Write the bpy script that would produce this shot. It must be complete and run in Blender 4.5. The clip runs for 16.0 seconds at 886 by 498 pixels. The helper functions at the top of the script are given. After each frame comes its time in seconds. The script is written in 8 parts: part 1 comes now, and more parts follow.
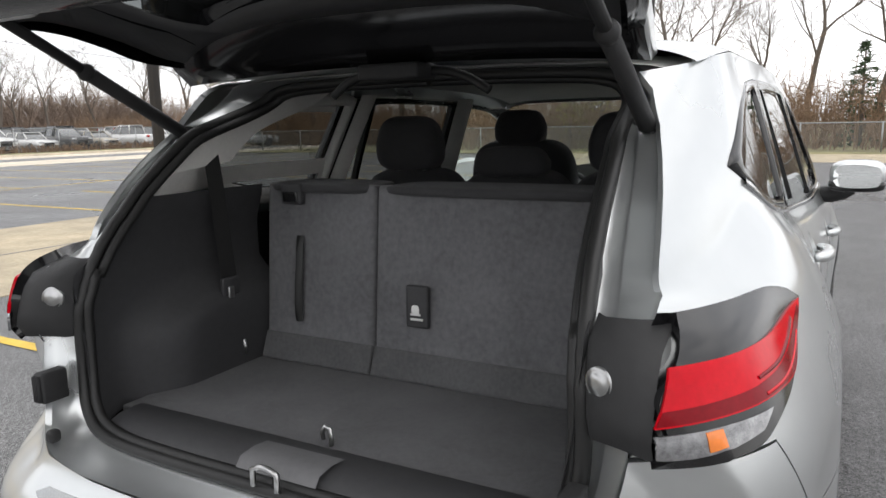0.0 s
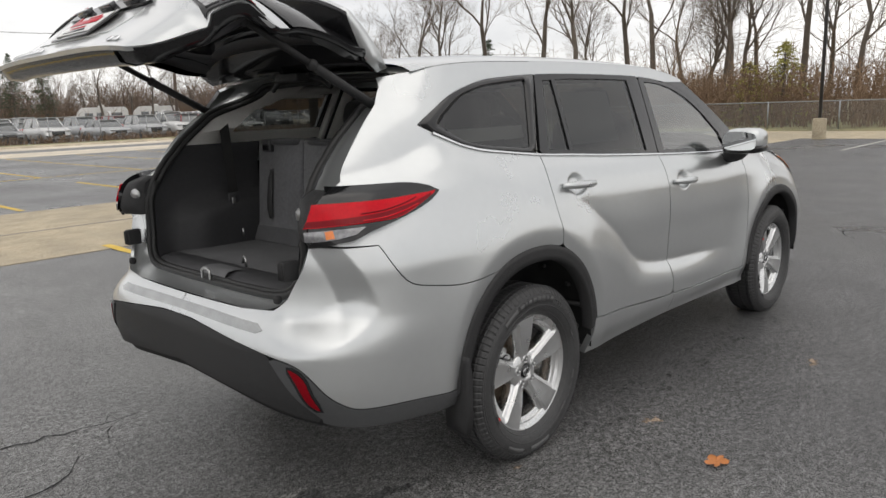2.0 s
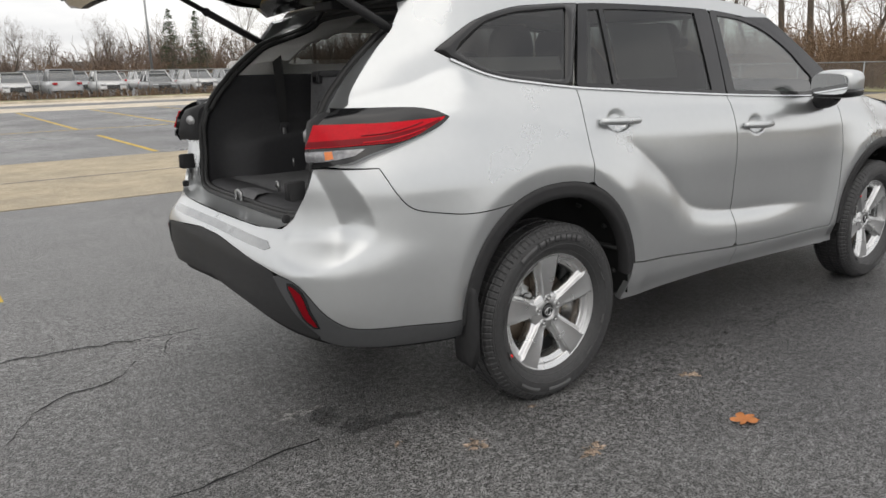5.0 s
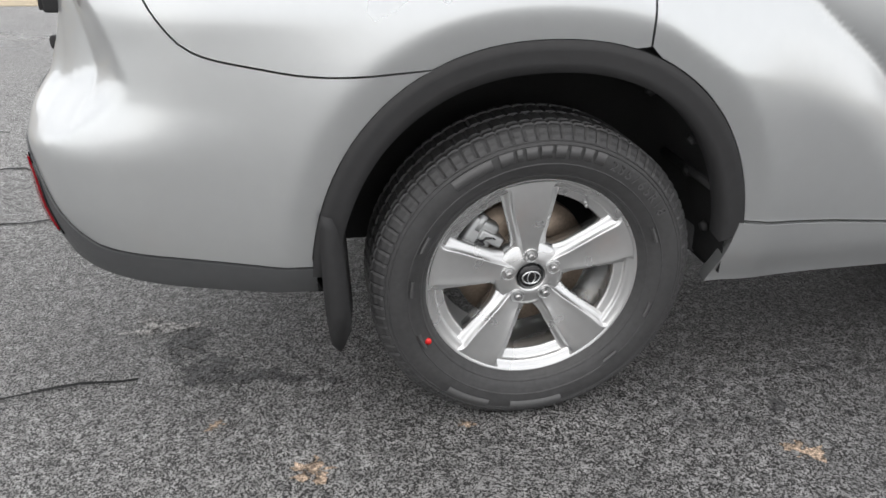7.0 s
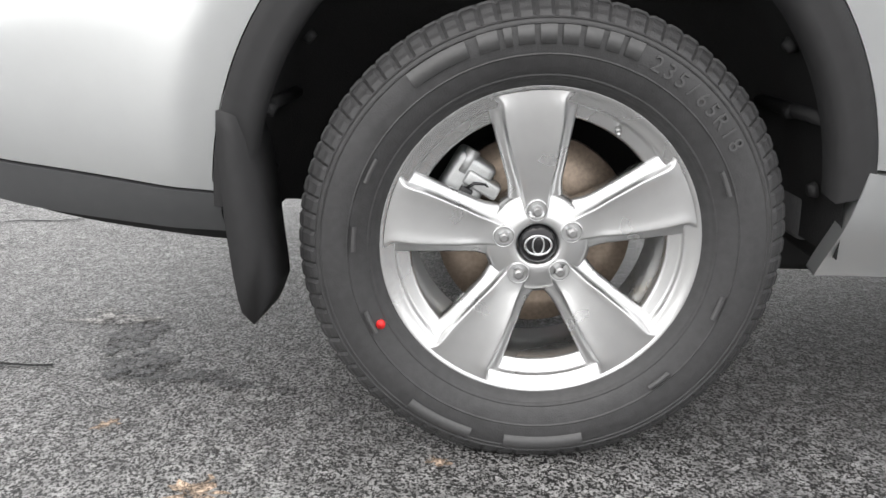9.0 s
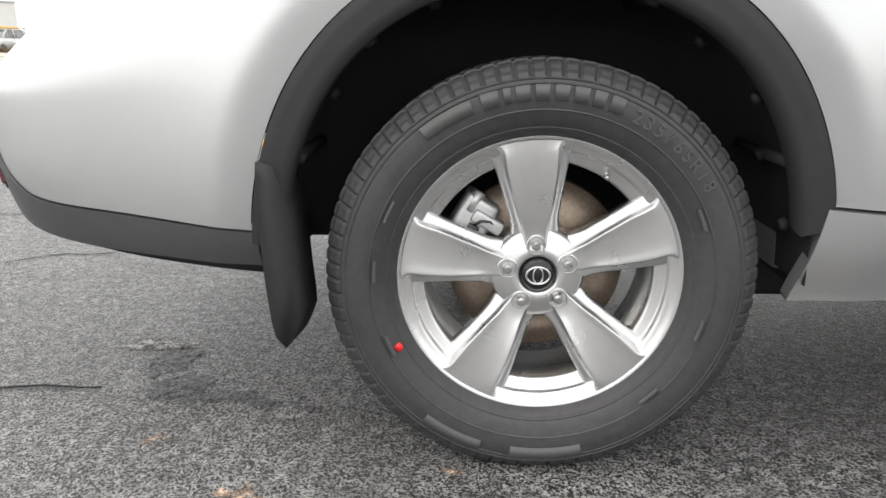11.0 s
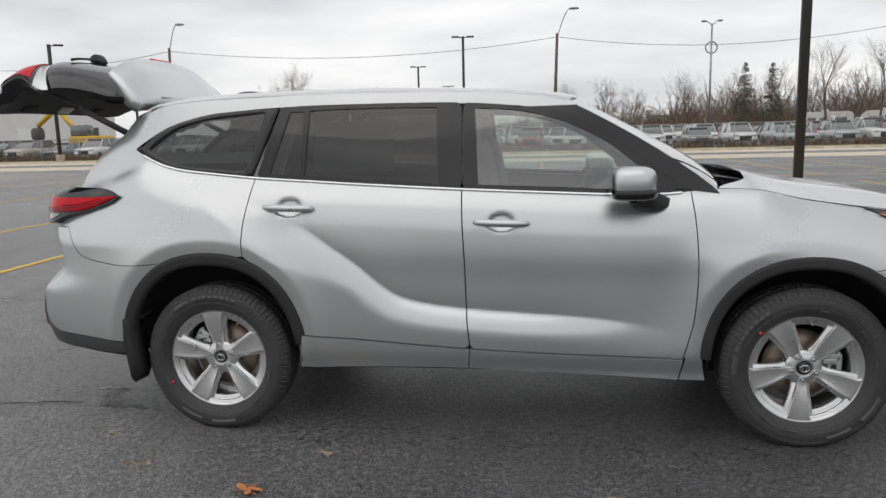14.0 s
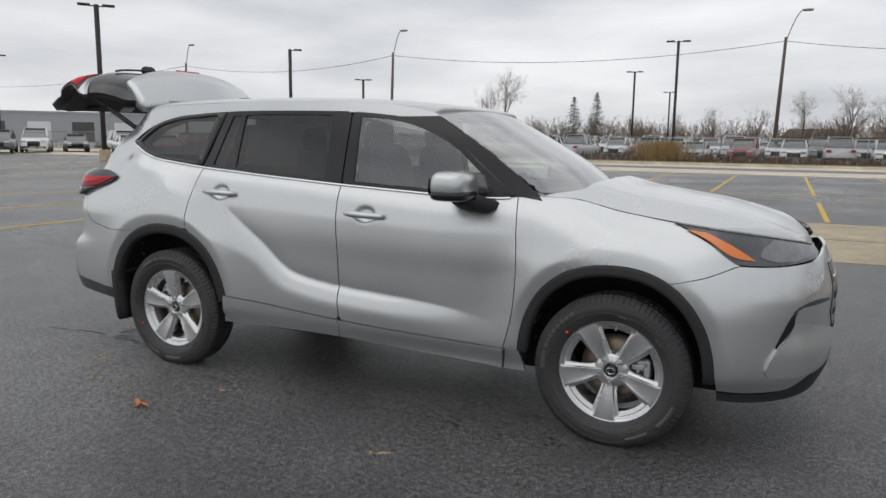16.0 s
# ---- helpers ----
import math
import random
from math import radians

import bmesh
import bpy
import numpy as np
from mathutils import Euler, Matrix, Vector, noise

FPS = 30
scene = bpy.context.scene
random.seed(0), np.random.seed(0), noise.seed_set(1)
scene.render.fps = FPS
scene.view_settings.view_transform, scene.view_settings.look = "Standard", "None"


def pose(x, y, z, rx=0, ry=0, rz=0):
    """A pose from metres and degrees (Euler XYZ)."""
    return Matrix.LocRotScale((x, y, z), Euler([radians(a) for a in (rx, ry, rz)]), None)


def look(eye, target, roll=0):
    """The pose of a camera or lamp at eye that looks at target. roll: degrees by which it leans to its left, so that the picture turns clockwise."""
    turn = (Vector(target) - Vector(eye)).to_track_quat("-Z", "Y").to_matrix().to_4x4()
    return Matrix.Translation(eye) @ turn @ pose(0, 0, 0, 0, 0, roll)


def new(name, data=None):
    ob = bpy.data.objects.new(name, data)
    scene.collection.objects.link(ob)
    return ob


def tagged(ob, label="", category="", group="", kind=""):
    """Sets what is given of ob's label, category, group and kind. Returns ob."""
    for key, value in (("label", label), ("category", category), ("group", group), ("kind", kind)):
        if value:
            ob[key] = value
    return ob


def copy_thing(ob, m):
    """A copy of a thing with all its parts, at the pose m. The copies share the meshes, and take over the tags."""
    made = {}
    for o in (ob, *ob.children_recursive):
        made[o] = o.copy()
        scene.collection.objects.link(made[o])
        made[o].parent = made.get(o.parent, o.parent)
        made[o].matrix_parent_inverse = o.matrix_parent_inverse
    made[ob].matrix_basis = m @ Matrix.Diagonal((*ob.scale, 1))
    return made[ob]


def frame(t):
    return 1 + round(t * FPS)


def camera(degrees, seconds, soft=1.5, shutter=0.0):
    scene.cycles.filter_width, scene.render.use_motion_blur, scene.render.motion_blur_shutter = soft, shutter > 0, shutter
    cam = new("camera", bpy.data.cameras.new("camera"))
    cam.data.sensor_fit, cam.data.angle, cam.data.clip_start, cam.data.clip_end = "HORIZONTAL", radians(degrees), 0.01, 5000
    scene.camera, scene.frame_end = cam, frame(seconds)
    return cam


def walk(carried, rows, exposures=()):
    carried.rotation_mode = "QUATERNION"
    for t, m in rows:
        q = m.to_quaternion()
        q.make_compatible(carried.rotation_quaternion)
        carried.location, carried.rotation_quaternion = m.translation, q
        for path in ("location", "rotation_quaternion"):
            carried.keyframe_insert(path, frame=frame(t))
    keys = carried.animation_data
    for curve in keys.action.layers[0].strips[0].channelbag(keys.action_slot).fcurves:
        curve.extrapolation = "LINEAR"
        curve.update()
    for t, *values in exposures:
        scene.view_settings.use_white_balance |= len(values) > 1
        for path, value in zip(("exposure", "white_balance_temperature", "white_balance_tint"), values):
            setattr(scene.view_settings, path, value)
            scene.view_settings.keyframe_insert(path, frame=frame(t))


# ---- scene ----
cam = camera(63.1, 16.0)
PATH = [
    (0, (-1.923, -0.917, 1.53), (-0.194, 0.028, 1.187), -1.1),
    (0.5, (-2.041, -1.361, 1.512), (-0.412, -0.276, 1.101), -1.0),
    (1, (-2.124, -1.841, 1.489), (-0.582, -0.641, 1.061), -1.0),
    (1.5, (-2.273, -2.296, 1.499), (-0.799, -1.008, 1.086), -1.4),
    (2, (-2.384, -2.674, 1.5), (-0.959, -1.323, 1.116), -1.9),
    (2.5, (-2.502, -2.864, 1.518), (-1.102, -1.48, 1.162), -2.3),
    (3, (-2.572, -2.941, 1.531), (-1.188, -1.538, 1.192), -2.6),
    (3.2, (-2.588, -2.952, 1.531), (-1.207, -1.545, 1.195), -2.6),
    (5.3, (-1.813, -2.966, 1.351), (-0.776, -1.345, 0.803), -1.3),
    (5.5, (-1.619, -2.921, 1.339), (-0.667, -1.266, 0.743), -1.4),
    (6, (-1.151, -2.761, 1.298), (-0.419, -1.048, 0.569), -0.9),
    (6.5, (-0.761, -2.543, 1.242), (-0.239, -0.806, 0.399), 0.3),
    (7, (-0.485, -2.299, 1.186), (-0.146, -0.547, 0.284), 1.4),
    (7.5, (-0.242, -2.092, 1.104), (-0.059, -0.304, 0.227), 2.0),
    (8, (-0.149, -1.992, 0.915), (-0.075, -0.141, 0.16), 2.2),
    (8.5, (-0.132, -1.983, 0.742), (-0.132, -0.1, 0.066), 1.6),
    (10.8, (-0.129, -2.103, 0.701), (-0.206, -0.171, 0.189), 0.2),
    (11, (-0.119, -2.129, 0.774), (-0.2, -0.208, 0.223), -0.0),
    (11.5, (-0.052, -2.411, 1.12), (-0.144, -0.501, 0.535), -0.6),
    (12, (0.168, -2.804, 1.356), (0.069, -0.889, 0.787), -1.3),
    (12.5, (0.468, -3.228, 1.42), (0.334, -1.295, 0.923), -1.6),
    (13, (0.845, -3.607, 1.46), (0.682, -1.658, 1.04), -1.7),
    (13.5, (1.229, -3.992, 1.472), (1.022, -2.034, 1.12), -1.6),
    (14, (1.655, -4.288, 1.486), (1.379, -2.333, 1.169), -1.4),
    (14.5, (2.083, -4.561, 1.488), (1.707, -2.619, 1.193), -0.9),
    (15, (2.557, -4.627, 1.493), (2.045, -2.716, 1.201), -0.5),
    (15.5, (3.057, -4.571, 1.487), (2.385, -2.71, 1.19), 0.1),
    (16, (3.548, -4.316, 1.487), (2.707, -2.527, 1.183), 0.7),
]
STOPS = [(0, 0.94, 6600, 10), (0.5, 0.70, 6650, 10), (1, 0.5, 6700, 10), (1.5, 0.45, 6750, 10), (2, 0.38, 6800, 10), (3, 0.36, 6800, 10), (5.5, 0.5, 6750, 10), (6, 0.65, 6700, 10), (6.5, 0.75, 6650, 10), (7, 1.0, 6650, 10), (7.5, 1.22, 6650, 10), (8, 1.4, 6700, 10), (8.5, 1.46, 6700, 10), (11, 1.27, 6800, 10), (11.5, 0.92, 6850, 10), (12, 0.6, 6850, 10), (12.5, 0.4, 6850, 10), (13.5, 0.22, 6700, 10), (14.5, 0.05, 6600, 10), (16, 0.0, 6500, 10)]
walk(cam, [(t, look(eye, target, roll)) for t, eye, target, roll in PATH], STOPS)

# ---- sky, sun and exposure ----
world = bpy.data.worlds.new("overcast_sky")
scene.world = world
world.use_nodes = True
wn, wl = world.node_tree.nodes, world.node_tree.links
wn.clear()
w_out = wn.new("ShaderNodeOutputWorld")
w_bg = wn.new("ShaderNodeBackground")
w_sky = wn.new("ShaderNodeTexSky")
w_sky.sky_type, w_sky.sun_disc = "NISHITA", False
w_sky.sun_elevation, w_sky.sun_rotation = radians(38), radians(200)
w_tc = wn.new("ShaderNodeTexCoord")
w_map = wn.new("ShaderNodeMapping")
w_map.inputs["Scale"].default_value = (1.5, 1.5, 6.5)
w_noise = wn.new("ShaderNodeTexNoise")
w_noise.inputs["Scale"].default_value, w_noise.inputs["Detail"].default_value = 1.4, 7
w_noise.inputs["Roughness"].default_value = 0.52
w_ramp = wn.new("ShaderNodeValToRGB")
w_ramp.color_ramp.elements[0].position, w_ramp.color_ramp.elements[0].color = 0.30, (0.47, 0.485, 0.52, 1)
w_ramp.color_ramp.elements[1].position, w_ramp.color_ramp.elements[1].color = 0.66, (0.83, 0.83, 0.84, 1)
w_scale = wn.new("ShaderNodeMixRGB")
w_scale.blend_type, w_scale.inputs[0].default_value = "MULTIPLY", 1.0
w_scale.inputs[2].default_value = (0.055, 0.055, 0.055, 1)
w_mix = wn.new("ShaderNodeMixRGB")
w_mix.inputs[0].default_value = 0.9
wl.new(w_tc.outputs["Generated"], w_map.inputs["Vector"])
wl.new(w_map.outputs["Vector"], w_noise.inputs["Vector"])
wl.new(w_noise.outputs["Fac"], w_ramp.inputs["Fac"])
wl.new(w_sky.outputs["Color"], w_scale.inputs[1])
wl.new(w_scale.outputs["Color"], w_mix.inputs[1])
wl.new(w_ramp.outputs["Color"], w_mix.inputs[2])
wl.new(w_mix.outputs["Color"], w_bg.inputs["Color"])
w_bg.inputs["Strength"].default_value = 1.2
wl.new(w_bg.outputs["Background"], w_out.inputs["Surface"])

sun = new("sun", bpy.data.lights.new("sun", "SUN"))
sun.data.energy, sun.data.angle, sun.data.color = 0.5, radians(70), (1.0, 0.97, 0.93)
sun.matrix_world = look((0, 0, 30), (6, 10, 0))
scene.view_settings.exposure = 0.0


# ---- small helpers ----
def shape_fn(pts):
    """A smooth function through a few (position, value) pairs, flat beyond its ends."""
    xs, ys = np.array(pts, float).T
    d = np.diff(ys) / np.diff(xs)
    m = np.zeros(len(xs))
    m[1:-1] = np.where(d[1:] * d[:-1] > 0, 2 * d[1:] * d[:-1] / (d[1:] + d[:-1] + 1e-12), 0)
    m[0], m[-1] = d[0] * 0.5, d[-1] * 0.5

    def f(x):
        x = np.clip(np.asarray(x, float), xs[0], xs[-1])
        k = np.clip(np.searchsorted(xs, x) - 1, 0, len(xs) - 2)
        h = xs[k + 1] - xs[k]
        t = (x - xs[k]) / h
        return ((2 * t**3 - 3 * t**2 + 1) * ys[k] + (t**3 - 2 * t**2 + t) * h * m[k] + (3 * t**2 - 2 * t**3) * ys[k + 1] + (t**3 - t**2) * h * m[k + 1])

    return f


def smooth(a, b, x):
    t = np.clip((np.asarray(x, float) - a) / (b - a), 0, 1)
    return t * t * (3 - 2 * t)


def spline(pts, step=0.02, closed=False):
    """A Catmull-Rom line through the points, sampled about every step."""
    p = [np.array(q, float) for q in pts]
    ext = [p[-1], *p, p[0], p[1]] if closed else [2 * p[0] - p[1], *p, 2 * p[-1] - p[-2]]
    out = []
    for i in range(1, len(ext) - 2):
        a, b, c, d = ext[i - 1], ext[i], ext[i + 1], ext[i + 2]
        n = max(1, int(np.linalg.norm(c - b) / step))
        for k in range(n):
            t = k / n
            out.append(0.5 * ((2 * b) + (c - a) * t + (2 * a - 5 * b + 4 * c - d) * t**2 + (3 * b - a - 3 * c + d) * t**3))
    if not closed:
        out.append(p[-1])
    return [tuple(q) for q in out]


def line(a, b, step=0.03):
    a, b = np.array(a, float), np.array(b, float)
    n = max(1, int(np.linalg.norm(b - a) / step))
    return [tuple(a + (b - a) * k / n) for k in range(n + 1)]


def loop(*runs):
    """One closed outline out of several runs of points."""
    out = []
    for run in runs:
        for q in run:
            if not out or np.linalg.norm(np.subtract(q, out[-1])) > 0.004:
                out.append(tuple(q))
    while np.linalg.norm(np.subtract(out[0], out[-1])) < 0.004:
        out.pop()
    return out


def inset(poly, by):
    p = np.array(poly, float)
    area = np.sum(p[:, 0] * np.roll(p[:, 1], -1) - p[:, 1] * np.roll(p[:, 0], -1))
    a, b = p - np.roll(p, 1, 0), np.roll(p, -1, 0) - p
    a /= np.linalg.norm(a, axis=1)[:, None] + 1e-9
    b /= np.linalg.norm(b, axis=1)[:, None] + 1e-9
    n = np.stack([-(a + b)[:, 1], (a + b)[:, 0]], 1)
    ln = np.linalg.norm(n, axis=1)[:, None]
    n = n / np.maximum(ln, 0.6)
    return p + n * by * np.sign(area)


def resample(poly, n, closed=True):
    p = np.array(poly, float)
    if closed:
        p = np.vstack([p, p[:1]])
    d = np.r_[0, np.cumsum(np.linalg.norm(np.diff(p, axis=0), axis=1))]
    t = np.linspace(0, d[-1], n, endpoint=not closed)
    return np.stack([np.interp(t, d, p[:, k]) for k in range(p.shape[1])], 1)


def part(name, bm, material, parent=None, label="", flat=False, kind="", category="", group=""):
    """Links a bmesh as one mesh object under its thing or part."""
    me = bpy.data.meshes.new(name)
    if not flat:
        for f in bm.faces:
            f.smooth = True
    bm.to_mesh(me)
    bm.free()
    shade = me.attributes.get("true_normal")
    if shade is not None:
        given = [Vector(a.vector) for a in shade.data]
        me.attributes.remove(shade)
        me.normals_split_custom_set_from_vertices([g.normalized() if g.length > 0.5 else n.vector.copy() for g, n in zip(given, me.vertex_normals)])
    for m in material if isinstance(material, (list, tuple)) else [material]:
        me.materials.append(m)
    ob = new(name, me)
    if parent:
        ob.parent = parent
    return tagged(ob, label, category, group, kind)


def empty(name, at=(0, 0, 0), **tags):
    ob = new(name)
    ob.location = at
    ob.empty_display_size = 0.2
    return tagged(ob, **tags)


def box(bm, a, b, bevel=0.0, segments=2, turn=None):
    """A box from corner a to corner b in a bmesh, with its edges rounded."""
    a, b = np.minimum(a, b), np.maximum(a, b)
    m = Matrix.Translation((a + b) / 2) @ (turn or Matrix()) @ Matrix.Diagonal((*(b - a), 1))
    made = bmesh.ops.create_cube(bm, size=1, matrix=m)["verts"]
    if bevel > 0:
        edges = list({e for v in made for e in v.link_edges})
        bmesh.ops.bevel(bm, geom=edges, offset=bevel, segments=segments, profile=0.6, affect="EDGES", clamp_overlap=True)
    return bm


def rod(bm, a, b, r0, r1=None, n=8, caps=True):
    a, b = Vector(a), Vector(b)
    m = Matrix.Translation((a + b) / 2) @ (b - a).to_track_quat("Z", "Y").to_matrix().to_4x4()
    bmesh.ops.create_cone(bm, cap_ends=caps, segments=n, radius1=r0, radius2=r0 if r1 is None else r1, depth=(b - a).length, matrix=m)
    return bm


def tube(bm, pts, r, n=8, closed=False):
    """A round tube along points."""
    p = [Vector(q) for q in pts]
    rings = []
    side = None
    for i, q in enumerate(p):
        if closed:
            d = p[(i + 1) % len(p)] - p[i - 1]
        else:
            d = p[min(i + 1, len(p) - 1)] - p[max(i - 1, 0)]
        d.normalize()
        if side is None:
            side = d.orthogonal().normalized()
        side = (side - d * side.dot(d)).normalized()
        up = d.cross(side)
        rr = r[i] if isinstance(r, (list, tuple)) else r
        rings.append([bm.verts.new(q + (side * math.cos(2 * math.pi * k / n) + up * math.sin(2 * math.pi * k / n)) * rr) for k in range(n)])
    for i in range(len(rings) - (0 if closed else 1)):
        a, b = rings[i], rings[(i + 1) % len(rings)]
        for k in range(n):
            bm.faces.new((a[k], a[(k + 1) % n], b[(k + 1) % n], b[k]))
    if not closed:
        bm.faces.new(rings[0][::-1])
        bm.faces.new(rings[-1])
    return bm


def lathe(bm, profile, n=64, axis="Y", closed=False, at=(0, 0, 0)):
    """A turned shape: profile of (radius, along the axis)."""
    rings = []
    for r, h in profile:
        ring = []
        for k in range(n):
            c, s = math.cos(2 * math.pi * k / n) * r, math.sin(2 * math.pi * k / n) * r
            q = (c, h, s) if axis == "Y" else (c, s, h)
            ring.append(bm.verts.new((q[0] + at[0], q[1] + at[1], q[2] + at[2])))
        rings.append(ring)
    for i in range(len(rings) - (0 if closed else 1)):
        a, b = rings[i], rings[(i + 1) % len(rings)]
        for k in range(n):
            bm.faces.new((a[k], a[(k + 1) % n], b[(k + 1) % n], b[k]))
    return bm


def grid_surface(bm, f, us, vs):
    """A sheet of quads: f(u, v) gives a place."""
    rows = [[bm.verts.new(f(u, v)) for v in vs] for u in us]
    for i in range(len(us) - 1):
        for j in range(len(vs) - 1):
            bm.faces.new((rows[i][j], rows[i + 1][j], rows[i + 1][j + 1], rows[i][j + 1]))
    return bm


def mirrored(bm):
    shade = bm.verts.layers.float_vector.get("true_normal")
    for v in bm.verts:
        v.co.y = -v.co.y
        if shade is not None:
            v[shade] = Vector((v[shade].x, -v[shade].y, v[shade].z))
    bmesh.ops.reverse_faces(bm, faces=bm.faces)
    return bm


# ---- materials ----
def material(name, color, rough=0.5, metal=0.0, coat=0.0, spec=0.5, noise_scale=0.0, noise_amount=0.0, bump=0.0, bump_scale=200.0, rough_var=0.0, sheen=0.0):
    """A surface with colour variation at two scales, a rough variation and fine relief."""
    m = bpy.data.materials.new(name)
    m.use_nodes = True
    n, l = m.node_tree.nodes, m.node_tree.links
    p = n["Principled BSDF"]
    p.inputs["Base Color"].default_value = (*color, 1)
    p.inputs["Roughness"].default_value, p.inputs["Metallic"].default_value = rough, metal
    p.inputs["Coat Weight"].default_value, p.inputs["Coat Roughness"].default_value = coat, 0.04
    p.inputs["Specular IOR Level"].default_value = spec
    p.inputs["Sheen Weight"].default_value = sheen
    tc = n.new("ShaderNodeTexCoord")
    if noise_amount > 0:
        a, b = n.new("ShaderNodeTexNoise"), n.new("ShaderNodeTexNoise")
        a.inputs["Scale"].default_value, a.inputs["Detail"].default_value = noise_scale, 5
        b.inputs["Scale"].default_value, b.inputs["Detail"].default_value = noise_scale * 14, 3
        add = n.new("ShaderNodeMath")
        add.operation = "ADD"
        ramp = n.new("ShaderNodeMapRange")
        ramp.inputs["From Min"].default_value, ramp.inputs["From Max"].default_value = 0.6, 1.4
        ramp.inputs["To Min"].default_value, ramp.inputs["To Max"].default_value = 1 - noise_amount, 1 + noise_amount
        mul = n.new("ShaderNodeMixRGB")
        mul.blend_type, mul.inputs[0].default_value, mul.inputs[1].default_value = "MULTIPLY", 1.0, (*color, 1)
        for t in (a, b):
            l.new(tc.outputs["Object"], t.inputs["Vector"])
        l.new(a.outputs["Fac"], add.inputs[0])
        l.new(b.outputs["Fac"], add.inputs[1])
        l.new(add.outputs[0], ramp.inputs["Value"])
        l.new(ramp.outputs[0], mul.inputs[2])
        l.new(mul.outputs[0], p.inputs["Base Color"])
        if rough_var:
            rr = n.new("ShaderNodeMapRange")
            rr.inputs["From Min"].default_value, rr.inputs["From Max"].default_value = 0.35, 0.65
            rr.inputs["To Min"].default_value, rr.inputs["To Max"].default_value = rough - rough_var, rough + rough_var
            l.new(a.outputs["Fac"], rr.inputs["Value"])
            l.new(rr.outputs[0], p.inputs["Roughness"])
    if bump > 0:
        t, bp = n.new("ShaderNodeTexNoise"), n.new("ShaderNodeBump")
        t.inputs["Scale"].default_value, t.inputs["Detail"].default_value = bump_scale, 4
        bp.inputs["Strength"].default_value, bp.inputs["Distance"].default_value = bump, 0.004
        l.new(tc.outputs["Object"], t.inputs["Vector"])
        l.new(t.outputs["Fac"], bp.inputs["Height"])
        l.new(bp.outputs["Normal"], p.inputs["Normal"])
    return m


def glass(name, tint, gloss=0.06):
    """A thin pane: tinted see-through with a mirror-like coat."""
    m = bpy.data.materials.new(name)
    m.use_nodes = True
    n, l = m.node_tree.nodes, m.node_tree.links
    n.clear()
    out, mix = n.new("ShaderNodeOutputMaterial"), n.new("ShaderNodeMixShader")
    tr, gl, fr = n.new("ShaderNodeBsdfTransparent"), n.new("ShaderNodeBsdfGlossy"), n.new("ShaderNodeLayerWeight")
    fr.inputs["Blend"].default_value = 0.5
    steep = n.new("ShaderNodeMath")
    steep.operation, steep.inputs[1].default_value = "POWER", 4.5
    tr.inputs["Color"].default_value = (*tint, 1)
    gl.inputs["Roughness"].default_value = 0.01
    add = n.new("ShaderNodeMath")
    add.operation, add.use_clamp, add.inputs[1].default_value = "ADD", True, gloss
    l.new(fr.outputs["Facing"], steep.inputs[0])
    l.new(steep.outputs[0], add.inputs[0])
    l.new(add.outputs[0], mix.inputs[0])
    l.new(tr.outputs[0], mix.inputs[1])
    l.new(gl.outputs[0], mix.inputs[2])
    l.new(mix.outputs[0], out.inputs["Surface"])
    return m


def paint(name, color, metal=0.75, rough=0.33):
    """Metallic car paint: flake in the base and a clear coat."""
    m = material(name, color, rough, metal, coat=0.8, noise_scale=2.0, noise_amount=0.02, rough_var=0.03)
    return m


def dewy(m):
    """Fine beads of dew over a surface."""
    n, l = m.node_tree.nodes, m.node_tree.links
    tc, v, bp = n.new("ShaderNodeTexCoord"), n.new("ShaderNodeTexNoise"), n.new("ShaderNodeBump")
    v.inputs["Scale"].default_value, v.inputs["Detail"].default_value = 34, 5
    bp.inputs["Strength"].default_value, bp.inputs["Distance"].default_value = 0.35, 0.004
    l.new(tc.outputs["Object"], v.inputs["Vector"])
    l.new(v.outputs["Fac"], bp.inputs["Height"])
    l.new(bp.outputs["Normal"], n["Principled BSDF"].inputs["Normal"])
    l.new(bp.outputs["Normal"], n["Principled BSDF"].inputs["Coat Normal"])
    return m


DEWY_SILVER = dewy(paint("dewy_silver_paint", (0.60, 0.617, 0.618), 0.8, 0.3))
SILVER = paint("silver_paint", (0.60, 0.617, 0.62), 0.82, 0.30)
TRIM = material("grained_black_plastic", (0.029, 0.029, 0.030), 0.58, spec=0.35, noise_scale=3, noise_amount=0.15, bump=0.25, bump_scale=900)
GLOSS_BLACK = material("gloss_black", (0.010, 0.010, 0.011), 0.12, coat=0.2, noise_scale=2, noise_amount=0.1)
DARK = material("dark_gap", (0.006, 0.006, 0.006), 0.8, noise_scale=4, noise_amount=0.2)
LINER = material("wheel_liner_felt", (0.012, 0.012, 0.0125), 0.9, noise_scale=12, noise_amount=0.3, bump=0.4, bump_scale=300)
CHROME = material("chrome", (0.75, 0.76, 0.77), 0.12, 1.0, noise_scale=5, noise_amount=0.03)
STEEL = material("steel", (0.48, 0.48, 0.48), 0.3, 1.0, noise_scale=8, noise_amount=0.1)
RUST = material("brake_disc_steel", (0.30, 0.24, 0.19), 0.45, 0.8, noise_scale=9, noise_amount=0.35)
ZINC = material("zinc_plate", (0.55, 0.56, 0.56), 0.42, 0.7, noise_scale=30, noise_amount=0.15)
RIM = material("silver_alloy", (0.66, 0.665, 0.665), 0.27, 0.88, coat=0.35, noise_scale=3, noise_amount=0.04, rough_var=0.05)
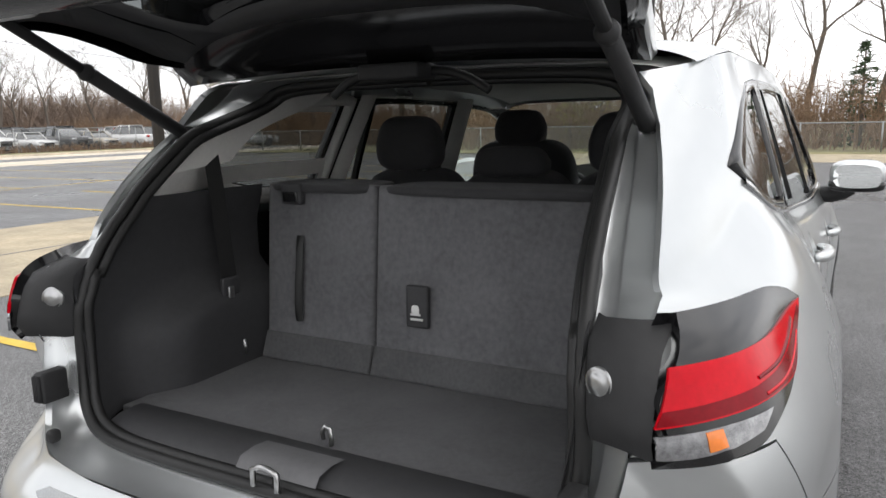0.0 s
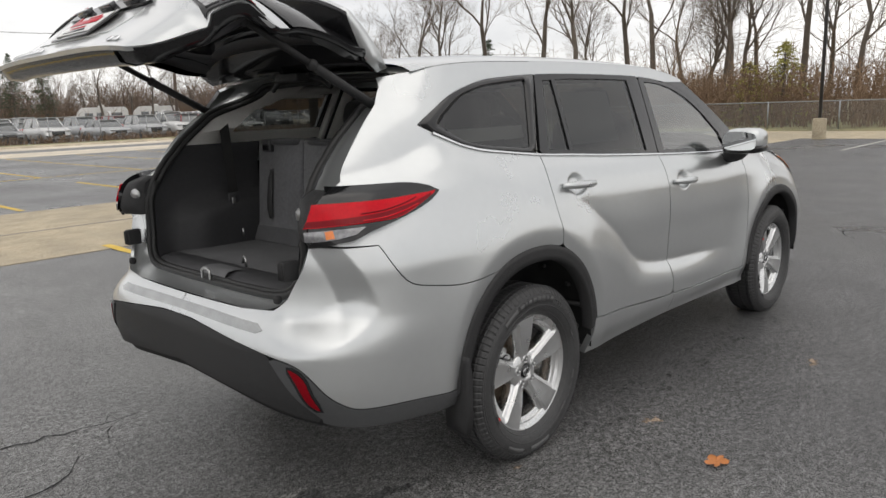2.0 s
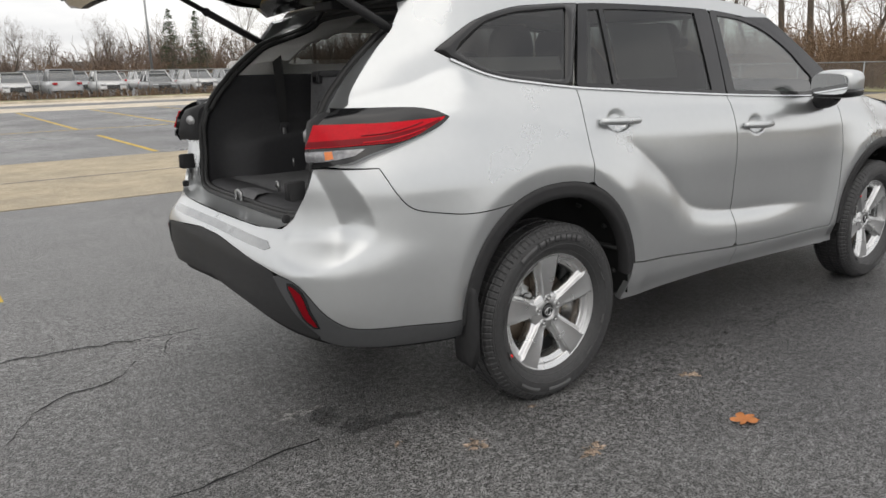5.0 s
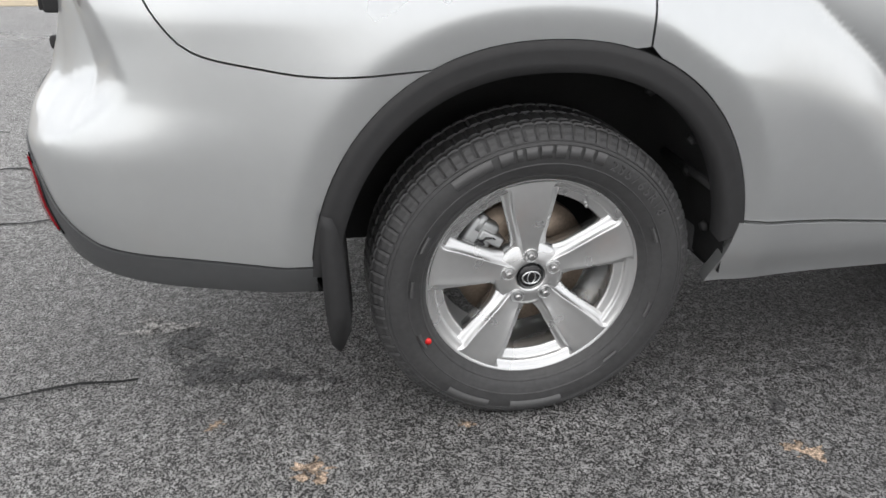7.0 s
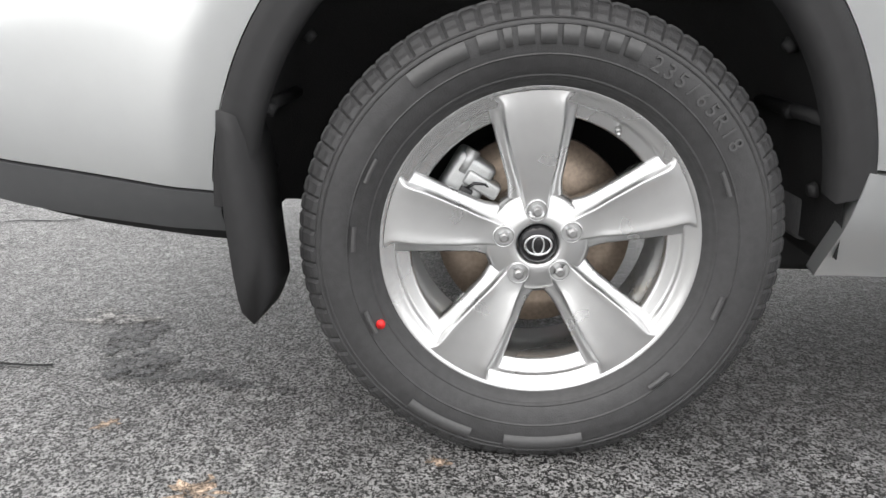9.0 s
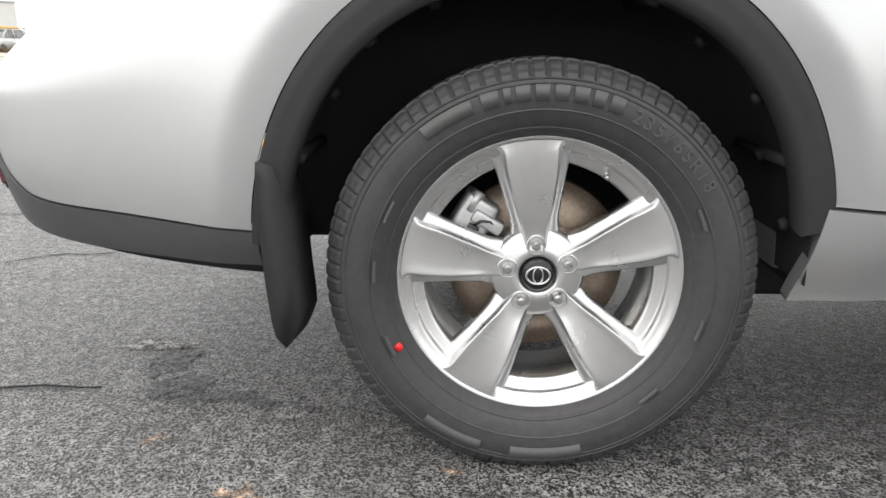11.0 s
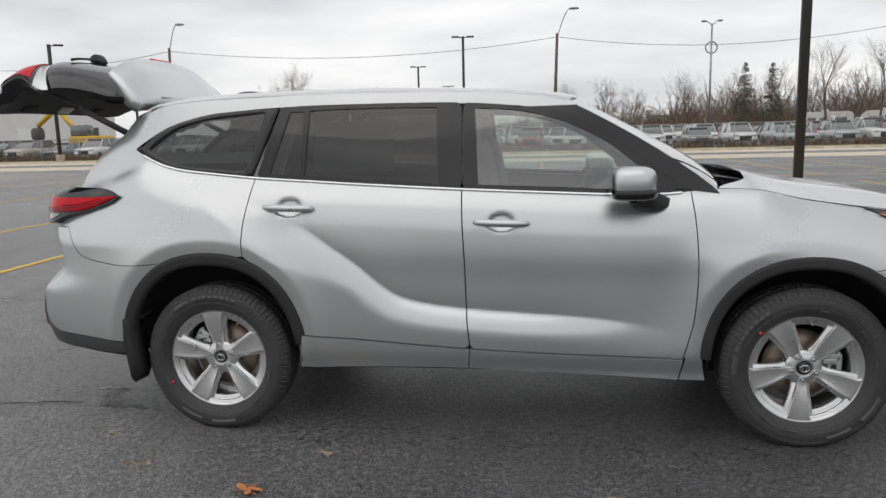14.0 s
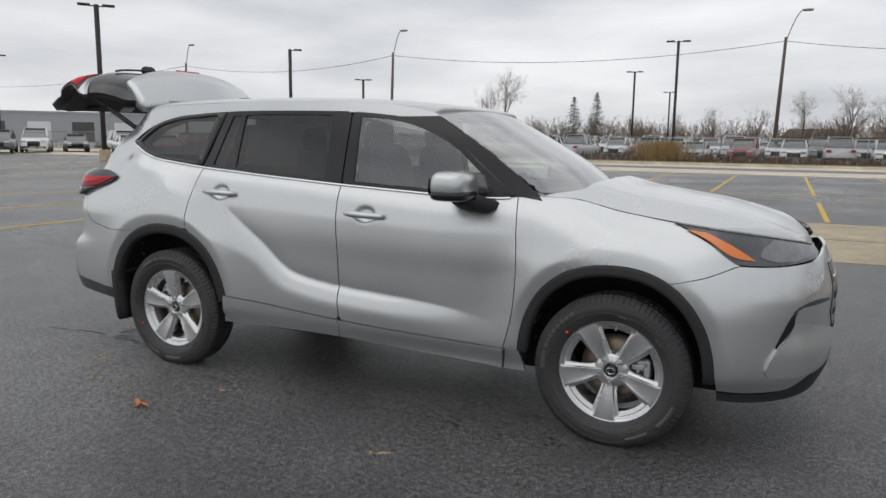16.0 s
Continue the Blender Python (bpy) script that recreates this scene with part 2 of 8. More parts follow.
RUBBER = material("tyre_rubber", (0.045, 0.045, 0.046), 0.5, spec=0.5, noise_scale=5, noise_amount=0.3, bump=0.2, bump_scale=350, rough_var=0.08)
RUBBER_MARK = material("raised_tyre_letters", (0.080, 0.080, 0.081), 0.5, noise_scale=9, noise_amount=0.15)
SEAL = material("rubber_seal", (0.012, 0.012, 0.012), 0.5, noise_scale=9, noise_amount=0.2)
RED = material("red_lamp_lens", (0.55, 0.001, 0.010), 0.05, coat=0.0, spec=0.22, noise_scale=6, noise_amount=0.12)
DEEP_RED = material("dark_red_lamp_lens", (0.19, 0.001, 0.006), 0.1, spec=0.2, noise_scale=8, noise_amount=0.2)
AMBER = material("amber_lens", (0.75, 0.20, 0.03), 0.12, coat=0.8, noise_scale=8, noise_amount=0.15)
CLEAR = material("clear_lens", (0.26, 0.26, 0.27), 0.18, 0.35, coat=1.0, noise_scale=60, noise_amount=0.75)
SMOKED = material("smoked_lens", (0.05, 0.052, 0.056), 0.06, 0.2, coat=1.0, noise_scale=10, noise_amount=0.3)
TINTED = glass("tinted_glass", (0.20, 0.21, 0.205), 0.085)
CLEAR_GLASS = glass("clear_glass", (0.84, 0.91, 0.87), 0.20)
SCREEN_GLASS = glass("windscreen_glass", (0.74, 0.81, 0.77), 0.40)
MIRROR = material("mirror_glass", (0.85, 0.87, 0.87), 0.02, 1.0)
CARPET = material("dark_cargo_carpet", (0.10, 0.10, 0.104), 0.95, noise_scale=7, noise_amount=0.25, bump=0.5, bump_scale=700, sheen=0.1)
FELT = material("seatback_felt", (0.145, 0.145, 0.152), 0.95, noise_scale=5, noise_amount=0.3, bump=0.5, bump_scale=600, sheen=0.15)
FABRIC = material("black_seat_fabric", (0.045, 0.045, 0.048), 0.9, noise_scale=20, noise_amount=0.2, bump=0.4, bump_scale=900, sheen=0.1)
HEADLINER = material("light_grey_headliner", (0.80, 0.79, 0.76), 0.95, noise_scale=6, noise_amount=0.06, bump=0.2, bump_scale=800)
PLASTIC = material("dark_interior_plastic", (0.045, 0.045, 0.048), 0.6, noise_scale=4, noise_amount=0.15, bump=0.25, bump_scale=700)
WHITE = material("white_plate", (0.8, 0.8, 0.79), 0.4, noise_scale=6, noise_amount=0.04)
RED_PRINT = material("red_print", (0.55, 0.03, 0.05), 0.4, noise_scale=9, noise_amount=0.05)
RED_DOT = material("red_paint_dot", (0.85, 0.03, 0.03), 0.5, noise_scale=30, noise_amount=0.08)

# ---- the car's outer form: x forward from the rear axle, half-width w, height z ----
XR, XF = -0.2, 3.1
ZB = shape_fn([(-1.1, 1.25), (-0.9, 1.265), (-0.6, 1.32), (-0.38, 1.385), (-0.21, 1.345), (-0.04, 1.318), (0.22, 1.29), (0.79, 1.25), (1.25, 1.222), (2.0, 1.185), (2.33, 1.195), (2.62, 1.20), (2.83, 1.155), (3.09, 1.115), (3.51, 1.05), (3.8, 0.99)])
WB = shape_fn([(-1.0, 0.785), (-0.5, 0.79), (-0.2, 0.80), (0.21, 0.805), (1.27, 0.835), (2.34, 0.83), (2.8, 0.80), (3.3, 0.78)])
T_DOOR = shape_fn([(0, 0.875), (0.12, 0.902), (0.3, 0.899), (0.5, 0.903), (0.66, 0.911), (0.78, 0.907), (0.88, 0.886), (0.94, 0.864), (1.0, 0.835)])
T_HAUNCH = shape_fn([(0, 0.89), (0.12, 0.928), (0.25, 0.94), (0.38, 0.945), (0.5, 0.948), (0.62, 0.945), (0.72, 0.935), (0.82, 0.912), (0.91, 0.87), (1.0, 0.805)])
T_FENDER = shape_fn([(0, 0.885), (0.12, 0.93), (0.25, 0.937), (0.38, 0.94), (0.5, 0.943), (0.62, 0.938), (0.74, 0.92), (0.84, 0.895), (0.92, 0.862), (1.0, 0.82)])
RIDGE = shape_fn([(-0.2, 1.6), (0.1, 1.32), (0.39, 1.075), (0.49, 1.025), (0.61, 0.945), (0.74, 0.855), (0.86, 0.75), (0.96, 0.69), (1.11, 0.655), (1.28, 0.635), (2.0, 0.585), (2.3, 0.53)])
REAR = shape_fn([(0.25, 0.76), (0.34, 0.83), (0.45, 0.895), (0.58, 0.925), (0.68, 0.925), (0.735, 0.91), (0.775, 0.885), (0.81, 0.86), (0.85, 0.848), (0.92, 0.84), (1.05, 0.832), (1.2, 0.845), (1.28, 0.83), (1.43, 0.69), (1.55, 0.545), (1.67, 0.36), (1.75, 0.25)])
REAR_N = shape_fn([(0.3, 4.8), (0.5, 5.0), (0.7, 4.9), (0.8, 4.55), (0.9, 4.5), (1.0, 4.7), (1.1, 4.8), (1.2, 4.9), (1.215, 4.7), (1.245, 3.6), (1.3, 3.7), (1.4, 3.8), (1.45, 3.6), (1.53, 3.0), (1.7, 2.9)])
FRONT = shape_fn([(0.15, 0.50), (0.28, 0.68), (0.45, 0.735), (0.75, 0.735), (0.92, 0.69), (1.02, 0.63), (1.12, 0.50), (1.2, 0.3)])
FRONT_N = 2.5
WHEELS = {"rear": (-0.008, 0.495, 0.555), "front": (2.85, 0.475, 0.53)}  # the arches: centre, half length, height over the hub
HUB_Z = 0.37


def arch_radius(x, z, which):
    cx, rx, rz = WHEELS[which]
    return ((np.abs(x - cx) / rx) ** 2.25 + (np.maximum(z - HUB_Z, 0) / rz) ** 2.25) ** (1 / 2.25)


def half_width(x, z):
    """The body's half-width at a place along it and a height."""
    zb, wb = ZB(x), WB(x)
    zn = np.clip((z - 0.33) / (zb - 0.33), 0, 1)
    soft = 0.135 + 0.06 * smooth(0.9, 0.3, x)
    slope = (RIDGE(x + 0.01) - RIDGE(x - 0.01)) / 0.02
    down = (RIDGE(x) - z) / np.sqrt(1 + slope**2) + 0.003
    step_ = np.clip(down / soft, 0, 1)
    blend = smooth(0.25, 0.6, x)
    shape_ = step_**2 * (2 - step_) * (1 - blend) + (1 - (1 - step_) ** 2.2) * blend
    below = 0.85 * shape_ * (1 - 0.999 * smooth(1.5, 2.3, x))
    undercut = 0.0075 * np.exp(-np.maximum(-down, 0) / 0.045) * (1 - step_) ** 2 * smooth(0.3, 0.65, x) * smooth(2.2, 1.5, x)
    low = T_DOOR(zn) * (1 - below) + T_HAUNCH(zn) * below
    fen = smooth(2.15, 2.75, x)
    low = low * (1 - fen) + T_FENDER(zn) * fen
    end = 0.835 * (1 - below) + 0.805 * below
    end = end * (1 - fen) + 0.82 * fen
    low = low + (wb - end) * zn**4 - undercut
    for which in WHEELS:
        e = 0.018 * np.logaddexp(0, (arch_radius(x, z, which) - 1.125) / 0.018)
        tuck = 0.012 * np.logaddexp(0, (1.115 - arch_radius(x, z, which)) / 0.012)
        low = low + (0.021 * np.clip(1 - e / 0.45, 0, 1) ** 2 - 0.085 * np.minimum(tuck, 0.13)) * smooth(0.2, 0.5, z)
    for hx, hz in ((0.41, 1.143), (1.457, 1.064)):
        cup = np.sqrt(((x - hx) / 0.078) ** 2 + ((z - hz) / 0.05) ** 2)
        low = low - 0.02 * smooth(1.0, 0.5, cup)
    high = wb - 0.30 * np.maximum(z - zb, 0) - 0.06 * np.maximum(z - zb, 0) ** 2
    return np.where(z > zb, high, low) - 0.035 * smooth(-0.1, -0.55, x) * smooth(0.95, 1.18, z)


_th = np.linspace(0, math.pi / 2, 400)
_f, _g = np.sin(_th) ** (2 / 2.8), np.cos(_th) ** (2 / 2.8)
_arc = np.r_[0, np.cumsum(np.hypot(np.diff(_f) * 0.86, np.diff(_g) * 0.9))]
LR = _arc[-1]
_f2, _g2 = np.sin(_th) ** (2 / FRONT_N), np.cos(_th) ** (2 / FRONT_N)
_arc2 = np.r_[0, np.cumsum(np.hypot(np.diff(_f2) * 0.70, np.diff(_g2) * 0.9))]
LF = _arc2[-1]


def plan(s, z):
    """Run s round the car at a height: along the side s is x; past its ends it wraps the corners to the middle of the tail or nose."""
    s, z = np.asarray(s, float), np.asarray(z, float)
    th = np.interp(np.clip(XR - s, 0, LR), _arc, _th)
    n = REAR_N(z)
    along = np.sin(th) ** (2 / 2.8)
    even = smooth(0.0, 0.9, th)
    across = np.cos(th) ** (2 / 2.8)
    last = smooth(0.75, 1.5, th)
    th = np.arcsin(np.clip(along ** (n / 2), 0, 1)) * (1 - even) + (np.arccos(np.clip(across ** (n / 2), 0, 1)) * last + th * (1 - last)) * even
    xr = XR - REAR(z) * np.sin(th) ** (2 / n)
    cr = np.cos(th) ** (2 / n)
    th2 = np.interp(np.clip(s - XF, 0, LF), _arc2, _th)
    xf = XF + FRONT(z) * np.sin(th2) ** (2 / FRONT_N)
    cf = np.cos(th2) ** (2 / FRONT_N)
    x = np.where(s < XR, xr, np.where(s > XF, xf, s))
    k = np.where(s < XR, cr, np.where(s > XF, cf, 1.0))
    a = np.interp(z, [0.78, 0.845, 0.91, 0.965, 1.02, 1.08], [-0.775, -0.768, -0.80, -0.83, -0.868, -0.905]) - s
    b = z - np.interp(s, [-1.25, -1.06, -0.98, -0.87, -0.80, -0.78], [0.675, 0.69, 0.705, 0.736, 0.785, 0.80])
    dent = np.clip(a / 0.10, 0, 1) * np.clip(b / 0.11, 0, 1) * smooth(1.09, 1.05, z) * smooth(-1.2, -1.03, s)
    k = k * (1 - 0.088 * dent)
    return x, half_width(np.clip(x, -1.1, 3.8), z) * k


def side_map(s, z):
    x, w = plan(s, z)
    return np.stack([x, -w, np.asarray(z, float)], -1)


_zs, _ss = np.linspace(0.2, 1.8, 161), np.linspace(XR - LR, XR, 300)
_ws = np.array([plan(_ss, np.full(300, z))[1] for z in _zs])


def run_of_width(w, z):
    """The run s at which the tail has a half-width."""
    w, z = np.broadcast_arrays(np.asarray(w, float), np.asarray(z, float))
    out = np.empty(w.shape)
    for k in np.ndindex(w.shape):
        f = (float(z[k]) - 0.2) / 0.01
        i = min(max(int(f), 0), 159)
        row = _ws[i] * (1 - f + i) + _ws[i + 1] * (f - i)
        out[k] = np.interp(float(w[k]), row, _ss)
    return out


def tail_x(y, z):
    return plan(run_of_width(np.abs(y), z), z)[0]


def tail_map(y, z):
    y, z = np.asarray(y, float), np.asarray(z, float)
    return np.stack([tail_x(y, z), y, z], -1)


def s_of_w(w, z):
    """The run s on the tail at a half-width."""
    return float(run_of_width(w, z))


def s_of_x(x, z):
    if x >= XR and x <= XF:
        return x
    if x < XR:
        runs = np.linspace(XR - LR, XR, 400)
        return float(np.interp(x, plan(runs, np.full(400, float(z)))[0], runs))
    f = min((x - XF) / float(FRONT(z)), 1.0)
    return XF + float(np.interp(math.asin(f ** (FRONT_N / 2)), _th, _arc2))


def on_side(pts):
    return [(s_of_x(x, z), z) for x, z in pts]


def skin(poly, mapf, step=0.03, lift=0.0, depth=0.014, gap=0.002, outward=None):
    """A curved panel: the outline is cut into small faces, laid on the form, and given an edge turned inwards."""
    bm = bmesh.new()
    p2 = inset(poly, gap) if gap else np.array(poly, float)
    bm.faces.new([bm.verts.new((a, b, 0)) for a, b in p2])
    lo, hi = p2.min(0), p2.max(0)
    for axis in (0, 1):
        for c in np.arange(math.floor(lo[axis] / step) * step, hi[axis], step):
            if lo[axis] + 0.002 < c < hi[axis] - 0.002:
                co, no = [0, 0, 0], [0, 0, 0]
                co[axis], no[axis] = c, 1
                bmesh.ops.bisect_plane(bm, geom=bm.verts[:] + bm.edges[:] + bm.faces[:], dist=1e-5, plane_co=co, plane_no=no)
    uv = np.array([v.co[:2] for v in bm.verts])
    e = 0.011
    pos = mapf(uv[:, 0], uv[:, 1])
    du = mapf(uv[:, 0] + e, uv[:, 1]) - mapf(uv[:, 0] - e, uv[:, 1])
    dv = mapf(uv[:, 0], uv[:, 1] + e) - mapf(uv[:, 0], uv[:, 1] - e)
    nr = np.cross(du, dv)
    nr /= np.linalg.norm(nr, axis=1)[:, None] + 1e-12
    ref = np.array(outward if outward is not None else (0, -1, 0))
    if np.sum(nr @ ref) < 0:
        nr = -nr
    edges = [(a.verts[0].index, a.verts[1].index) for a in bm.edges if len(a.link_faces) == 1] if bm.verts.index_update() is None else []
    shade = bm.verts.layers.float_vector.new("true_normal")
    for v, q, n in zip(bm.verts, pos, nr):
        v.co = Vector(q + n * lift)
        v[shade] = Vector(n)
    bm.faces.ensure_lookup_table()
    bm.normal_update()
    bm.verts.ensure_lookup_table()
    f0 = bm.faces[len(bm.faces) // 2]
    if f0.normal.dot(Vector(nr[f0.verts[0].index])) < 0:
        bmesh.ops.reverse_faces(bm, faces=bm.faces)
    if depth:
        outer, inner = {}, {}
        for a, b in edges:
            for k in (a, b):
                if k not in outer:
                    outer[k] = bm.verts.new(pos[k] + nr[k] * lift)
                    inner[k] = bm.verts.new(pos[k] + nr[k] * (lift - depth))
            bm.faces.new((outer[a], outer[b], inner[b], inner[a]))
    return bm


def both(name, make, mat, parent, label=""):
    """The right-hand panel and its mirror image."""
    for flip in (False, True):
        bm = make()
        part(name, mirrored(bm) if flip else bm, mat, parent, label)


def band(outer, inner, mapf, n=120, lift=0.0, depth=0.012, closed=True, mid=2, outward=(0, -1, 0)):
    """A ring between two outlines on the form, with its rims turned in."""
    a, b = resample(outer, n, closed), resample(inner, n, closed)
    bm = bmesh.new()
    rows = []
    e = 1e-3
    for k in range(mid + 1):
        uv = a + (b - a) * k / mid
        pos = mapf(uv[:, 0], uv[:, 1])
        nr = np.cross(mapf(uv[:, 0] + e, uv[:, 1]) - pos, mapf(uv[:, 0], uv[:, 1] + e) - pos)
        nr /= np.linalg.norm(nr, axis=1)[:, None] + 1e-12
        if np.sum(nr @ np.array(outward)) < 0:
            nr = -nr
        if k == 0:
            rows.append(pos + nr * (lift - depth))
        rows.append(pos + nr * lift)
        if k == mid:
            rows.append(pos + nr * (lift - depth))
    vs = [[bm.verts.new(q) for q in r] for r in rows]
    cnt = n if closed else n - 1
    for i in range(len(vs) - 1):
        for k in range(cnt):
            bm.faces.new((vs[i][k], vs[i][(k + 1) % n], vs[i + 1][(k + 1) % n], vs[i + 1][k]))
    bmesh.ops.recalc_face_normals(bm, faces=bm.faces)
    return bm


# ---- the lines that divide the body ----
def on_side_line(pts):
    return on_side(spline(pts))


BELT = on_side_line([(-0.445, 1.435), (-0.40, 1.412), (-0.29, 1.365), (-0.21, 1.343), (-0.14, 1.33), (-0.04, 1.318), (0.22, 1.29), (0.5, 1.27), (0.79, 1.25), (1.26, 1.222), (1.7, 1.20), (2.0, 1.187), (2.2, 1.187), (2.33, 1.196)])
GLASS_TOP = on_side_line([(-0.455, 1.44), (-0.40, 1.475), (-0.26, 1.55), (-0.07, 1.602), (0.1, 1.62), (0.33, 1.634), (0.57, 1.64), (1.0, 1.638), (1.26, 1.632), (1.5, 1.613), (1.64, 1.59), (1.76, 1.553), (1.88, 1.50), (2.0, 1.43), (2.14, 1.325), (2.28, 1.222), (2.33, 1.196)])
RAIL = shape_fn([(-0.47, 1.63), (-0.3, 1.662), (-0.1, 1.68), (0.2, 1.69), (0.6, 1.695), (1.1, 1.69), (1.4, 1.68), (1.6, 1.66), (1.72, 1.638), (1.82, 1.612), (2.0, 1.55)])
SEAM_C = spline([(0.22, 1.29), (0.205, 1.21), (0.185, 1.08), (0.182, 0.95), (0.19, 0.80)])
SEAM_B = spline([(1.265, 1.222), (1.27, 1.08), (1.28, 0.85), (1.285, 0.62), (1.30, 0.45), (1.285, 0.335)])
SEAM_A = spline([(2.33, 1.196), (2.345, 1.06), (2.357, 0.88), (2.355, 0.74), (2.343, 0.6), (2.318, 0.49), (2.30, 0.42)])
SILL_LINE = spline([(0.465, 0.512), (0.8, 0.487), (1.3, 0.45), (2.0, 0.42), (2.30, 0.412), (2.40, 0.41)])
SILL_FOOT = spline([(0.435, 0.335), (0.9, 0.345), (1.29, 0.345), (1.8, 0.325), (2.29, 0.302), (2.42, 0.295)])
GATE = [(0.57, 0.835), (0.62, 0.87), (0.655, 0.95), (0.68, 1.05), (0.69, 1.15), (0.69, 1.26), (0.675, 1.35), (0.657, 1.44), (0.63, 1.52), (0.605, 1.585), (0.575, 1.62)]  # the gate's edge: half-width, height


def upto(pts, x0=-9, x1=9, z0=-9, z1=9):
    return [q for q in pts if x0 <= q[0] <= x1 and z0 <= q[1] <= z1]


def arch_line(which, k=1.0, a0=0.0, a1=180.0, raw=False, n=60):
    """The wheel arch from the rear foot (a0) over the top to the front foot."""
    cx, rx, rz = WHEELS[which]
    out = []
    for a in np.radians(np.linspace(180 - a0, 180 - a1, n)):
        c, s = math.cos(a), math.sin(a)
        r = ((abs(c) / rx) ** 2.25 + (abs(s) / rz) ** 2.25) ** (-1 / 2.25) * k
        out.append((cx + r * c, HUB_Z + r * s))
    return out if raw else on_side(out)


def edge_on_tail(pts):
    return [(s_of_w(w, z), z) for w, z in pts]


car = empty("suv", label="silver mid-size SUV with its tailgate raised, parked on wet asphalt", category="car")


K_R = next(k for k, q in enumerate(arch_line('rear')) if q[1] > 0.866)
K_F = max(k for k, q in enumerate(arch_line('front')) if q[1] > 0.835)
# rear door, front door, wing and their lower edges
arch_r, arch_f = arch_line("rear"), arch_line("front")
door_r = loop(upto(BELT, 0.22, 1.265), SEAM_B[: -6], [q for q in SILL_LINE if q[0] < 1.29][::-1], [q for q in arch_r if q[0] > 0.19 and q[1] > 0.5][::-1], upto(SEAM_C, z0=0.90)[::-1])
both("rear_door", lambda: skin(door_r, side_map, step=0.0125, gap=0.003), SILVER, car)
door_f = loop(upto(BELT, 1.268, 2.33), SEAM_A, [q for q in SILL_LINE if 1.30 < q[0] < 2.30][::-1], SEAM_B[:-6][::-1])
both("front_door", lambda: skin(door_f, side_map, step=0.0125, gap=0.003), SILVER, car)
sill_r = loop([q for q in SILL_LINE if q[0] < 1.28], [(1.298, 0.452), (1.288, 0.345)], [q for q in SILL_FOOT if q[0] < 1.27][::-1])
both("rear_sill", lambda: skin(sill_r, side_map, lift=0.009, depth=0.03, step=0.02), SILVER, car)
sill_f = loop([(1.30, 0.452)], [q for q in SILL_LINE if 1.315 < q[0] < 2.29], [(2.302, 0.42), (2.285, 0.302)], [q for q in SILL_FOOT if 1.31 < q[0] < 2.27][::-1], [(1.29, 0.345)])
both("front_sill", lambda: skin(sill_f, side_map, lift=0.009, depth=0.03, step=0.02), SILVER, car)

wing_top = on_side([(2.335, 1.196), (2.45, 1.205), (2.62, 1.198), (2.72, 1.178), (2.83, 1.15), (2.95, 1.13), (3.09, 1.11)])
bump_seam = [(3.26, 0.875), (3.38, 0.925)]
wing = loop(spline(wing_top), on_side(spline([(3.09, 1.11), (3.22, 1.045), (3.32, 0.985), (3.40, 0.93)])), on_side(bump_seam[::-1]), [q for q in arch_f[: K_F + 1] if q[0] > 2.385 - 0.02 and q[1] > 0.43][::-1], [(2.385, 0.42), (2.41, 0.30), (2.29, 0.302), (2.31, 0.42)], SEAM_A[::-1])
both("front_wing", lambda: skin(wing, side_map, step=0.015), SILVER, car)

# quarter panel with the rear pillar
q_seam = [arch_r[K_R]] + on_side([(-0.45, 0.862), (-0.58, 0.878), (-0.69, 0.905), (-0.745, 0.96), (-0.79, 1.05)])
rail_run = on_side([(x, float(RAIL(x))) for x in np.arange(0.33, -0.42, -0.03)])
quarter = loop(upto(SEAM_C, z0=0.90), [q for q in arch_r[K_R + 1 :] if q[0] < 0.178][::-1], spline(q_seam), edge_on_tail([(0.72, 1.055)]), edge_on_tail(GATE[3:]), rail_run[::-1], [(0.33, 1.634)], [q for q in GLASS_TOP if q[0] < 0.315][::-1], upto(BELT, -0.45, 0.22))
both("quarter_panel", lambda: skin(quarter, side_map, step=0.0125), SILVER, car)
cant = loop([(x, float(RAIL(x))) for x in np.arange(0.33, 1.82, 0.03)], [(1.815, 1.608), (1.5, 1.606)], [q for q in GLASS_TOP if 0.345 < q[0] < 1.49][::-1], [(0.33, 1.634)])
both("cant_rail", lambda: skin(cant, side_map, gap=-0.003, lift=-0.0008), SILVER, car)

# rear bumper: painted upper part, black lower part, reflectors
STRIP = material("dark_silver_plastic_and_shade", (0.085, 0.087, 0.09), 0.38, 0.3, noise_scale=3, noise_amount=0.08, bump=0.1, bump_scale=900)
TAIL_MID = XR - LR - 0.0016
paint_edge = spline([(-0.45, 0.458), (-0.64, 0.484), (-0.80, 0.50), (-0.86, 0.52), (-0.93, 0.565), (-1.035, 0.655), (-1.15, 0.687), (-1.30, 0.71), (-1.53, 0.735), (TAIL_MID, 0.738)])
r_bump = loop(spline(q_seam), edge_on_tail([(0.72, 1.05), (0.68, 1.045), (0.655, 0.95), (0.62, 0.87), (0.57, 0.828), (0.40, 0.815), (0.2, 0.812), (0.0, 0.81)]), [(TAIL_MID, 0.81)], paint_edge[::-1], [q for q in arch_r[:K_R] if q[1] > 0.46])
both("rear_bumper", lambda: skin(r_bump, side_map, step=0.0125), SILVER, car)
black_edge = spline([(-0.97, 0.475), (-1.05, 0.545), (-1.11, 0.615), (-1.15, 0.674)])
strip = loop([q for q in paint_edge if q[0] > -1.14], black_edge[::-1], spline([(-0.97, 0.46), (-0.90, 0.44), (-0.70, 0.415), (-0.46, 0.392)]))
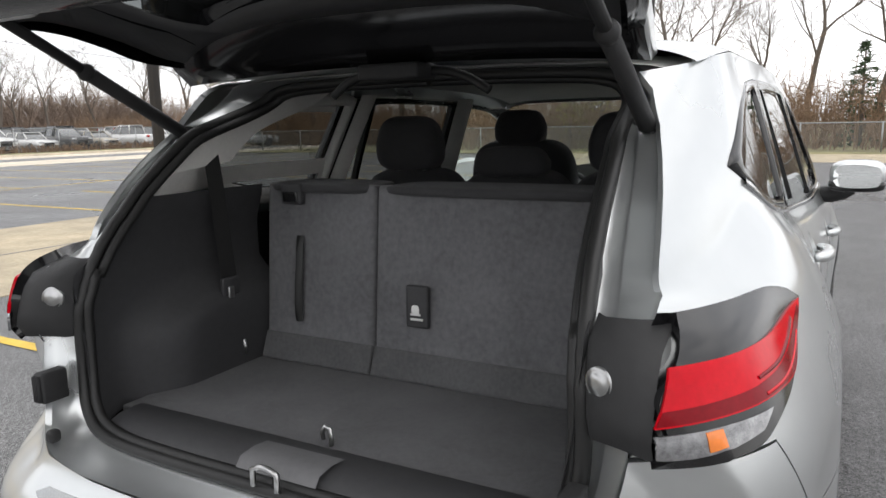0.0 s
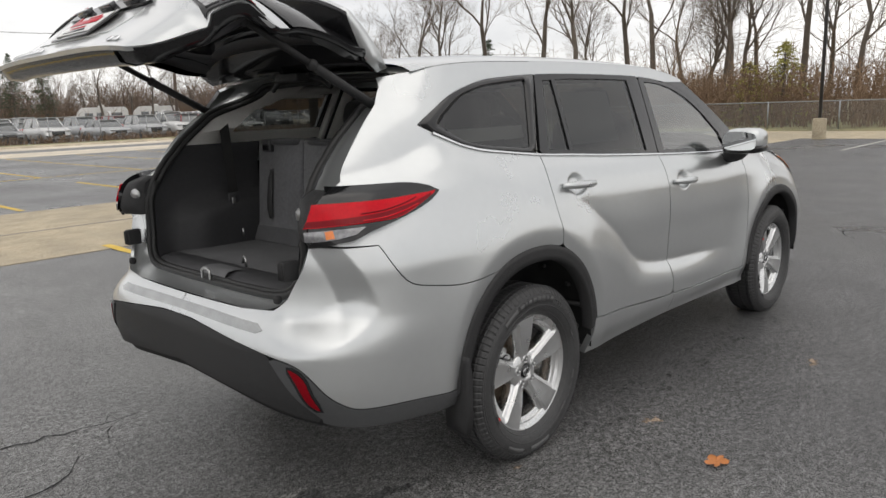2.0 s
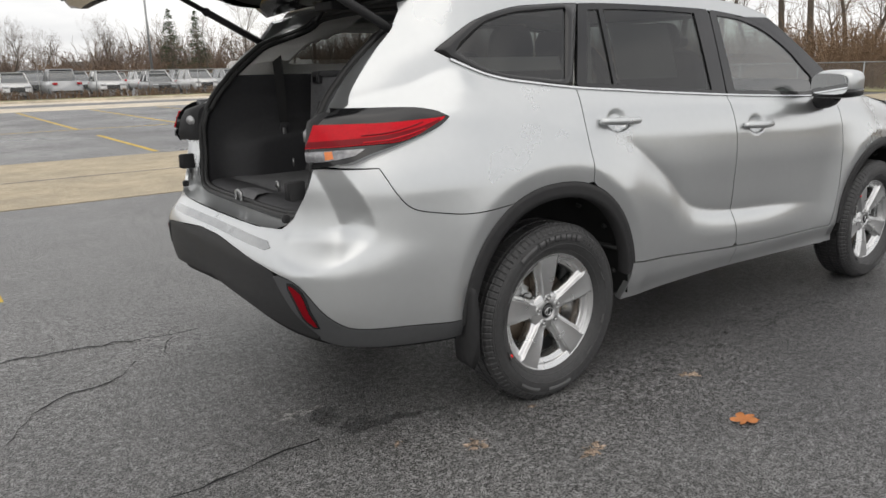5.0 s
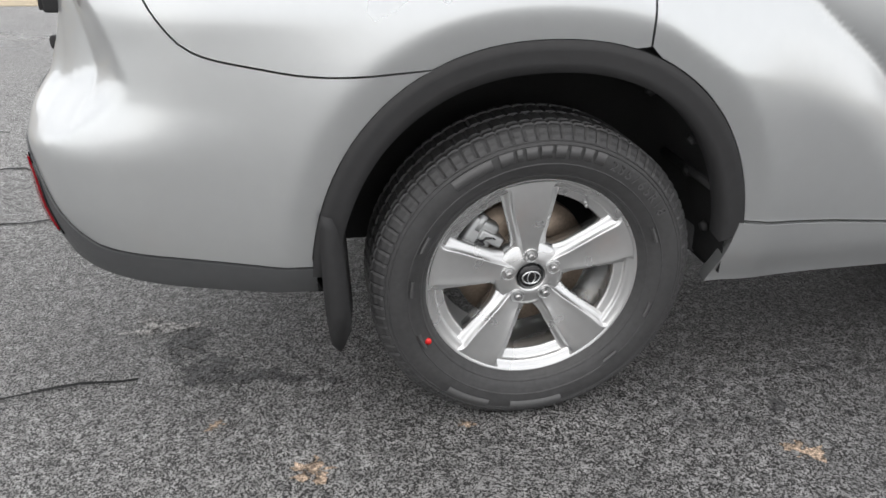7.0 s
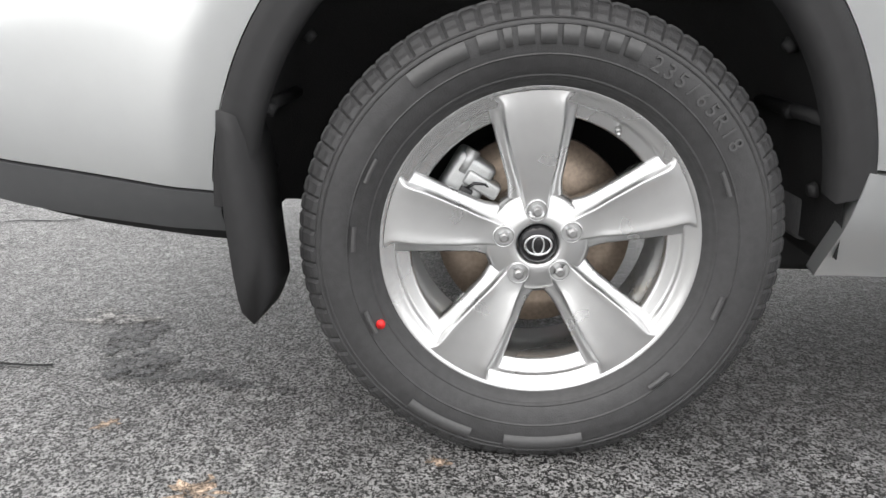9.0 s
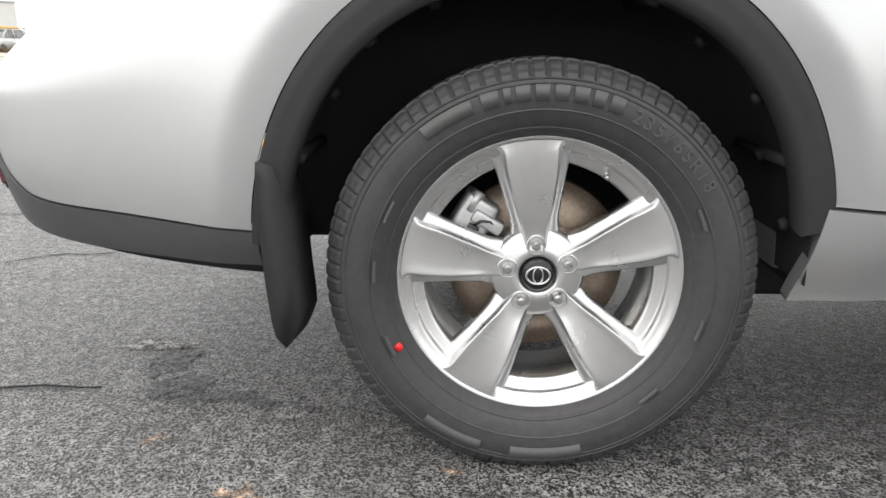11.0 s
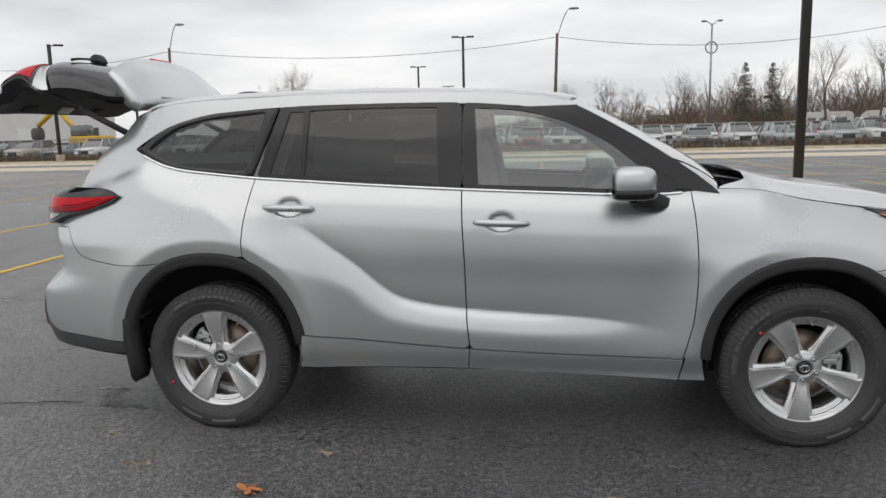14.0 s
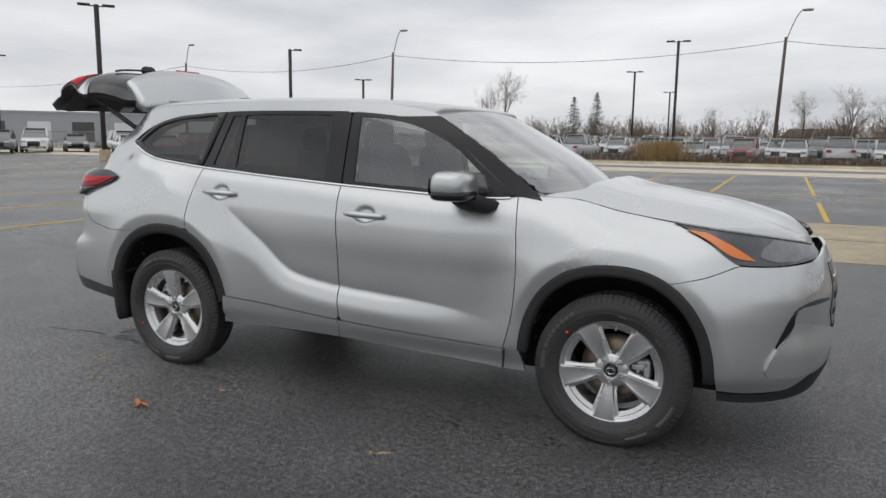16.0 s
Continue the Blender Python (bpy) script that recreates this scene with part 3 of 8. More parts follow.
both("bumper_strip", lambda: skin(strip, side_map, lift=0.004, step=0.02, depth=0.03), STRIP, car, "dark silver lower bumper strip")
r_low = loop(black_edge, [q for q in paint_edge if q[0] < -1.16], spline([(TAIL_MID, 0.55), (-1.54, 0.535), (-1.35, 0.52), (-1.17, 0.492), (-1.06, 0.468), (-0.99, 0.455)]))
both("bumper_lower", lambda: skin(r_low, side_map, lift=-0.004, step=0.02), TRIM, car, "grained black plastic lower bumper")
under = loop(spline([(-0.46, 0.39), (-0.70, 0.413), (-0.90, 0.438), (-0.99, 0.455), (-1.17, 0.492), (-1.35, 0.52), (TAIL_MID, 0.55)]), spline([(TAIL_MID, 0.50), (-1.35, 0.47), (-1.0, 0.41), (-0.7, 0.375), (-0.46, 0.35)]))
both("bumper_underside", lambda: skin(under, side_map, lift=-0.03, depth=0.1), DARK, car)
refl = spline([(-1.075, 0.655), (-1.02, 0.627), (-0.99, 0.565), (-0.963, 0.512), (-1.005, 0.533), (-1.045, 0.60)], 0.02, True)
both("reflector", lambda: skin(refl, side_map, lift=0.010, step=0.02), DEEP_RED, car, "red rear reflector")
both("reflector_surround", lambda: skin(list(map(tuple, inset(refl, -0.012))), side_map, lift=0.007, step=0.02), GLOSS_BLACK, car, "black reflector surround")

FILM = material("scuff_film", (0.36, 0.37, 0.37), 0.14, 0.6, coat=0.5, noise_scale=14, noise_amount=0.3)
film = loop(edge_on_tail([(0.0, 0.785), (0.25, 0.785), (0.52, 0.78), (0.56, 0.762), (0.53, 0.75), (0.25, 0.754), (0.0, 0.757)]))
both("scuff_film", lambda: skin(film, side_map, lift=0.002, depth=0.002, gap=0, step=0.02), FILM, car, "dark glossy scuff film on the bumper's top")

# arches
for which in WHEELS:
    a0, a1 = (8, 168) if which == "rear" else (6, 178)
    both("arch_trim", lambda: band(arch_line(which, 1.0, a0, a1), arch_line(which, 0.89 if which == "rear" else 0.90, a0, a1), side_map, n=60, lift=0.007, depth=0.05, closed=False, mid=3), TRIM, car, "matte black wheel-arch trim")

# roof, with its rounded edge; bonnet; windscreen
ROOF_TOP = shape_fn([(-0.5, 1.672), (-0.35, 1.70), (-0.15, 1.722), (0.2, 1.735), (0.7, 1.738), (1.1, 1.728), (1.4, 1.715), (1.6, 1.700), (1.75, 1.682), (1.9, 1.652)])


def roof_map(x, v):
    x, v = np.asarray(x, float), np.asarray(v, float)
    xx = x + 0.07 * smooth(1.4, 1.81, x) * (1 - v**2)
    rail = np.minimum(RAIL(xx), ROOF_TOP(xx) - 0.012)
    w = half_width(xx, rail) * np.where(x < XR, np.clip(1 - (np.clip((XR - x) / 0.42, 0, 1) ** 2.8), 0, 1) ** 0.2, 1.0)
    z = ROOF_TOP(xx) - (ROOF_TOP(xx) - rail) * (0.32 * np.abs(v) ** 2 + 0.68 * np.abs(v) ** 11)
    return np.stack([xx, w * v, z], -1)


bm = bmesh.new()
grid_surface(bm, lambda u, v: Vector(roof_map(u, v)), np.linspace(-0.41, 1.765, 76), np.sin(np.linspace(-1, 1, 49) * math.pi / 2))
bmesh.ops.reverse_faces(bm, faces=bm.faces)
part("roof", bm, SILVER, car)
bm = bmesh.new()
front_edge = [Vector(roof_map(1.765, v)) for v in np.sin(np.linspace(-1, 1, 49) * math.pi / 2)]
lip_fall = [Vector((0, 0, 0)), Vector((0.008, 0, -0.004)), Vector((0.012, 0, -0.014)), Vector((0.004, 0, -0.034))]
grid_surface(bm, lambda u, v: front_edge[u] + lip_fall[v], range(49), range(4))
bmesh.ops.recalc_face_normals(bm, faces=bm.faces)
part("roof_lip", bm, SILVER, car, "rolled silver edge of the roof over the windscreen")
bm = bmesh.new()
grid_surface(bm, lambda u, v: Vector(roof_map(u, v)) - Vector((0, 0, 0.035)), np.linspace(-0.40, 1.70, 40), np.linspace(-0.93, 0.93, 25))
part("headliner", bm, HEADLINER, car, "light grey fabric headliner")

PILLAR = shape_fn([(1.18, 2.46), (1.25, 2.385), (1.32, 2.29), (1.42, 2.14), (1.51, 1.99), (1.60, 1.825), (1.66, 1.70)])


def screen_map(v, z):
    v, z = np.asarray(v, float), np.asarray(z, float)
    xe = PILLAR(z)
    w = half_width(xe, z) - 0.01
    zz = z + 0.03 * (1 - v**2) * smooth(1.35, 1.66, z) - 0.02 * (1 - v**2) * smooth(1.35, 1.15, z)
    return np.stack([xe + (0.17 - 0.10 * smooth(1.3, 1.62, z)) * (1 - np.abs(v) ** 2.2), w * v, zz], -1)


bm = bmesh.new()
grid_surface(bm, lambda u, v: Vector(screen_map(u, v)), np.linspace(-0.995, 0.995, 41), np.linspace(1.13, 1.635, 31))
windscreen = part("windscreen", bm, SCREEN_GLASS, car, "clear laminated windscreen")
windscreen.visible_shadow = False
pillar = loop([(1.5, 1.604), (1.65, 1.605), (1.815, 1.605)], [(float(PILLAR(z)), z) for z in np.arange(1.60, 1.175, -0.02)], [(2.335, 1.196)], [q for q in GLASS_TOP if 1.52 < q[0] < 2.33][::-1])
both("windscreen_pillar", lambda: skin(pillar, side_map, lift=0.002, gap=0.001, step=0.014), GLOSS_BLACK, car, "black windscreen pillar")
HOOD_EDGE = shape_fn([(2.40, 1.205), (2.62, 1.198), (2.72, 1.178), (2.83, 1.152), (3.09, 1.112), (3.35, 1.075), (3.55, 1.04), (3.68, 1.0), (3.75, 0.955)])


def hood_map(x, v):
    x, v = np.asarray(x, float), np.asarray(v, float)
    front = 3.755 - 0.42 * np.abs(v) ** 3.0
    rear = 2.60 + 0.05 * (1 - v**2) - 0.14 * smooth(0.75, 1.0, np.abs(v))
    xx = rear + (front - rear) * x
    w = 0.80 - 0.05 * smooth(3.0, 3.6, xx)
    ze = HOOD_EDGE(xx)
    crown = 0.075 * (1 - np.abs(v) ** 2.2) * smooth(3.85, 3.2, xx) + 0.012 * np.exp(-(((np.abs(v) - 0.62) / 0.16) ** 2))
    nose = -0.07 * smooth(0.9, 1.0, x) ** 2
    return np.stack([xx, w * v, ze + crown + nose], -1)


bm = bmesh.new()
grid_surface(bm, lambda u, v: Vector(hood_map(u, v)), np.linspace(0, 1, 46), np.linspace(-1, 1, 45))
bmesh.ops.reverse_faces(bm, faces=bm.faces)
part("bonnet", bm, DEWY_SILVER, car, "silver bonnet beaded with dew")
bm = bmesh.new()
grid_surface(bm, lambda u, v: Vector((2.40 + 0.33 * u + 0.12 * (1 - v * v), 0.80 * v, 1.165 + 0.0 * u)), np.linspace(0, 1, 6), np.linspace(-1, 1, 21))
part("cowl", bm, TRIM, car, "black plastic cowl below the windscreen")

# nose: painted bumper, headlamps, grille and black lower lip
f_bump = loop([arch_f[K_F]], on_side(bump_seam), on_side(spline([(3.40, 0.93), (3.5, 0.925), (3.60, 0.925), (3.70, 0.93)])), [(XF + LF * 0.80, 0.97), (XF + LF, 0.965), (XF + LF, 0.40)], on_side([(3.72, 0.35), (3.6, 0.335), (3.45, 0.335), (3.335, 0.345)]), [q for q in arch_f[K_F + 1 :] if q[1] > 0.40][::-1])
both("front_bumper", lambda: skin(f_bump, side_map, step=0.02), SILVER, car)
head = loop(on_side(spline([(3.075, 1.113), (3.20, 1.095), (3.35, 1.075), (3.50, 1.05), (3.62, 1.02), (3.70, 1.0)])), on_side(spline([(3.70, 0.99), (3.72, 0.945), (3.60, 0.927), (3.42, 0.93), (3.36, 0.95), (3.24, 1.035), (3.15, 1.08)])))
both("headlamp", lambda: skin(head, side_map, lift=0.006, step=0.02), SMOKED, car, "smoked headlamp with an amber side marker")
BULB = material("headlamp_inner", (0.16, 0.165, 0.175), 0.12, 0.4, coat=1.0, noise_scale=14, noise_amount=0.35)
bulb = loop(on_side(spline([(3.52, 1.035), (3.60, 1.018), (3.69, 0.99), (3.70, 0.955)])), on_side(spline([(3.62, 0.938), (3.54, 0.94), (3.47, 0.965), (3.48, 1.0)])))
both("headlamp_reflector", lambda: skin(bulb, side_map, lift=0.009, step=0.02), BULB, car, "clear front of the headlamp")

# ---- wheels ----
def wheel(parent, x, side, first):
    """A tyre on a five-spoke alloy wheel; built facing -y and turned for the other side."""
    hub = part("wheel", wheel_barrel(), RIM, parent, "five-spoke silver alloy wheel with a black tyre")
    hub.matrix_world = Matrix.Translation((x, side * 0.83, HUB_Z)) @ (Matrix.Rotation(math.pi, 4, "Z") if side > 0 else Matrix())
    part("tyre", tyre_mesh(), RUBBER, hub, "black all-season tyre", flat=True)
    for k in range(5):
        sp = part("spoke", spoke_mesh(), RIM, hub)
        sp.matrix_local = Matrix.Rotation(-radians(first + 72 * k), 4, "Y")
    part("hub_cap", cap_mesh(), GLOSS_BLACK, hub, "black hub cap with a plain chrome oval")
    bm = bmesh.new()
    ring_y = -0.058
    tube(bm, [(0.021 * math.cos(a), ring_y, 0.016 * math.sin(a)) for a in np.linspace(0, 2 * math.pi, 24, endpoint=False)], 0.0022, 6, True)
    tube(bm, [(0.009 * math.cos(a), ring_y, 0.015 * math.sin(a)) for a in np.linspace(0, 2 * math.pi, 18, endpoint=False)], 0.0018, 6, True)
    part("emblem", bm, CHROME, hub, "chrome oval emblem")
    for k in range(5):
        a = radians(first + 72 * k)
        bm = bmesh.new()
        rod(bm, (0.057 * math.cos(a), -0.03, 0.057 * math.sin(a)), (0.057 * math.cos(a), -0.064, 0.057 * math.sin(a)), 0.0098, 0.0092, 6)
        rod(bm, (0.057 * math.cos(a), -0.064, 0.057 * math.sin(a)), (0.057 * math.cos(a), -0.067, 0.057 * math.sin(a)), 0.0078, 0.005, 12)
        part("lug_nut", bm, STEEL, hub, "bright steel lug nut", flat=True)
        bm = bmesh.new()
        lathe(bm, [(0.0185, -0.0505), (0.0180, -0.0568), (0.0165, -0.0575), (0.0150, -0.0560), (0.0145, -0.0515), (0.0120, -0.0512)], 24, at=(0.057 * math.cos(a), 0, 0.057 * math.sin(a)))
        part("nut_pocket", bm, RIM, hub)
    bm = bmesh.new()
    lathe(bm, [(0.05, 0.035), (0.075, 0.02), (0.09, 0.02), (0.165, 0.025), (0.167, 0.05), (0.09, 0.05)], 48)
    part("brake_disc", bm, RUST, hub, "brake disc with surface rust")
    bm = bmesh.new()
    va = radians(first - 36)
    rod(bm, (0.219 * math.cos(va), -0.046, 0.219 * math.sin(va)), (0.214 * math.cos(va), -0.064, 0.214 * math.sin(va)), 0.0055, 0.005, 10)
    rod(bm, (0.214 * math.cos(va), -0.064, 0.214 * math.sin(va)), (0.211 * math.cos(va), -0.074, 0.211 * math.sin(va)), 0.0042, 0.0036, 10)
    part("valve_stem", bm, STEEL, hub, "steel valve stem")
    bm = bmesh.new()
    box(bm, (-0.062, -0.012, -0.030), (0.062, 0.07, 0.040), 0.012, 3)
    box(bm, (-0.040, -0.020, -0.050), (-0.012, 0.02, 0.012), 0.006)
    box(bm, (0.016, -0.020, -0.050), (0.042, 0.02, 0.012), 0.006)
    rod(bm, (-0.070, -0.002, 0.020), (-0.030, -0.002, 0.020), 0.012, 0.012, 12)
    rod(bm, (0.030, -0.002, 0.020), (0.070, -0.002, 0.020), 0.012, 0.012, 12)
    c = part("brake_caliper", bm, ZINC, hub, "bare zinc-plated brake caliper")
    bm = bmesh.new()
    box(bm, (-0.010, -0.024, -0.012), (0.014, -0.008, 0.010), 0.003)
    tube(bm, [(0.012, -0.018, 0.0), (0.026, -0.020, -0.006), (0.034, -0.018, -0.022), (0.030, -0.016, -0.040)], 0.0032, 6)
    part("pad_clip", bm, GLOSS_BLACK, c)
    ca = radians(150 if first == 95 else 0)
    c.matrix_local = Matrix.Translation((0.142 * math.cos(ca), 0, 0.142 * math.sin(ca))) @ Matrix.Rotation(-ca + math.pi / 2, 4, "Y")
    return hub


def wheel_barrel():
    """Rim with a wide stepped face ring, barrel and the dished hub."""
    bm = bmesh.new()
    lathe(bm, [(0.259, -0.062), (0.2592, -0.071), (0.256, -0.0755), (0.2505, -0.0755), (0.245, -0.071), (0.236, -0.0655), (0.2315, -0.0648), (0.2295, -0.060), (0.2285, -0.0525), (0.2255, -0.0505), (0.2125, -0.0485), (0.2085, -0.0455), (0.2065, -0.038), (0.2085, 0.0), (0.2095, 0.085), (0.222, 0.10)], 120)
    lathe(bm, [(0.030, -0.036), (0.0345, -0.0515), (0.0385, -0.0535), (0.050, -0.0520), (0.066, -0.0465), (0.078, -0.0425), (0.0865, -0.034), (0.088, 0.028), (0.0, 0.028)], 60)
    bmesh.ops.recalc_face_normals(bm, faces=bm.faces)
    return bm


SPOKE_HALF = shape_fn([(0.0, 0.050), (0.08, 0.0445), (0.2, 0.0435), (0.4, 0.0500), (0.65, 0.0600), (0.85, 0.0690), (0.94, 0.0765), (1.0, 0.090)])
SPOKE_FLAT = shape_fn([(0.0, 0.30), (0.15, 0.44), (0.4, 0.60), (0.7, 0.66), (1.0, 0.60)])
SPOKE_FACE = shape_fn([(0.0, -0.0530), (0.12, -0.0545), (0.3, -0.0600), (0.55, -0.0670), (0.8, -0.0715), (1.0, -0.0735)])


def spoke_mesh():
    """One spoke along +x: a flat face between two rolled ridges, shoulders falling to the window edges."""
    bm = bmesh.new()
    us = np.linspace(0, 1, 25)
    vs = (0.0, 0.45, 0.78, 0.90, 0.97, 1.0, 1.05, 1.12, 1.3, 1.6, 1.85, 1.95, 2.0)

    def f(u, v):
        r = 0.056 + 0.190 * u
        half = float(SPOKE_HALF(u))
        flat = float(SPOKE_FLAT(u)) * half
        a = abs(v)
        w = flat * a if a <= 1 else flat + (half - flat) * (a - 1)
        keep = float(smooth(1.0, 0.86, u))
        drop = -0.0022 * float(smooth(0.55, 0.97, a)) * float(smooth(0.08, 0.3, u)) * keep
        if a > 1:
            b = a - 1
            drop += (0.0125 * float(smooth(0.02, 0.30, b)) + 0.0065 * b + 0.006 * float(smooth(0.82, 1.0, b))) * (0.2 + 0.8 * keep)
        d = math.sqrt(max(r * r - w * w * 0.9, 1e-6)) if u > 0.9 else r
        return Vector((r + (d - r) * float(smooth(0.9, 1.0, u)), float(SPOKE_FACE(u)) + drop, math.copysign(w, v)))

    full = [-v for v in vs[:0:-1]] + list(vs)
    grid_surface(bm, f, us, full)
    for v in (-2.0, 2.0):
        grid_surface(bm, lambda u, b: f(u, v) + Vector((0, b, -math.copysign(b * 0.16, v))), us, (0, 0.006, 0.045))
    grid_surface(bm, lambda u, v: f(u, 2.0 * v) * 1.0 + Vector((0, 0.045, -math.copysign(0.045 * 0.16, v) if v else 0)), us, (-1, 0, 1))
    bmesh.ops.remove_doubles(bm, verts=bm.verts, dist=1e-5)
    bmesh.ops.recalc_face_normals(bm, faces=bm.faces)
    return bm


def cap_mesh():
    bm = bmesh.new()
    lathe(bm, [(0.0, -0.057), (0.024, -0.056), (0.030, -0.052), (0.032, -0.03)], 40)
    bmesh.ops.recalc_face_normals(bm, faces=bm.faces)
    return bm


def tyre_mesh():
    """Turned tyre with circumferential grooves and cross cuts, flattened a little where it stands."""
    bm = bmesh.new()
    side = shape_fn([(0.245, -0.066), (0.262, -0.088), (0.285, -0.103), (0.305, -0.1085), (0.318, -0.1095), (0.332, -0.1080), (0.346, -0.1035), (0.358, -0.098), (0.366, -0.090)])
    prof = [(r, float(side(r)) - (0.0016 if any(abs(r - q) < 0.0011 for q in (0.268, 0.2985, 0.3405, 0.3485)) else 0.0)) for r in np.arange(0.245, 0.3665, 0.002)] + [(0.371, -0.086), (0.375, -0.081), (0.3775, -0.075)]
    for g in (-0.055, 0.0, 0.055):
        prof += [(0.381, g - 0.018), (0.381, g - 0.006), (0.372, g - 0.004), (0.372, g + 0.004), (0.381, g + 0.006)]
    prof += [(0.378, 0.078), (0.36, 0.1), (0.32, 0.11), (0.28, 0.1), (0.245, 0.07)]
    n = 420
    lathe(bm, prof, n)
    bmesh.ops.recalc_face_normals(bm, faces=bm.faces)
    bm.faces.ensure_lookup_table()
    for v in bm.verts:
        r = math.hypot(v.co.x, v.co.z)
        if r > 0.3765:
            k = round(math.atan2(v.co.z, v.co.x) / (2 * math.pi) * n)
            if k % 5 == (0 if v.co.y < 0 else 2):
                v.co.x *= (r - 0.0035) / r
                v.co.z *= (r - 0.0035) / r
        elif 0.352 < r < 0.3765 and abs(v.co.y) < 0.11:
            k = round(math.atan2(v.co.z, v.co.x) / (2 * math.pi) * n)
            if k % 5 == 0:
                v.co.x *= (r - 0.0015) / r
                v.co.z *= (r - 0.0015) / r
                v.co.y *= 0.962
        if v.co.z < -HUB_Z + 0.001:
            v.co.z = -HUB_Z + 0.001
    return bm


wheel_rr = wheel(car, 0.0, -1, 95)
wheel_fr = wheel(car, 2.85, -1, 121)
wheel_rl = wheel(car, 0.0, 1, 60)
wheel_fl = wheel(car, 2.85, 1, 20)


def tyre_mark(parent, radius, a0, a1, width, material_, label):
    bm = bmesh.new()
    n = max(3, int(abs(a1 - a0) / 3))
    rows = []
    for k in range(n + 1):
        a = radians(a0 + (a1 - a0) * k / n)
        rows.append([bm.verts.new(((radius + d) * math.cos(a), y, (radius + d) * math.sin(a))) for d, y in ((-width / 2, -0.1075), (-width / 2, -0.1128), (width / 2, -0.1128), (width / 2, -0.1075))])
    for a, b in zip(rows, rows[1:]):
        for k in range(3):
            bm.faces.new((a[k], b[k], b[k + 1], a[k + 1]))
    bmesh.ops.recalc_face_normals(bm, faces=bm.faces)
    return part("sidewall_mark", bm, material_, parent, label)


def flat_text(body, size, depth):
    """Raised characters of the built-in font as a mesh centred on their foot."""
    cu = bpy.data.curves.new("characters", "FONT")
    cu.body, cu.size, cu.extrude, cu.align_x, cu.resolution_u = body, size, depth, "CENTER", 3
    ob = bpy.data.objects.new("characters", cu)
    me = bpy.data.meshes.new_from_object(ob)
    bpy.data.objects.remove(ob)
    bpy.data.curves.remove(cu)
    return me


def tyre_text(parent, body, radius, a0, a1, size):
    for k, ch in enumerate(body):
        if ch == " ":
            continue
        a = radians(a0 + (a1 - a0) * k / (len(body) - 1))
        me = flat_text(ch, size, 0.0012)
        me.materials.append(RUBBER_MARK)
        ob = new("character", me)
        ob.parent = parent
        c, sn = math.cos(a), math.sin(a)
        ob.matrix_local = Matrix(((sn, c, 0, radius * c), (0, 0, -1, -0.1105), (-c, sn, 0, radius * sn), (0, 0, 0, 1)))


for w_ in (wheel_rr, wheel_fr):
    t_ = next(c for c in w_.children if c.name.startswith("tyre"))
    tyre_text(t_, "235/65R18", 0.312, 63, 33, 0.032)

# dark shell behind the gaps, wheel houses, floor pan
inner_low = loop([(s, 0.36) for s in np.arange(0.52, 2.37, 0.06)], arch_line("front", 1.02, 8, 172, n=30), [(3.36, 0.38), (3.6, 0.38), (3.6, 0.9)], [(3.3, 1.0), (3.0, 1.07), (2.6, 1.14), (2.3, 1.14), (1.3, 1.17), (0.2, 1.23), (-0.1, 1.26), (-0.5, 1.25), (-0.9, 1.15), (-0.9, 0.42), (-0.5, 0.40)], arch_line("rear", 1.02, 8, 172, n=30))
both("inner_shell", lambda: skin(inner_low, side_map, step=0.08, lift=-0.02, depth=0, gap=0), DARK, car)
for which in WHEELS:
    cx, rx, rz = WHEELS[which]

    def house():
        bm = bmesh.new()
        ys = [-0.93, -0.80, -0.62]
        outline = arch_line(which, 0.93, 0, 180, raw=True, n=28)
        rows = [[bm.verts.new((x, y, z)) for x, z in outline] for y in ys]
        for a, b in zip(rows, rows[1:]):
            for k in range(len(a) - 1):
                bm.faces.new((a[k], a[k + 1], b[k + 1], b[k]))
        bm.faces.new(rows[-1])
        return bm

    both("wheel_house", house, LINER, car, "black felt wheel-house liner")

    for k, (x, z) in enumerate(arch_line(which, 0.915, 12, 168, raw=True, n=12)):
        d = Vector((x - cx, 0, z - HUB_Z)).normalized()
        c = Vector((x, -0.86 if k % 2 else -0.78, z)) - d * 0.004
        both("liner_clip", lambda: rod(bmesh.new(), c, c - d * 0.012, 0.014, 0.010, 10), TRIM, car)
        if k % 3 == 1:
            both("liner_rib", lambda: rod(bmesh.new(), Vector((x, -0.90, z)), Vector((x, -0.64, z)), 0.012, n=6), TRIM, car)
bm = bmesh.new()
box(bm, (0.50, -0.79, 0.315), (2.36, 0.79, 0.36), 0.01)
# low middle box added only to keep sky light out from under the car
box(bm, (0.45, -0.50, 0.20), (2.40, 0.50, 0.33), 0.02)
box(bm, (-0.72, -0.60, 0.38), (0.5, 0.60, 0.46), 0.02)
box(bm, (2.36, -0.60, 0.25), (3.55, 0.60, 0.40), 0.02)
part("floor_pan", bm, DARK, car)


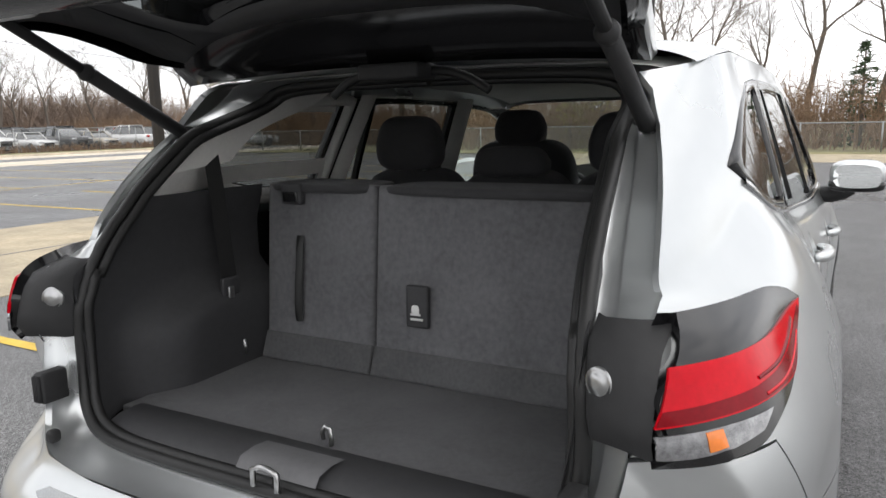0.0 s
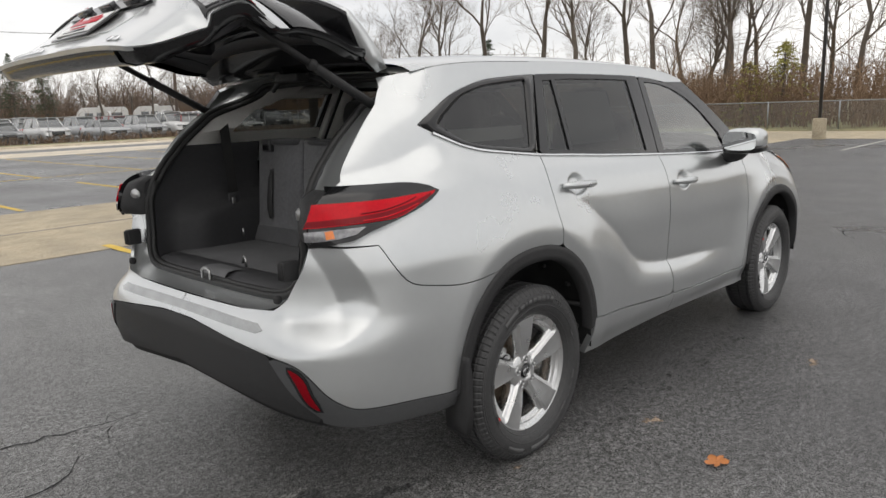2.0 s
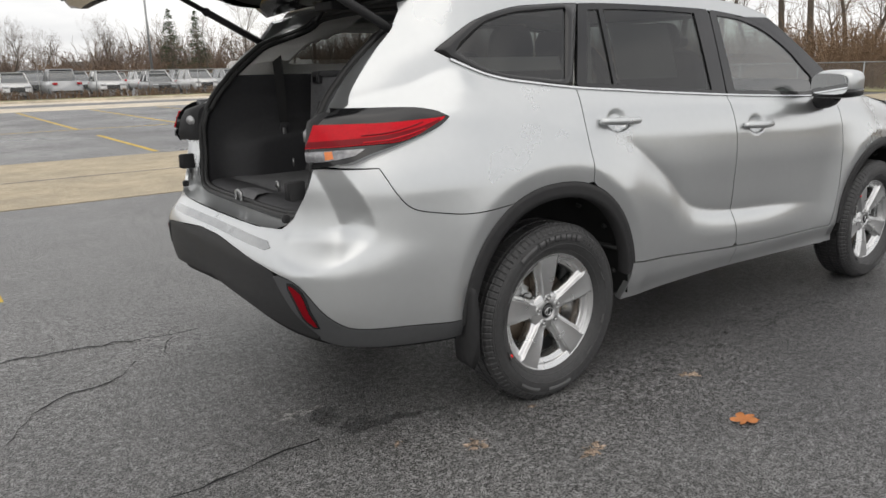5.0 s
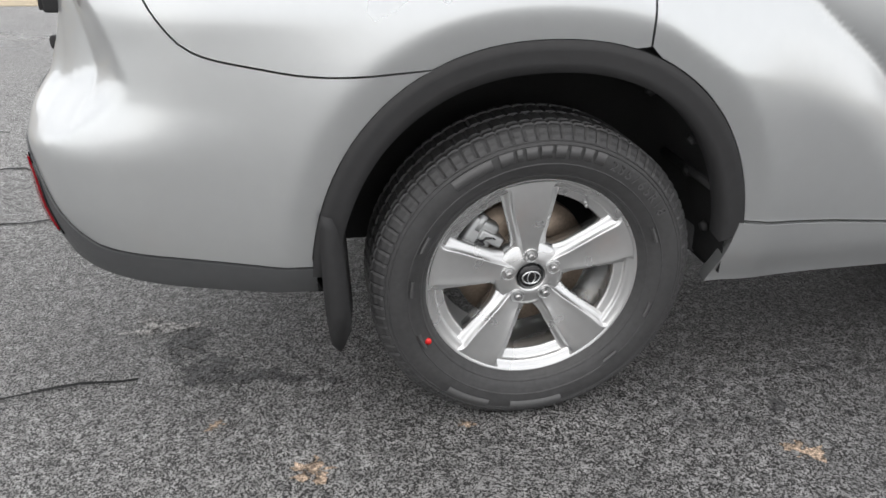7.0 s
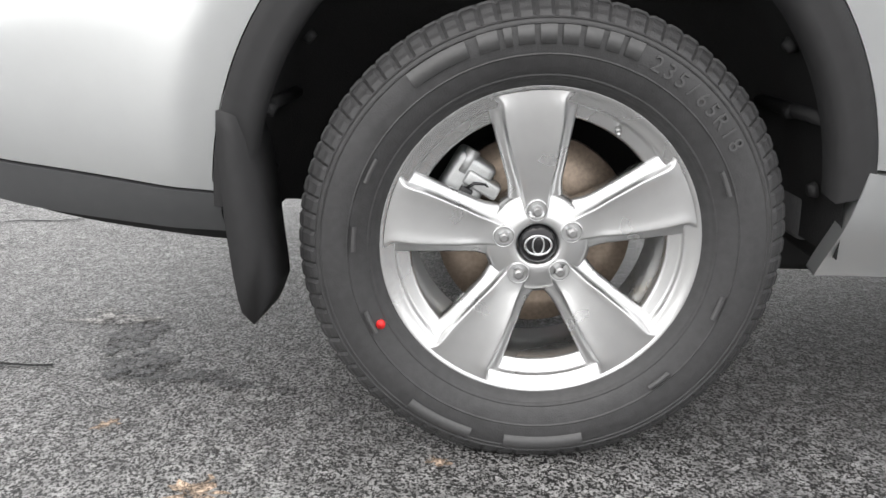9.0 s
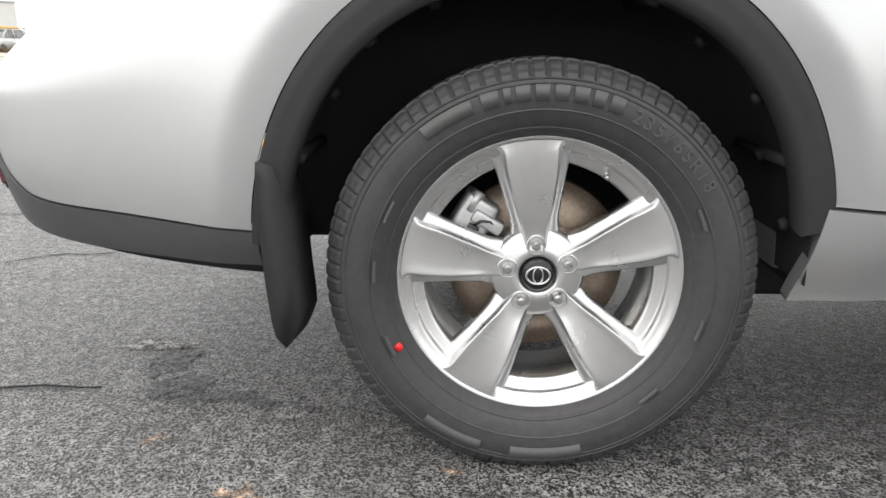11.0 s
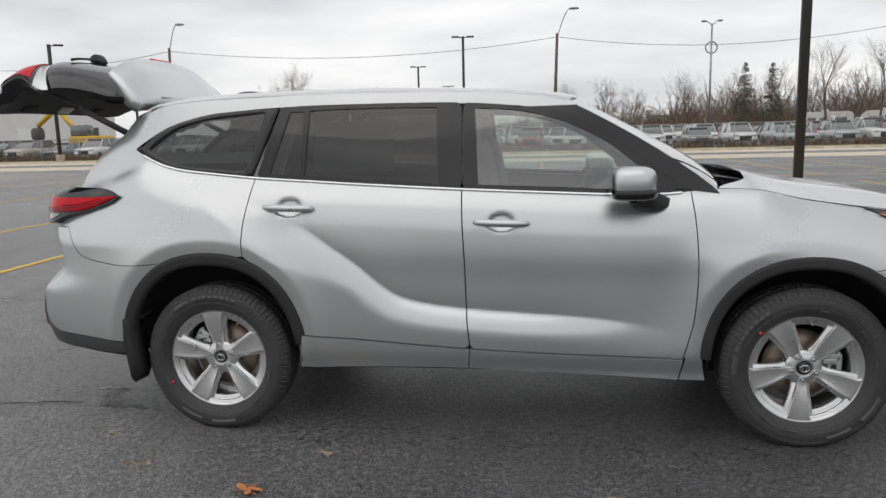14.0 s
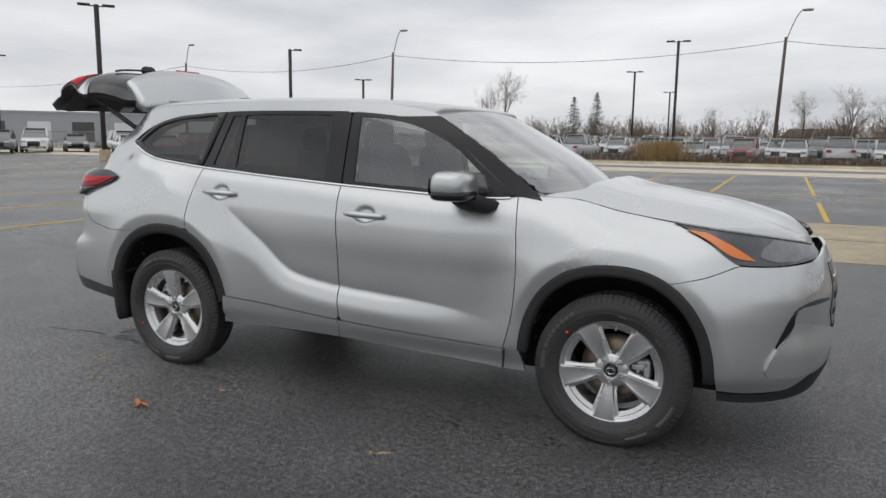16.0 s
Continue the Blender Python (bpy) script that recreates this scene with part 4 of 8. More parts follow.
def flap():
    bm = bmesh.new()
    pts = [(-0.455, 0.585), (-0.41, 0.575), (-0.375, 0.50), (-0.36, 0.38), (-0.352, 0.30), (-0.375, 0.27), (-0.40, 0.245), (-0.435, 0.265), (-0.452, 0.33), (-0.462, 0.45)]
    f = bm.faces.new([bm.verts.new((x * 0.50 - 0.25, -0.965 + (0.585 - z) * 0.06, z)) for x, z in spline(pts, 0.03, True)])
    r = bmesh.ops.extrude_face_region(bm, geom=[f])["geom"]
    bmesh.ops.translate(bm, verts=[v for v in r if isinstance(v, bmesh.types.BMVert)], vec=(0.0, 0.11, 0))
    for v in bm.verts:
        if v.co.y > -0.88:
            v.co.x += 0.012
    bmesh.ops.recalc_face_normals(bm, faces=bm.faces)
    return bm


both("mud_flap", flap, TRIM, car, "black plastic mud flap")

# ---- side windows ----
def window(name, outer, glass_runs, mat, label, frame_mat=GLOSS_BLACK):
    hole = glass_runs[0] if len(glass_runs) == 1 else None
    for flip in (False, True):
        fr = skin(outer, side_map, lift=-0.002, gap=0.001, depth=0.03) if hole is None else band(outer, hole, side_map, n=160, lift=0.002, depth=0.02)
        ob = part(name, mirrored(fr) if flip else fr, frame_mat, car, label)
        for g in glass_runs:
            bm = skin(g, side_map, lift=-0.004, gap=0.0, depth=0.0, step=0.06)
            part("pane", mirrored(bm) if flip else bm, mat, ob)


out_q = loop(upto(BELT, -0.44, 0.215), [(0.325, 1.634)], [q for q in GLASS_TOP if q[0] < 0.325][::-1])
in_q = loop(spline([(-0.405, 1.437), (-0.27, 1.377), (-0.13, 1.345), (0.0, 1.332), (0.165, 1.315)]), spline([(0.255, 1.61), (0.1, 1.596), (-0.07, 1.578), (-0.25, 1.528), (-0.36, 1.472)]))
window("quarter_window", out_q, [in_q], TINTED, "fixed rear quarter window of dark tinted glass")
out_r = loop(upto(BELT, 0.222, 1.262), [q for q in GLASS_TOP if 0.335 < q[0] < 1.26][::-1])
in_r = loop([(0.475, 1.29), (1.15, 1.245), (1.135, 1.612)], [(0.9, 1.617), (0.6, 1.617), (0.485, 1.614)])
in_r2 = loop([(0.29, 1.303), (0.455, 1.293), (0.455, 1.612), (0.385, 1.608)])


bars_r = [loop(upto(BELT, 0.222, 1.262), [(1.262, 1.238)], [(1.15, 1.245), (0.475, 1.29), (0.29, 1.303), (0.226, 1.307)]),
          loop([(0.335, 1.634)], [q for q in GLASS_TOP if 0.335 < q[0] < 1.26], [(1.26, 1.612), (1.135, 1.612), (0.9, 1.617), (0.6, 1.617), (0.385, 1.608), (0.326, 1.605)]),
          loop([(0.228, 1.30), (0.29, 1.30), (0.385, 1.612), (0.33, 1.62)]), loop([(0.455, 1.29), (0.475, 1.29), (0.485, 1.617), (0.455, 1.615)]), loop([(1.15, 1.24), (1.262, 1.235), (1.26, 1.615), (1.135, 1.615)])]
in_f = loop([(1.345, 1.238), (1.7, 1.222), (2.0, 1.207), (2.17, 1.205), (2.17, 1.215)], spline([(2.13, 1.295), (2.08, 1.33), (1.97, 1.418), (1.83, 1.497), (1.69, 1.552), (1.52, 1.590), (1.325, 1.605)]))
bars_f = [loop(upto(BELT, 1.272, 2.33), [(2.17, 1.21), (2.0, 1.207), (1.7, 1.222), (1.345, 1.238), (1.272, 1.24)]),
          loop([q for q in GLASS_TOP if 1.265 < q[0] < 2.32], [(2.16, 1.205), (2.17, 1.215)], spline([(2.13, 1.295), (2.08, 1.33), (1.97, 1.418), (1.83, 1.497), (1.69, 1.552), (1.52, 1.590), (1.325, 1.605), (1.268, 1.609)])),
          loop([(1.272, 1.235), (1.345, 1.235), (1.325, 1.607), (1.268, 1.612)])]
for flip in (False, True):
    for name, bars, panes, mat in (("rear_door_window", bars_r, [in_r, in_r2], TINTED), ("front_door_window", bars_f, [in_f], CLEAR_GLASS)):
        bm = bmesh.new()
        for b in bars:
            one = skin(b, side_map, lift=0.0015, gap=0.0, depth=0.02, step=0.05)
            me = bpy.data.meshes.new("tmp")
            one.to_mesh(me)
            one.free()
            bm.from_mesh(me)
            bpy.data.meshes.remove(me)
        ob = part(name, mirrored(bm) if flip else bm, GLOSS_BLACK, car, "door window in a gloss black surround")
        for g in panes:
            bm = skin(g, side_map, lift=-0.005, gap=-0.004, depth=0.0, step=0.06)
            pane = part("pane", mirrored(bm) if flip else bm, mat, ob)
            pane.visible_shadow = mat is TINTED


def strip():
    """Bright strip under the windows."""
    run = upto(BELT, -0.445, 2.3)
    low = [(a, b - 0.011) for a, b in run]
    return band(run, low, side_map, n=150, lift=0.006, depth=0.008, closed=False, mid=2)


both("belt_strip", strip, CHROME, car, "thin chrome strip below the windows")


def sidewall_arc(hub, radius, a0, a1, width, mat_, label, name):
    o = tyre_mark(hub, radius, a0, a1, width, mat_, label)
    o.name = name
    return o


for hub, turn in ((wheel_rr, 0), (wheel_fr, 55)):
    for k, (a0, a1) in enumerate(((62, 66), (67.5, 71), (72.5, 76.5), (78, 82), (83.5, 87.5), (89, 93), (94.5, 96.5), (98, 103))):
        sidewall_arc(hub, 0.327, a0 + turn + 6, a1 + turn + 6, 0.026, RUBBER_MARK, "raised bar on the tyre's sidewall", "sidewall_bar")
    sidewall_arc(hub, 0.327, 112 + turn, 128 + turn, 0.024, RUBBER_MARK, "raised bar on the tyre's sidewall", "sidewall_bar")
    sidewall_arc(hub, 0.330, 232 + turn, 252 + turn, 0.018, RUBBER_MARK, "raised bar on the tyre's sidewall", "sidewall_bar")
    sidewall_arc(hub, 0.330, 262 + turn, 285 + turn, 0.022, RUBBER_MARK, "raised bar on the tyre's sidewall", "sidewall_bar")
    for a0, a1 in ((20, 28), (150, 158), (172, 180), (200, 208), (310, 318), (340, 348)):
        sidewall_arc(hub, 0.290, a0 + turn, a1 + turn, 0.006, RUBBER_MARK, "raised bar on the tyre's sidewall", "sidewall_bar")
for hub, ang in ((wheel_rr, 206.5), (wheel_fr, 140.0)):
    bm = bmesh.new()
    a = radians(ang)
    rod(bm, (0.279 * math.cos(a), -0.098, 0.279 * math.sin(a)), (0.279 * math.cos(a), -0.1045, 0.279 * math.sin(a)), 0.0075, n=14)
    part("paint_dot", bm, RED_DOT, hub, "red paint dot on the sidewall")

# ---- tail: opening, lamps, raised gate ----
def blob(bm, c, r, e1=0.6, e2=0.6, nu=18, nv=24):
    """A rounded box-like body (superellipsoid)."""
    def pw(v, e):
        return math.copysign(abs(v) ** e, v)

    rows = []
    for i in range(1, nu):
        a = -math.pi / 2 + math.pi * i / nu
        rows.append([bm.verts.new((c[0] + r[0] * pw(math.cos(a), e1) * pw(math.cos(b), e2), c[1] + r[1] * pw(math.cos(a), e1) * pw(math.sin(b), e2), c[2] + r[2] * pw(math.sin(a), e1))) for b in np.linspace(0, 2 * math.pi, nv, endpoint=False)])
    for a, b in zip(rows, rows[1:]):
        for k in range(nv):
            bm.faces.new((a[k], a[(k + 1) % nv], b[(k + 1) % nv], b[k]))
    bm.faces.new(rows[0][::-1])
    bm.faces.new(rows[-1])
    return bm


def loft(bm, rows, closed=False):
    vs = [[bm.verts.new(q) for q in r] for r in rows]
    n = len(vs[0])
    for a, b in zip(vs, vs[1:]):
        for k in range(n if closed else n - 1):
            bm.faces.new((a[k], a[(k + 1) % n], b[(k + 1) % n], b[k]))
    return bm


SEAL_LINE = [(0.0, 0.838), (0.30, 0.838), (0.48, 0.844), (0.555, 0.87), (0.592, 0.935), (0.602, 1.05), (0.592, 1.2), (0.580, 1.33), (0.572, 1.43), (0.556, 1.53), (0.52, 1.60), (0.455, 1.632), (0.25, 1.643), (0.0, 1.646)]
seal_half = [(w, z) for w, z in spline(SEAL_LINE, 0.02)]
edge_half = spline([(0.0, 0.812), (0.30, 0.814), (0.48, 0.818)] + GATE + [(0.50, 1.652), (0.30, 1.668), (0.0, 1.676)], 0.02)


def opening_place(w, z, inner):
    top = float(smooth(1.50, 1.62, z))
    reach = (-0.09, -0.045, 0.0, 0.045, 0.09) if inner > 0.03 else (0.0,)
    x = sum(float(tail_x(np.asarray(w), np.asarray(min(max(z + d, 0.82), 1.6)))) for d in reach) / len(reach)
    x = x * (1 - top) + -0.415 * top
    return Vector((x + inner, -w, z))


oa, ob_ = resample(edge_half, 110, False), resample(seal_half, 110, False)


def half_ring():
    bm = bmesh.new()
    r0 = [opening_place(w, z, 0.0) for w, z in oa]
    r1 = [opening_place(w + (a - w) * 0.12, z + (b - z) * 0.12, 0.055) for (w, z), (a, b) in zip(oa, ob_)]
    r2 = [opening_place(w + (a - w) * 0.55, z + (b - z) * 0.5, 0.075) for (w, z), (a, b) in zip(oa, ob_)]
    r25 = [opening_place(w + (a - w) * 0.62, z + (b - z) * 0.6, 0.10) for (w, z), (a, b) in zip(oa, ob_)]
    r3 = [opening_place(a, b, 0.105) for a, b in ob_]
    loft(bm, [r0, r1, r2, r25, r3])
    return bm


both("opening_frame", half_ring, SILVER, car, "silver painted frame round the luggage opening")
right = [opening_place(a, b, 0.095) for a, b in ob_]
both_sides = right + [Vector((q.x, -q.y, q.z)) for q in right[::-1][1:-1]]
bm = bmesh.new()
tube(bm, both_sides, 0.014, 8, True)
part("opening_seal", bm, SEAL, car, "black rubber seal round the luggage opening")
bm = bmesh.new()
tube(bm, [q + Vector((0.012, 0.018 if q.y < 0 else -0.018, 0.012 if q.z < 1.2 else -0.012)) for q in both_sides], 0.012, 8, True)
part("seal_lip", bm, SEAL, car)

# body-side tail lamps
def lamp_map(s, z):
    s = np.asarray(s, float)
    out = 0.026 * smooth(-0.50, -0.82, s)
    return side_map(s, z) + np.stack([-0.6 * out, -0.8 * out, 0.0 * out], -1)


lamp = loop(spline(edge_on_tail([(0.69, 1.062), (0.697, 1.15), (0.697, 1.235)])), spline(on_side([(-0.86, 1.238), (-0.74, 1.238), (-0.60, 1.236), (-0.52, 1.222), (-0.487, 1.205)])), spline(on_side([(-0.487, 1.20), (-0.53, 1.172), (-0.60, 1.146), (-0.70, 1.120), (-0.80, 1.095), (-0.86, 1.072), (-0.90, 1.066)])))
lamp_red = loop(edge_on_tail([(0.694, 1.118), (0.70, 1.15), (0.70, 1.193)]), spline(on_side([(-0.83, 1.192), (-0.72, 1.192), (-0.60, 1.197), (-0.505, 1.203)])), spline(on_side([(-0.52, 1.19), (-0.61, 1.152), (-0.70, 1.126), (-0.80, 1.122)])))
lamp_clear = loop(on_side([(-0.965, 1.084), (-0.965, 1.110), (-0.90, 1.113), (-0.815, 1.113), (-0.85, 1.090), (-0.90, 1.079)]))
lamp_amber = loop(on_side([(-0.925, 1.084), (-0.925, 1.109), (-0.905, 1.110), (-0.905, 1.083)]))
for flip in (False, True):
    bm = skin(lamp, lamp_map, lift=0.016, depth=0.04, step=0.02)
    ob = part("tail_lamp", mirrored(bm) if flip else bm, GLOSS_BLACK, car, "red tail lamp with a dark upper edge and a clear foot")
    for nm, poly, mat, lift in (("red_lens", lamp_red, RED, 0.021), ("clear_lens", lamp_clear, CLEAR, 0.020), ("amber_lens", lamp_amber, AMBER, 0.0215)):
        bm = skin(poly, lamp_map, lift=lift, depth=0.006, step=0.02)
        part(nm, mirrored(bm) if flip else bm, mat, ob)
    low_red = loop(edge_on_tail([(0.695, 1.121), (0.70, 1.142)]), spline(on_side([(-0.83, 1.146), (-0.74, 1.152), (-0.64, 1.168), (-0.57, 1.185), (-0.53, 1.196)])), spline(on_side([(-0.53, 1.186), (-0.61, 1.154), (-0.70, 1.128), (-0.80, 1.124)])))
    bm = skin(low_red, lamp_map, lift=0.0222, depth=0.004, step=0.02)
    part("lower_lens", mirrored(bm) if flip else bm, DEEP_RED, ob)
    for dz in (0.0, 0.022):
        pts = on_side([(x, z + dz) for x, z in spline([(-0.82, 1.132), (-0.74, 1.136), (-0.66, 1.15), (-0.60, 1.166)])])
        bm = band(pts, [(a, b - 0.004) for a, b in pts], lamp_map, n=24, lift=0.0232, depth=0.003, closed=False, mid=1)
        part("light_guide", mirrored(bm) if flip else bm, RED if dz == 0 else DEEP_RED, ob)
    bm = bmesh.new()
    loft(bm, [[Vector((float(tail_x(np.asarray(w), np.asarray(z))) + dx, -w, z)) for w, dx in ((0.720, -0.030), (0.706, -0.022), (0.675, 0.006), (0.65, 0.030), (0.622, 0.055), (0.605, 0.09))] for z in np.linspace(1.06, 1.235, 7)])
    plate = part("lamp_bracket", mirrored(bm) if flip else bm, TRIM, ob, "matte black lamp bracket")
    bm = bmesh.new()
    lathe(bm, [(0.0, 0.0), (0.016, -0.002), (0.02, 0.006), (0.024, 0.004), (0.026, 0.012)], 20, axis="Z")
    m = Matrix.Translation((float(tail_x(np.asarray(0.635), np.asarray(1.155))) + 0.04, -0.632, 1.155)) @ Matrix.Rotation(radians(90), 4, "Y") @ Matrix.Rotation(radians(25), 4, "X")
    bmesh.ops.transform(bm, matrix=m, verts=bm.verts)
    part("screw_cap", mirrored(bm) if flip else bm, STEEL, ob)


def gate_bumper(bm, w, z):
    x = float(tail_x(np.asarray(w), np.asarray(z)))
    box(bm, (x - 0.012, -w - 0.016, z - 0.035), (x + 0.05, -w + 0.016, z + 0.035), 0.006)
    for k in range(4):
        box(bm, (x - 0.02, -w - 0.010 + k * 0.006, z - 0.03), (x - 0.008, -w - 0.007 + k * 0.006, z + 0.03), 0.001, 1)
    return bm


both("rubber_stop", lambda: gate_bumper(bmesh.new(), 0.61, 0.965), TRIM, car, "black guide block beside the opening")
both("rubber_knob", lambda: blob(bmesh.new(), (float(tail_x(np.asarray(0.57), np.asarray(0.86))) + 0.01, -0.575, 0.862), (0.014, 0.012, 0.015)), TRIM, car, "black rubber buffer")

HINGE = Vector((-0.42, 0, 1.685))
OPEN = Matrix.Translation(HINGE) @ Matrix.Rotation(radians(55), 4, "Y") @ Matrix.Translation(-HINGE)


def gate_part(name, bm, mat, parent, label=""):
    bmesh.ops.transform(bm, matrix=OPEN, verts=bm.verts)
    shade = bm.verts.layers.float_vector.get("true_normal")
    if shade is not None:
        for v in bm.verts:
            v[shade] = OPEN.to_3x3() @ Vector(v[shade])
    return part(name, bm, mat, parent, label)


def two(pts):
    return [(-w, z) for w, z in pts] + [(w, z) for w, z in pts[::-1]]


g_edge = [(w - 0.008, z) for w, z in spline(GATE, 0.02)]
WIN = [(0.60, 1.30), (0.585, 1.38), (0.555, 1.47), (0.51, 1.55)]
low_pan = loop([(y, 0.842) for y in np.linspace(0.5, -0.5, 30)][::-1], [q for q in g_edge if q[1] < 1.29 and q[1] > 0.84], [(y, 1.29) for y in np.linspace(0.68, -0.68, 40)], [(-w, z) for w, z in g_edge if z < 1.29 and z > 0.84][::-1])
gate = gate_part("tailgate", skin(low_pan, tail_map, outward=(-1, 0, 0), gap=0, depth=0.014), SILVER, car, "raised silver tailgate")
for sgn in (-1, 1):
    side = loop([(sgn * w, z) for w, z in g_edge if z > 1.29], [(sgn * 0.50, 1.60)], [(sgn * w, z) for w, z in WIN[::-1]])
    gate_part("gate_pillar", skin(side, tail_map, outward=(-1, 0, 0), gap=0, depth=0.05), GLOSS_BLACK, gate, "gloss black gate pillar")
win = loop([(y, 1.295) for y in np.linspace(-0.60, 0.60, 30)], spline(WIN), [(y, 1.60) for y in np.linspace(0.50, -0.50, 30)], [(-w, z) for w, z in spline(WIN)][::-1])
g = gate_part("rear_window", skin(win, tail_map, outward=(-1, 0, 0), gap=0.001, depth=0.006), TINTED, gate, "dark tinted rear window")
g.visible_shadow = False
g.parent = gate


def inner_map(y, z):
    p = tail_map(y, z)
    p[:, 0] += 0.085
    return p


trim = loop([(y, 0.87) for y in np.linspace(-0.5, 0.5, 20)], [(w - 0.05, z) for w, z in g_edge if 0.90 < z < 1.60], [(y, 1.61) for y in np.linspace(0.5, -0.5, 20)], [(-w + 0.05, z) for w, z in g_edge if 0.90 < z < 1.60][::-1])
hole = loop([(y, 1.33) for y in np.linspace(-0.54, 0.54, 20)], [(0.53, 1.40), (0.50, 1.48), (0.45, 1.545)], [(y, 1.565) for y in np.linspace(0.43, -0.43, 20)], [(-0.45, 1.545), (-0.50, 1.48), (-0.53, 1.40)])
low_trim = loop([(y, 0.87) for y in np.linspace(-0.5, 0.5, 20)], [(w - 0.05, z) for w, z in g_edge if 0.90 < z < 1.33], [(y, 1.33) for y in np.linspace(0.62, -0.62, 20)], [(-w + 0.05, z) for w, z in g_edge if 0.90 < z < 1.33][::-1])
gate_part("gate_trim", skin(low_trim, inner_map, outward=(1, 0, 0), gap=0, depth=-0.0), PLASTIC, gate, "dark plastic inner trim of the tailgate")
gate_part("window_trim", band(trim, hole, inner_map, n=160, lift=0, depth=0.02, outward=(1, 0, 0)), PLASTIC, gate)
rim_o = loop([(y, 0.842) for y in np.linspace(-0.5, 0.5, 30)], [q for q in g_edge if q[1] > 0.845], [(y, 1.63) for y in np.linspace(0.5, -0.5, 20)], [(-w, z) for w, z in g_edge if z > 0.845][::-1])
a_, b_ = resample(rim_o, 160), resample(trim, 160)
bm = bmesh.new()
ro = [Vector(q) + Vector((0.006, 0, 0)) for q in tail_map(a_[:, 0], a_[:, 1])]
rm = [Vector(q) + Vector((0.05, 0, 0)) for q in tail_map(a_[:, 0] * 0.985, a_[:, 1])]
ri = [Vector(q) + Vector((0.085, 0, 0)) for q in tail_map(b_[:, 0], b_[:, 1])]
for q, k in zip(rm, range(len(rm))):
    q.x = q.x * 0.5 + (ro[k].x * 0.3 + ri[k].x * 0.7) * 0.5
loft(bm, [[*r] for r in zip(ro, rm, ri)])
gate_part("gate_edge", bm, GLOSS_BLACK, gate, "black inner edge of the tailgate")
for y in (-0.33, 0.0, 0.33):
    bm = bmesh.new()
    z = 0.93
    x = float(tail_x(np.asarray(abs(y)), np.asarray(z))) + 0.085
    box(bm, (x - 0.01, y - 0.055, z - 0.03), (x + 0.012, y + 0.055, z + 0.03), 0.008)
    gate_part("gate_clip" if y else "gate_latch", bm, TRIM if y else STEEL, gate)
# lamps on the gate
for sgn in (-1, 1):
    poly = loop(spline([(sgn * w, z) for w, z in ((0.665, 1.065), (0.68, 1.15), (0.68, 1.235))]), [(sgn * 0.60, 1.24), (sgn * 0.45, 1.235), (sgn * 0.34, 1.225), (sgn * 0.335, 1.20), (sgn * 0.42, 1.165), (sgn * 0.55, 1.12), (sgn * 0.63, 1.085)])
    ob = gate_part("gate_lamp", skin(poly, tail_map, outward=(-1, 0, 0), lift=0.006, step=0.02), GLOSS_BLACK, gate, "red lamp on the tailgate")
    red = loop([(sgn * w, z) for w, z in ((0.665, 1.145), (0.67, 1.19), (0.668, 1.228), (0.60, 1.232), (0.45, 1.228), (0.35, 1.215), (0.36, 1.20), (0.50, 1.17))])
    cl = loop([(sgn * w, z) for w, z in ((0.655, 1.09), (0.663, 1.135), (0.50, 1.16), (0.40, 1.183), (0.43, 1.168), (0.55, 1.125))])
    gate_part("red_lens", skin(red, tail_map, outward=(-1, 0, 0), lift=0.010, depth=0.005, step=0.02), RED, ob)
    gate_part("clear_lens", skin(cl, tail_map, outward=(-1, 0, 0), lift=0.010, depth=0.005, step=0.02), CLEAR, ob)


def on_gate(y, z, out=0.0):
    return Vector((float(tail_x(np.asarray(abs(y)), np.asarray(z))) - out, y, z))


# plate in its recess, camera garnish, emblem, plain badge bars
gar = loop(spline([(-0.34, 1.115), (-0.30, 1.155), (0.0, 1.165), (0.30, 1.155), (0.34, 1.115), (0.30, 1.105), (0.0, 1.10), (-0.30, 1.105)], 0.03, True))
gate_part("plate_garnish", skin(gar, tail_map, outward=(-1, 0, 0), lift=0.012, step=0.03), GLOSS_BLACK, gate, "dark garnish over the plate")
rec = loop([(-0.30, 0.945), (0.30, 0.945), (0.325, 1.10), (-0.325, 1.10)])
gate_part("plate_recess", skin(rec, tail_map, outward=(-1, 0, 0), lift=0.003, depth=0.003), SILVER, gate)
for y in (-0.2, 0.0, 0.2):
    bm = bmesh.new()
    q = on_gate(y, 1.13, 0.02)
    box(bm, q - Vector((0.01, 0.05, 0.012)), q + Vector((0.01, 0.05, 0.012)), 0.004)
    gate_part("plate_light" if y else "rear_camera", bm, SMOKED, gate)
bm = bmesh.new()
q = on_gate(0, 1.02, 0.014)
box(bm, q - Vector((0.004, 0.155, 0.078)), q + Vector((0.004, 0.155, 0.078)), 0.003)
frame_ob = gate_part("plate_frame", bm, GLOSS_BLACK, gate, "black plate frame")
bm = bmesh.new()
box(bm, q - Vector((0.008, 0.142, 0.058)), q + Vector((-0.004, 0.142, 0.058)), 0.001, 1)
plate_ob = gate_part("dealer_plate", bm, WHITE, frame_ob, "white plate with red print shown as plain bars")
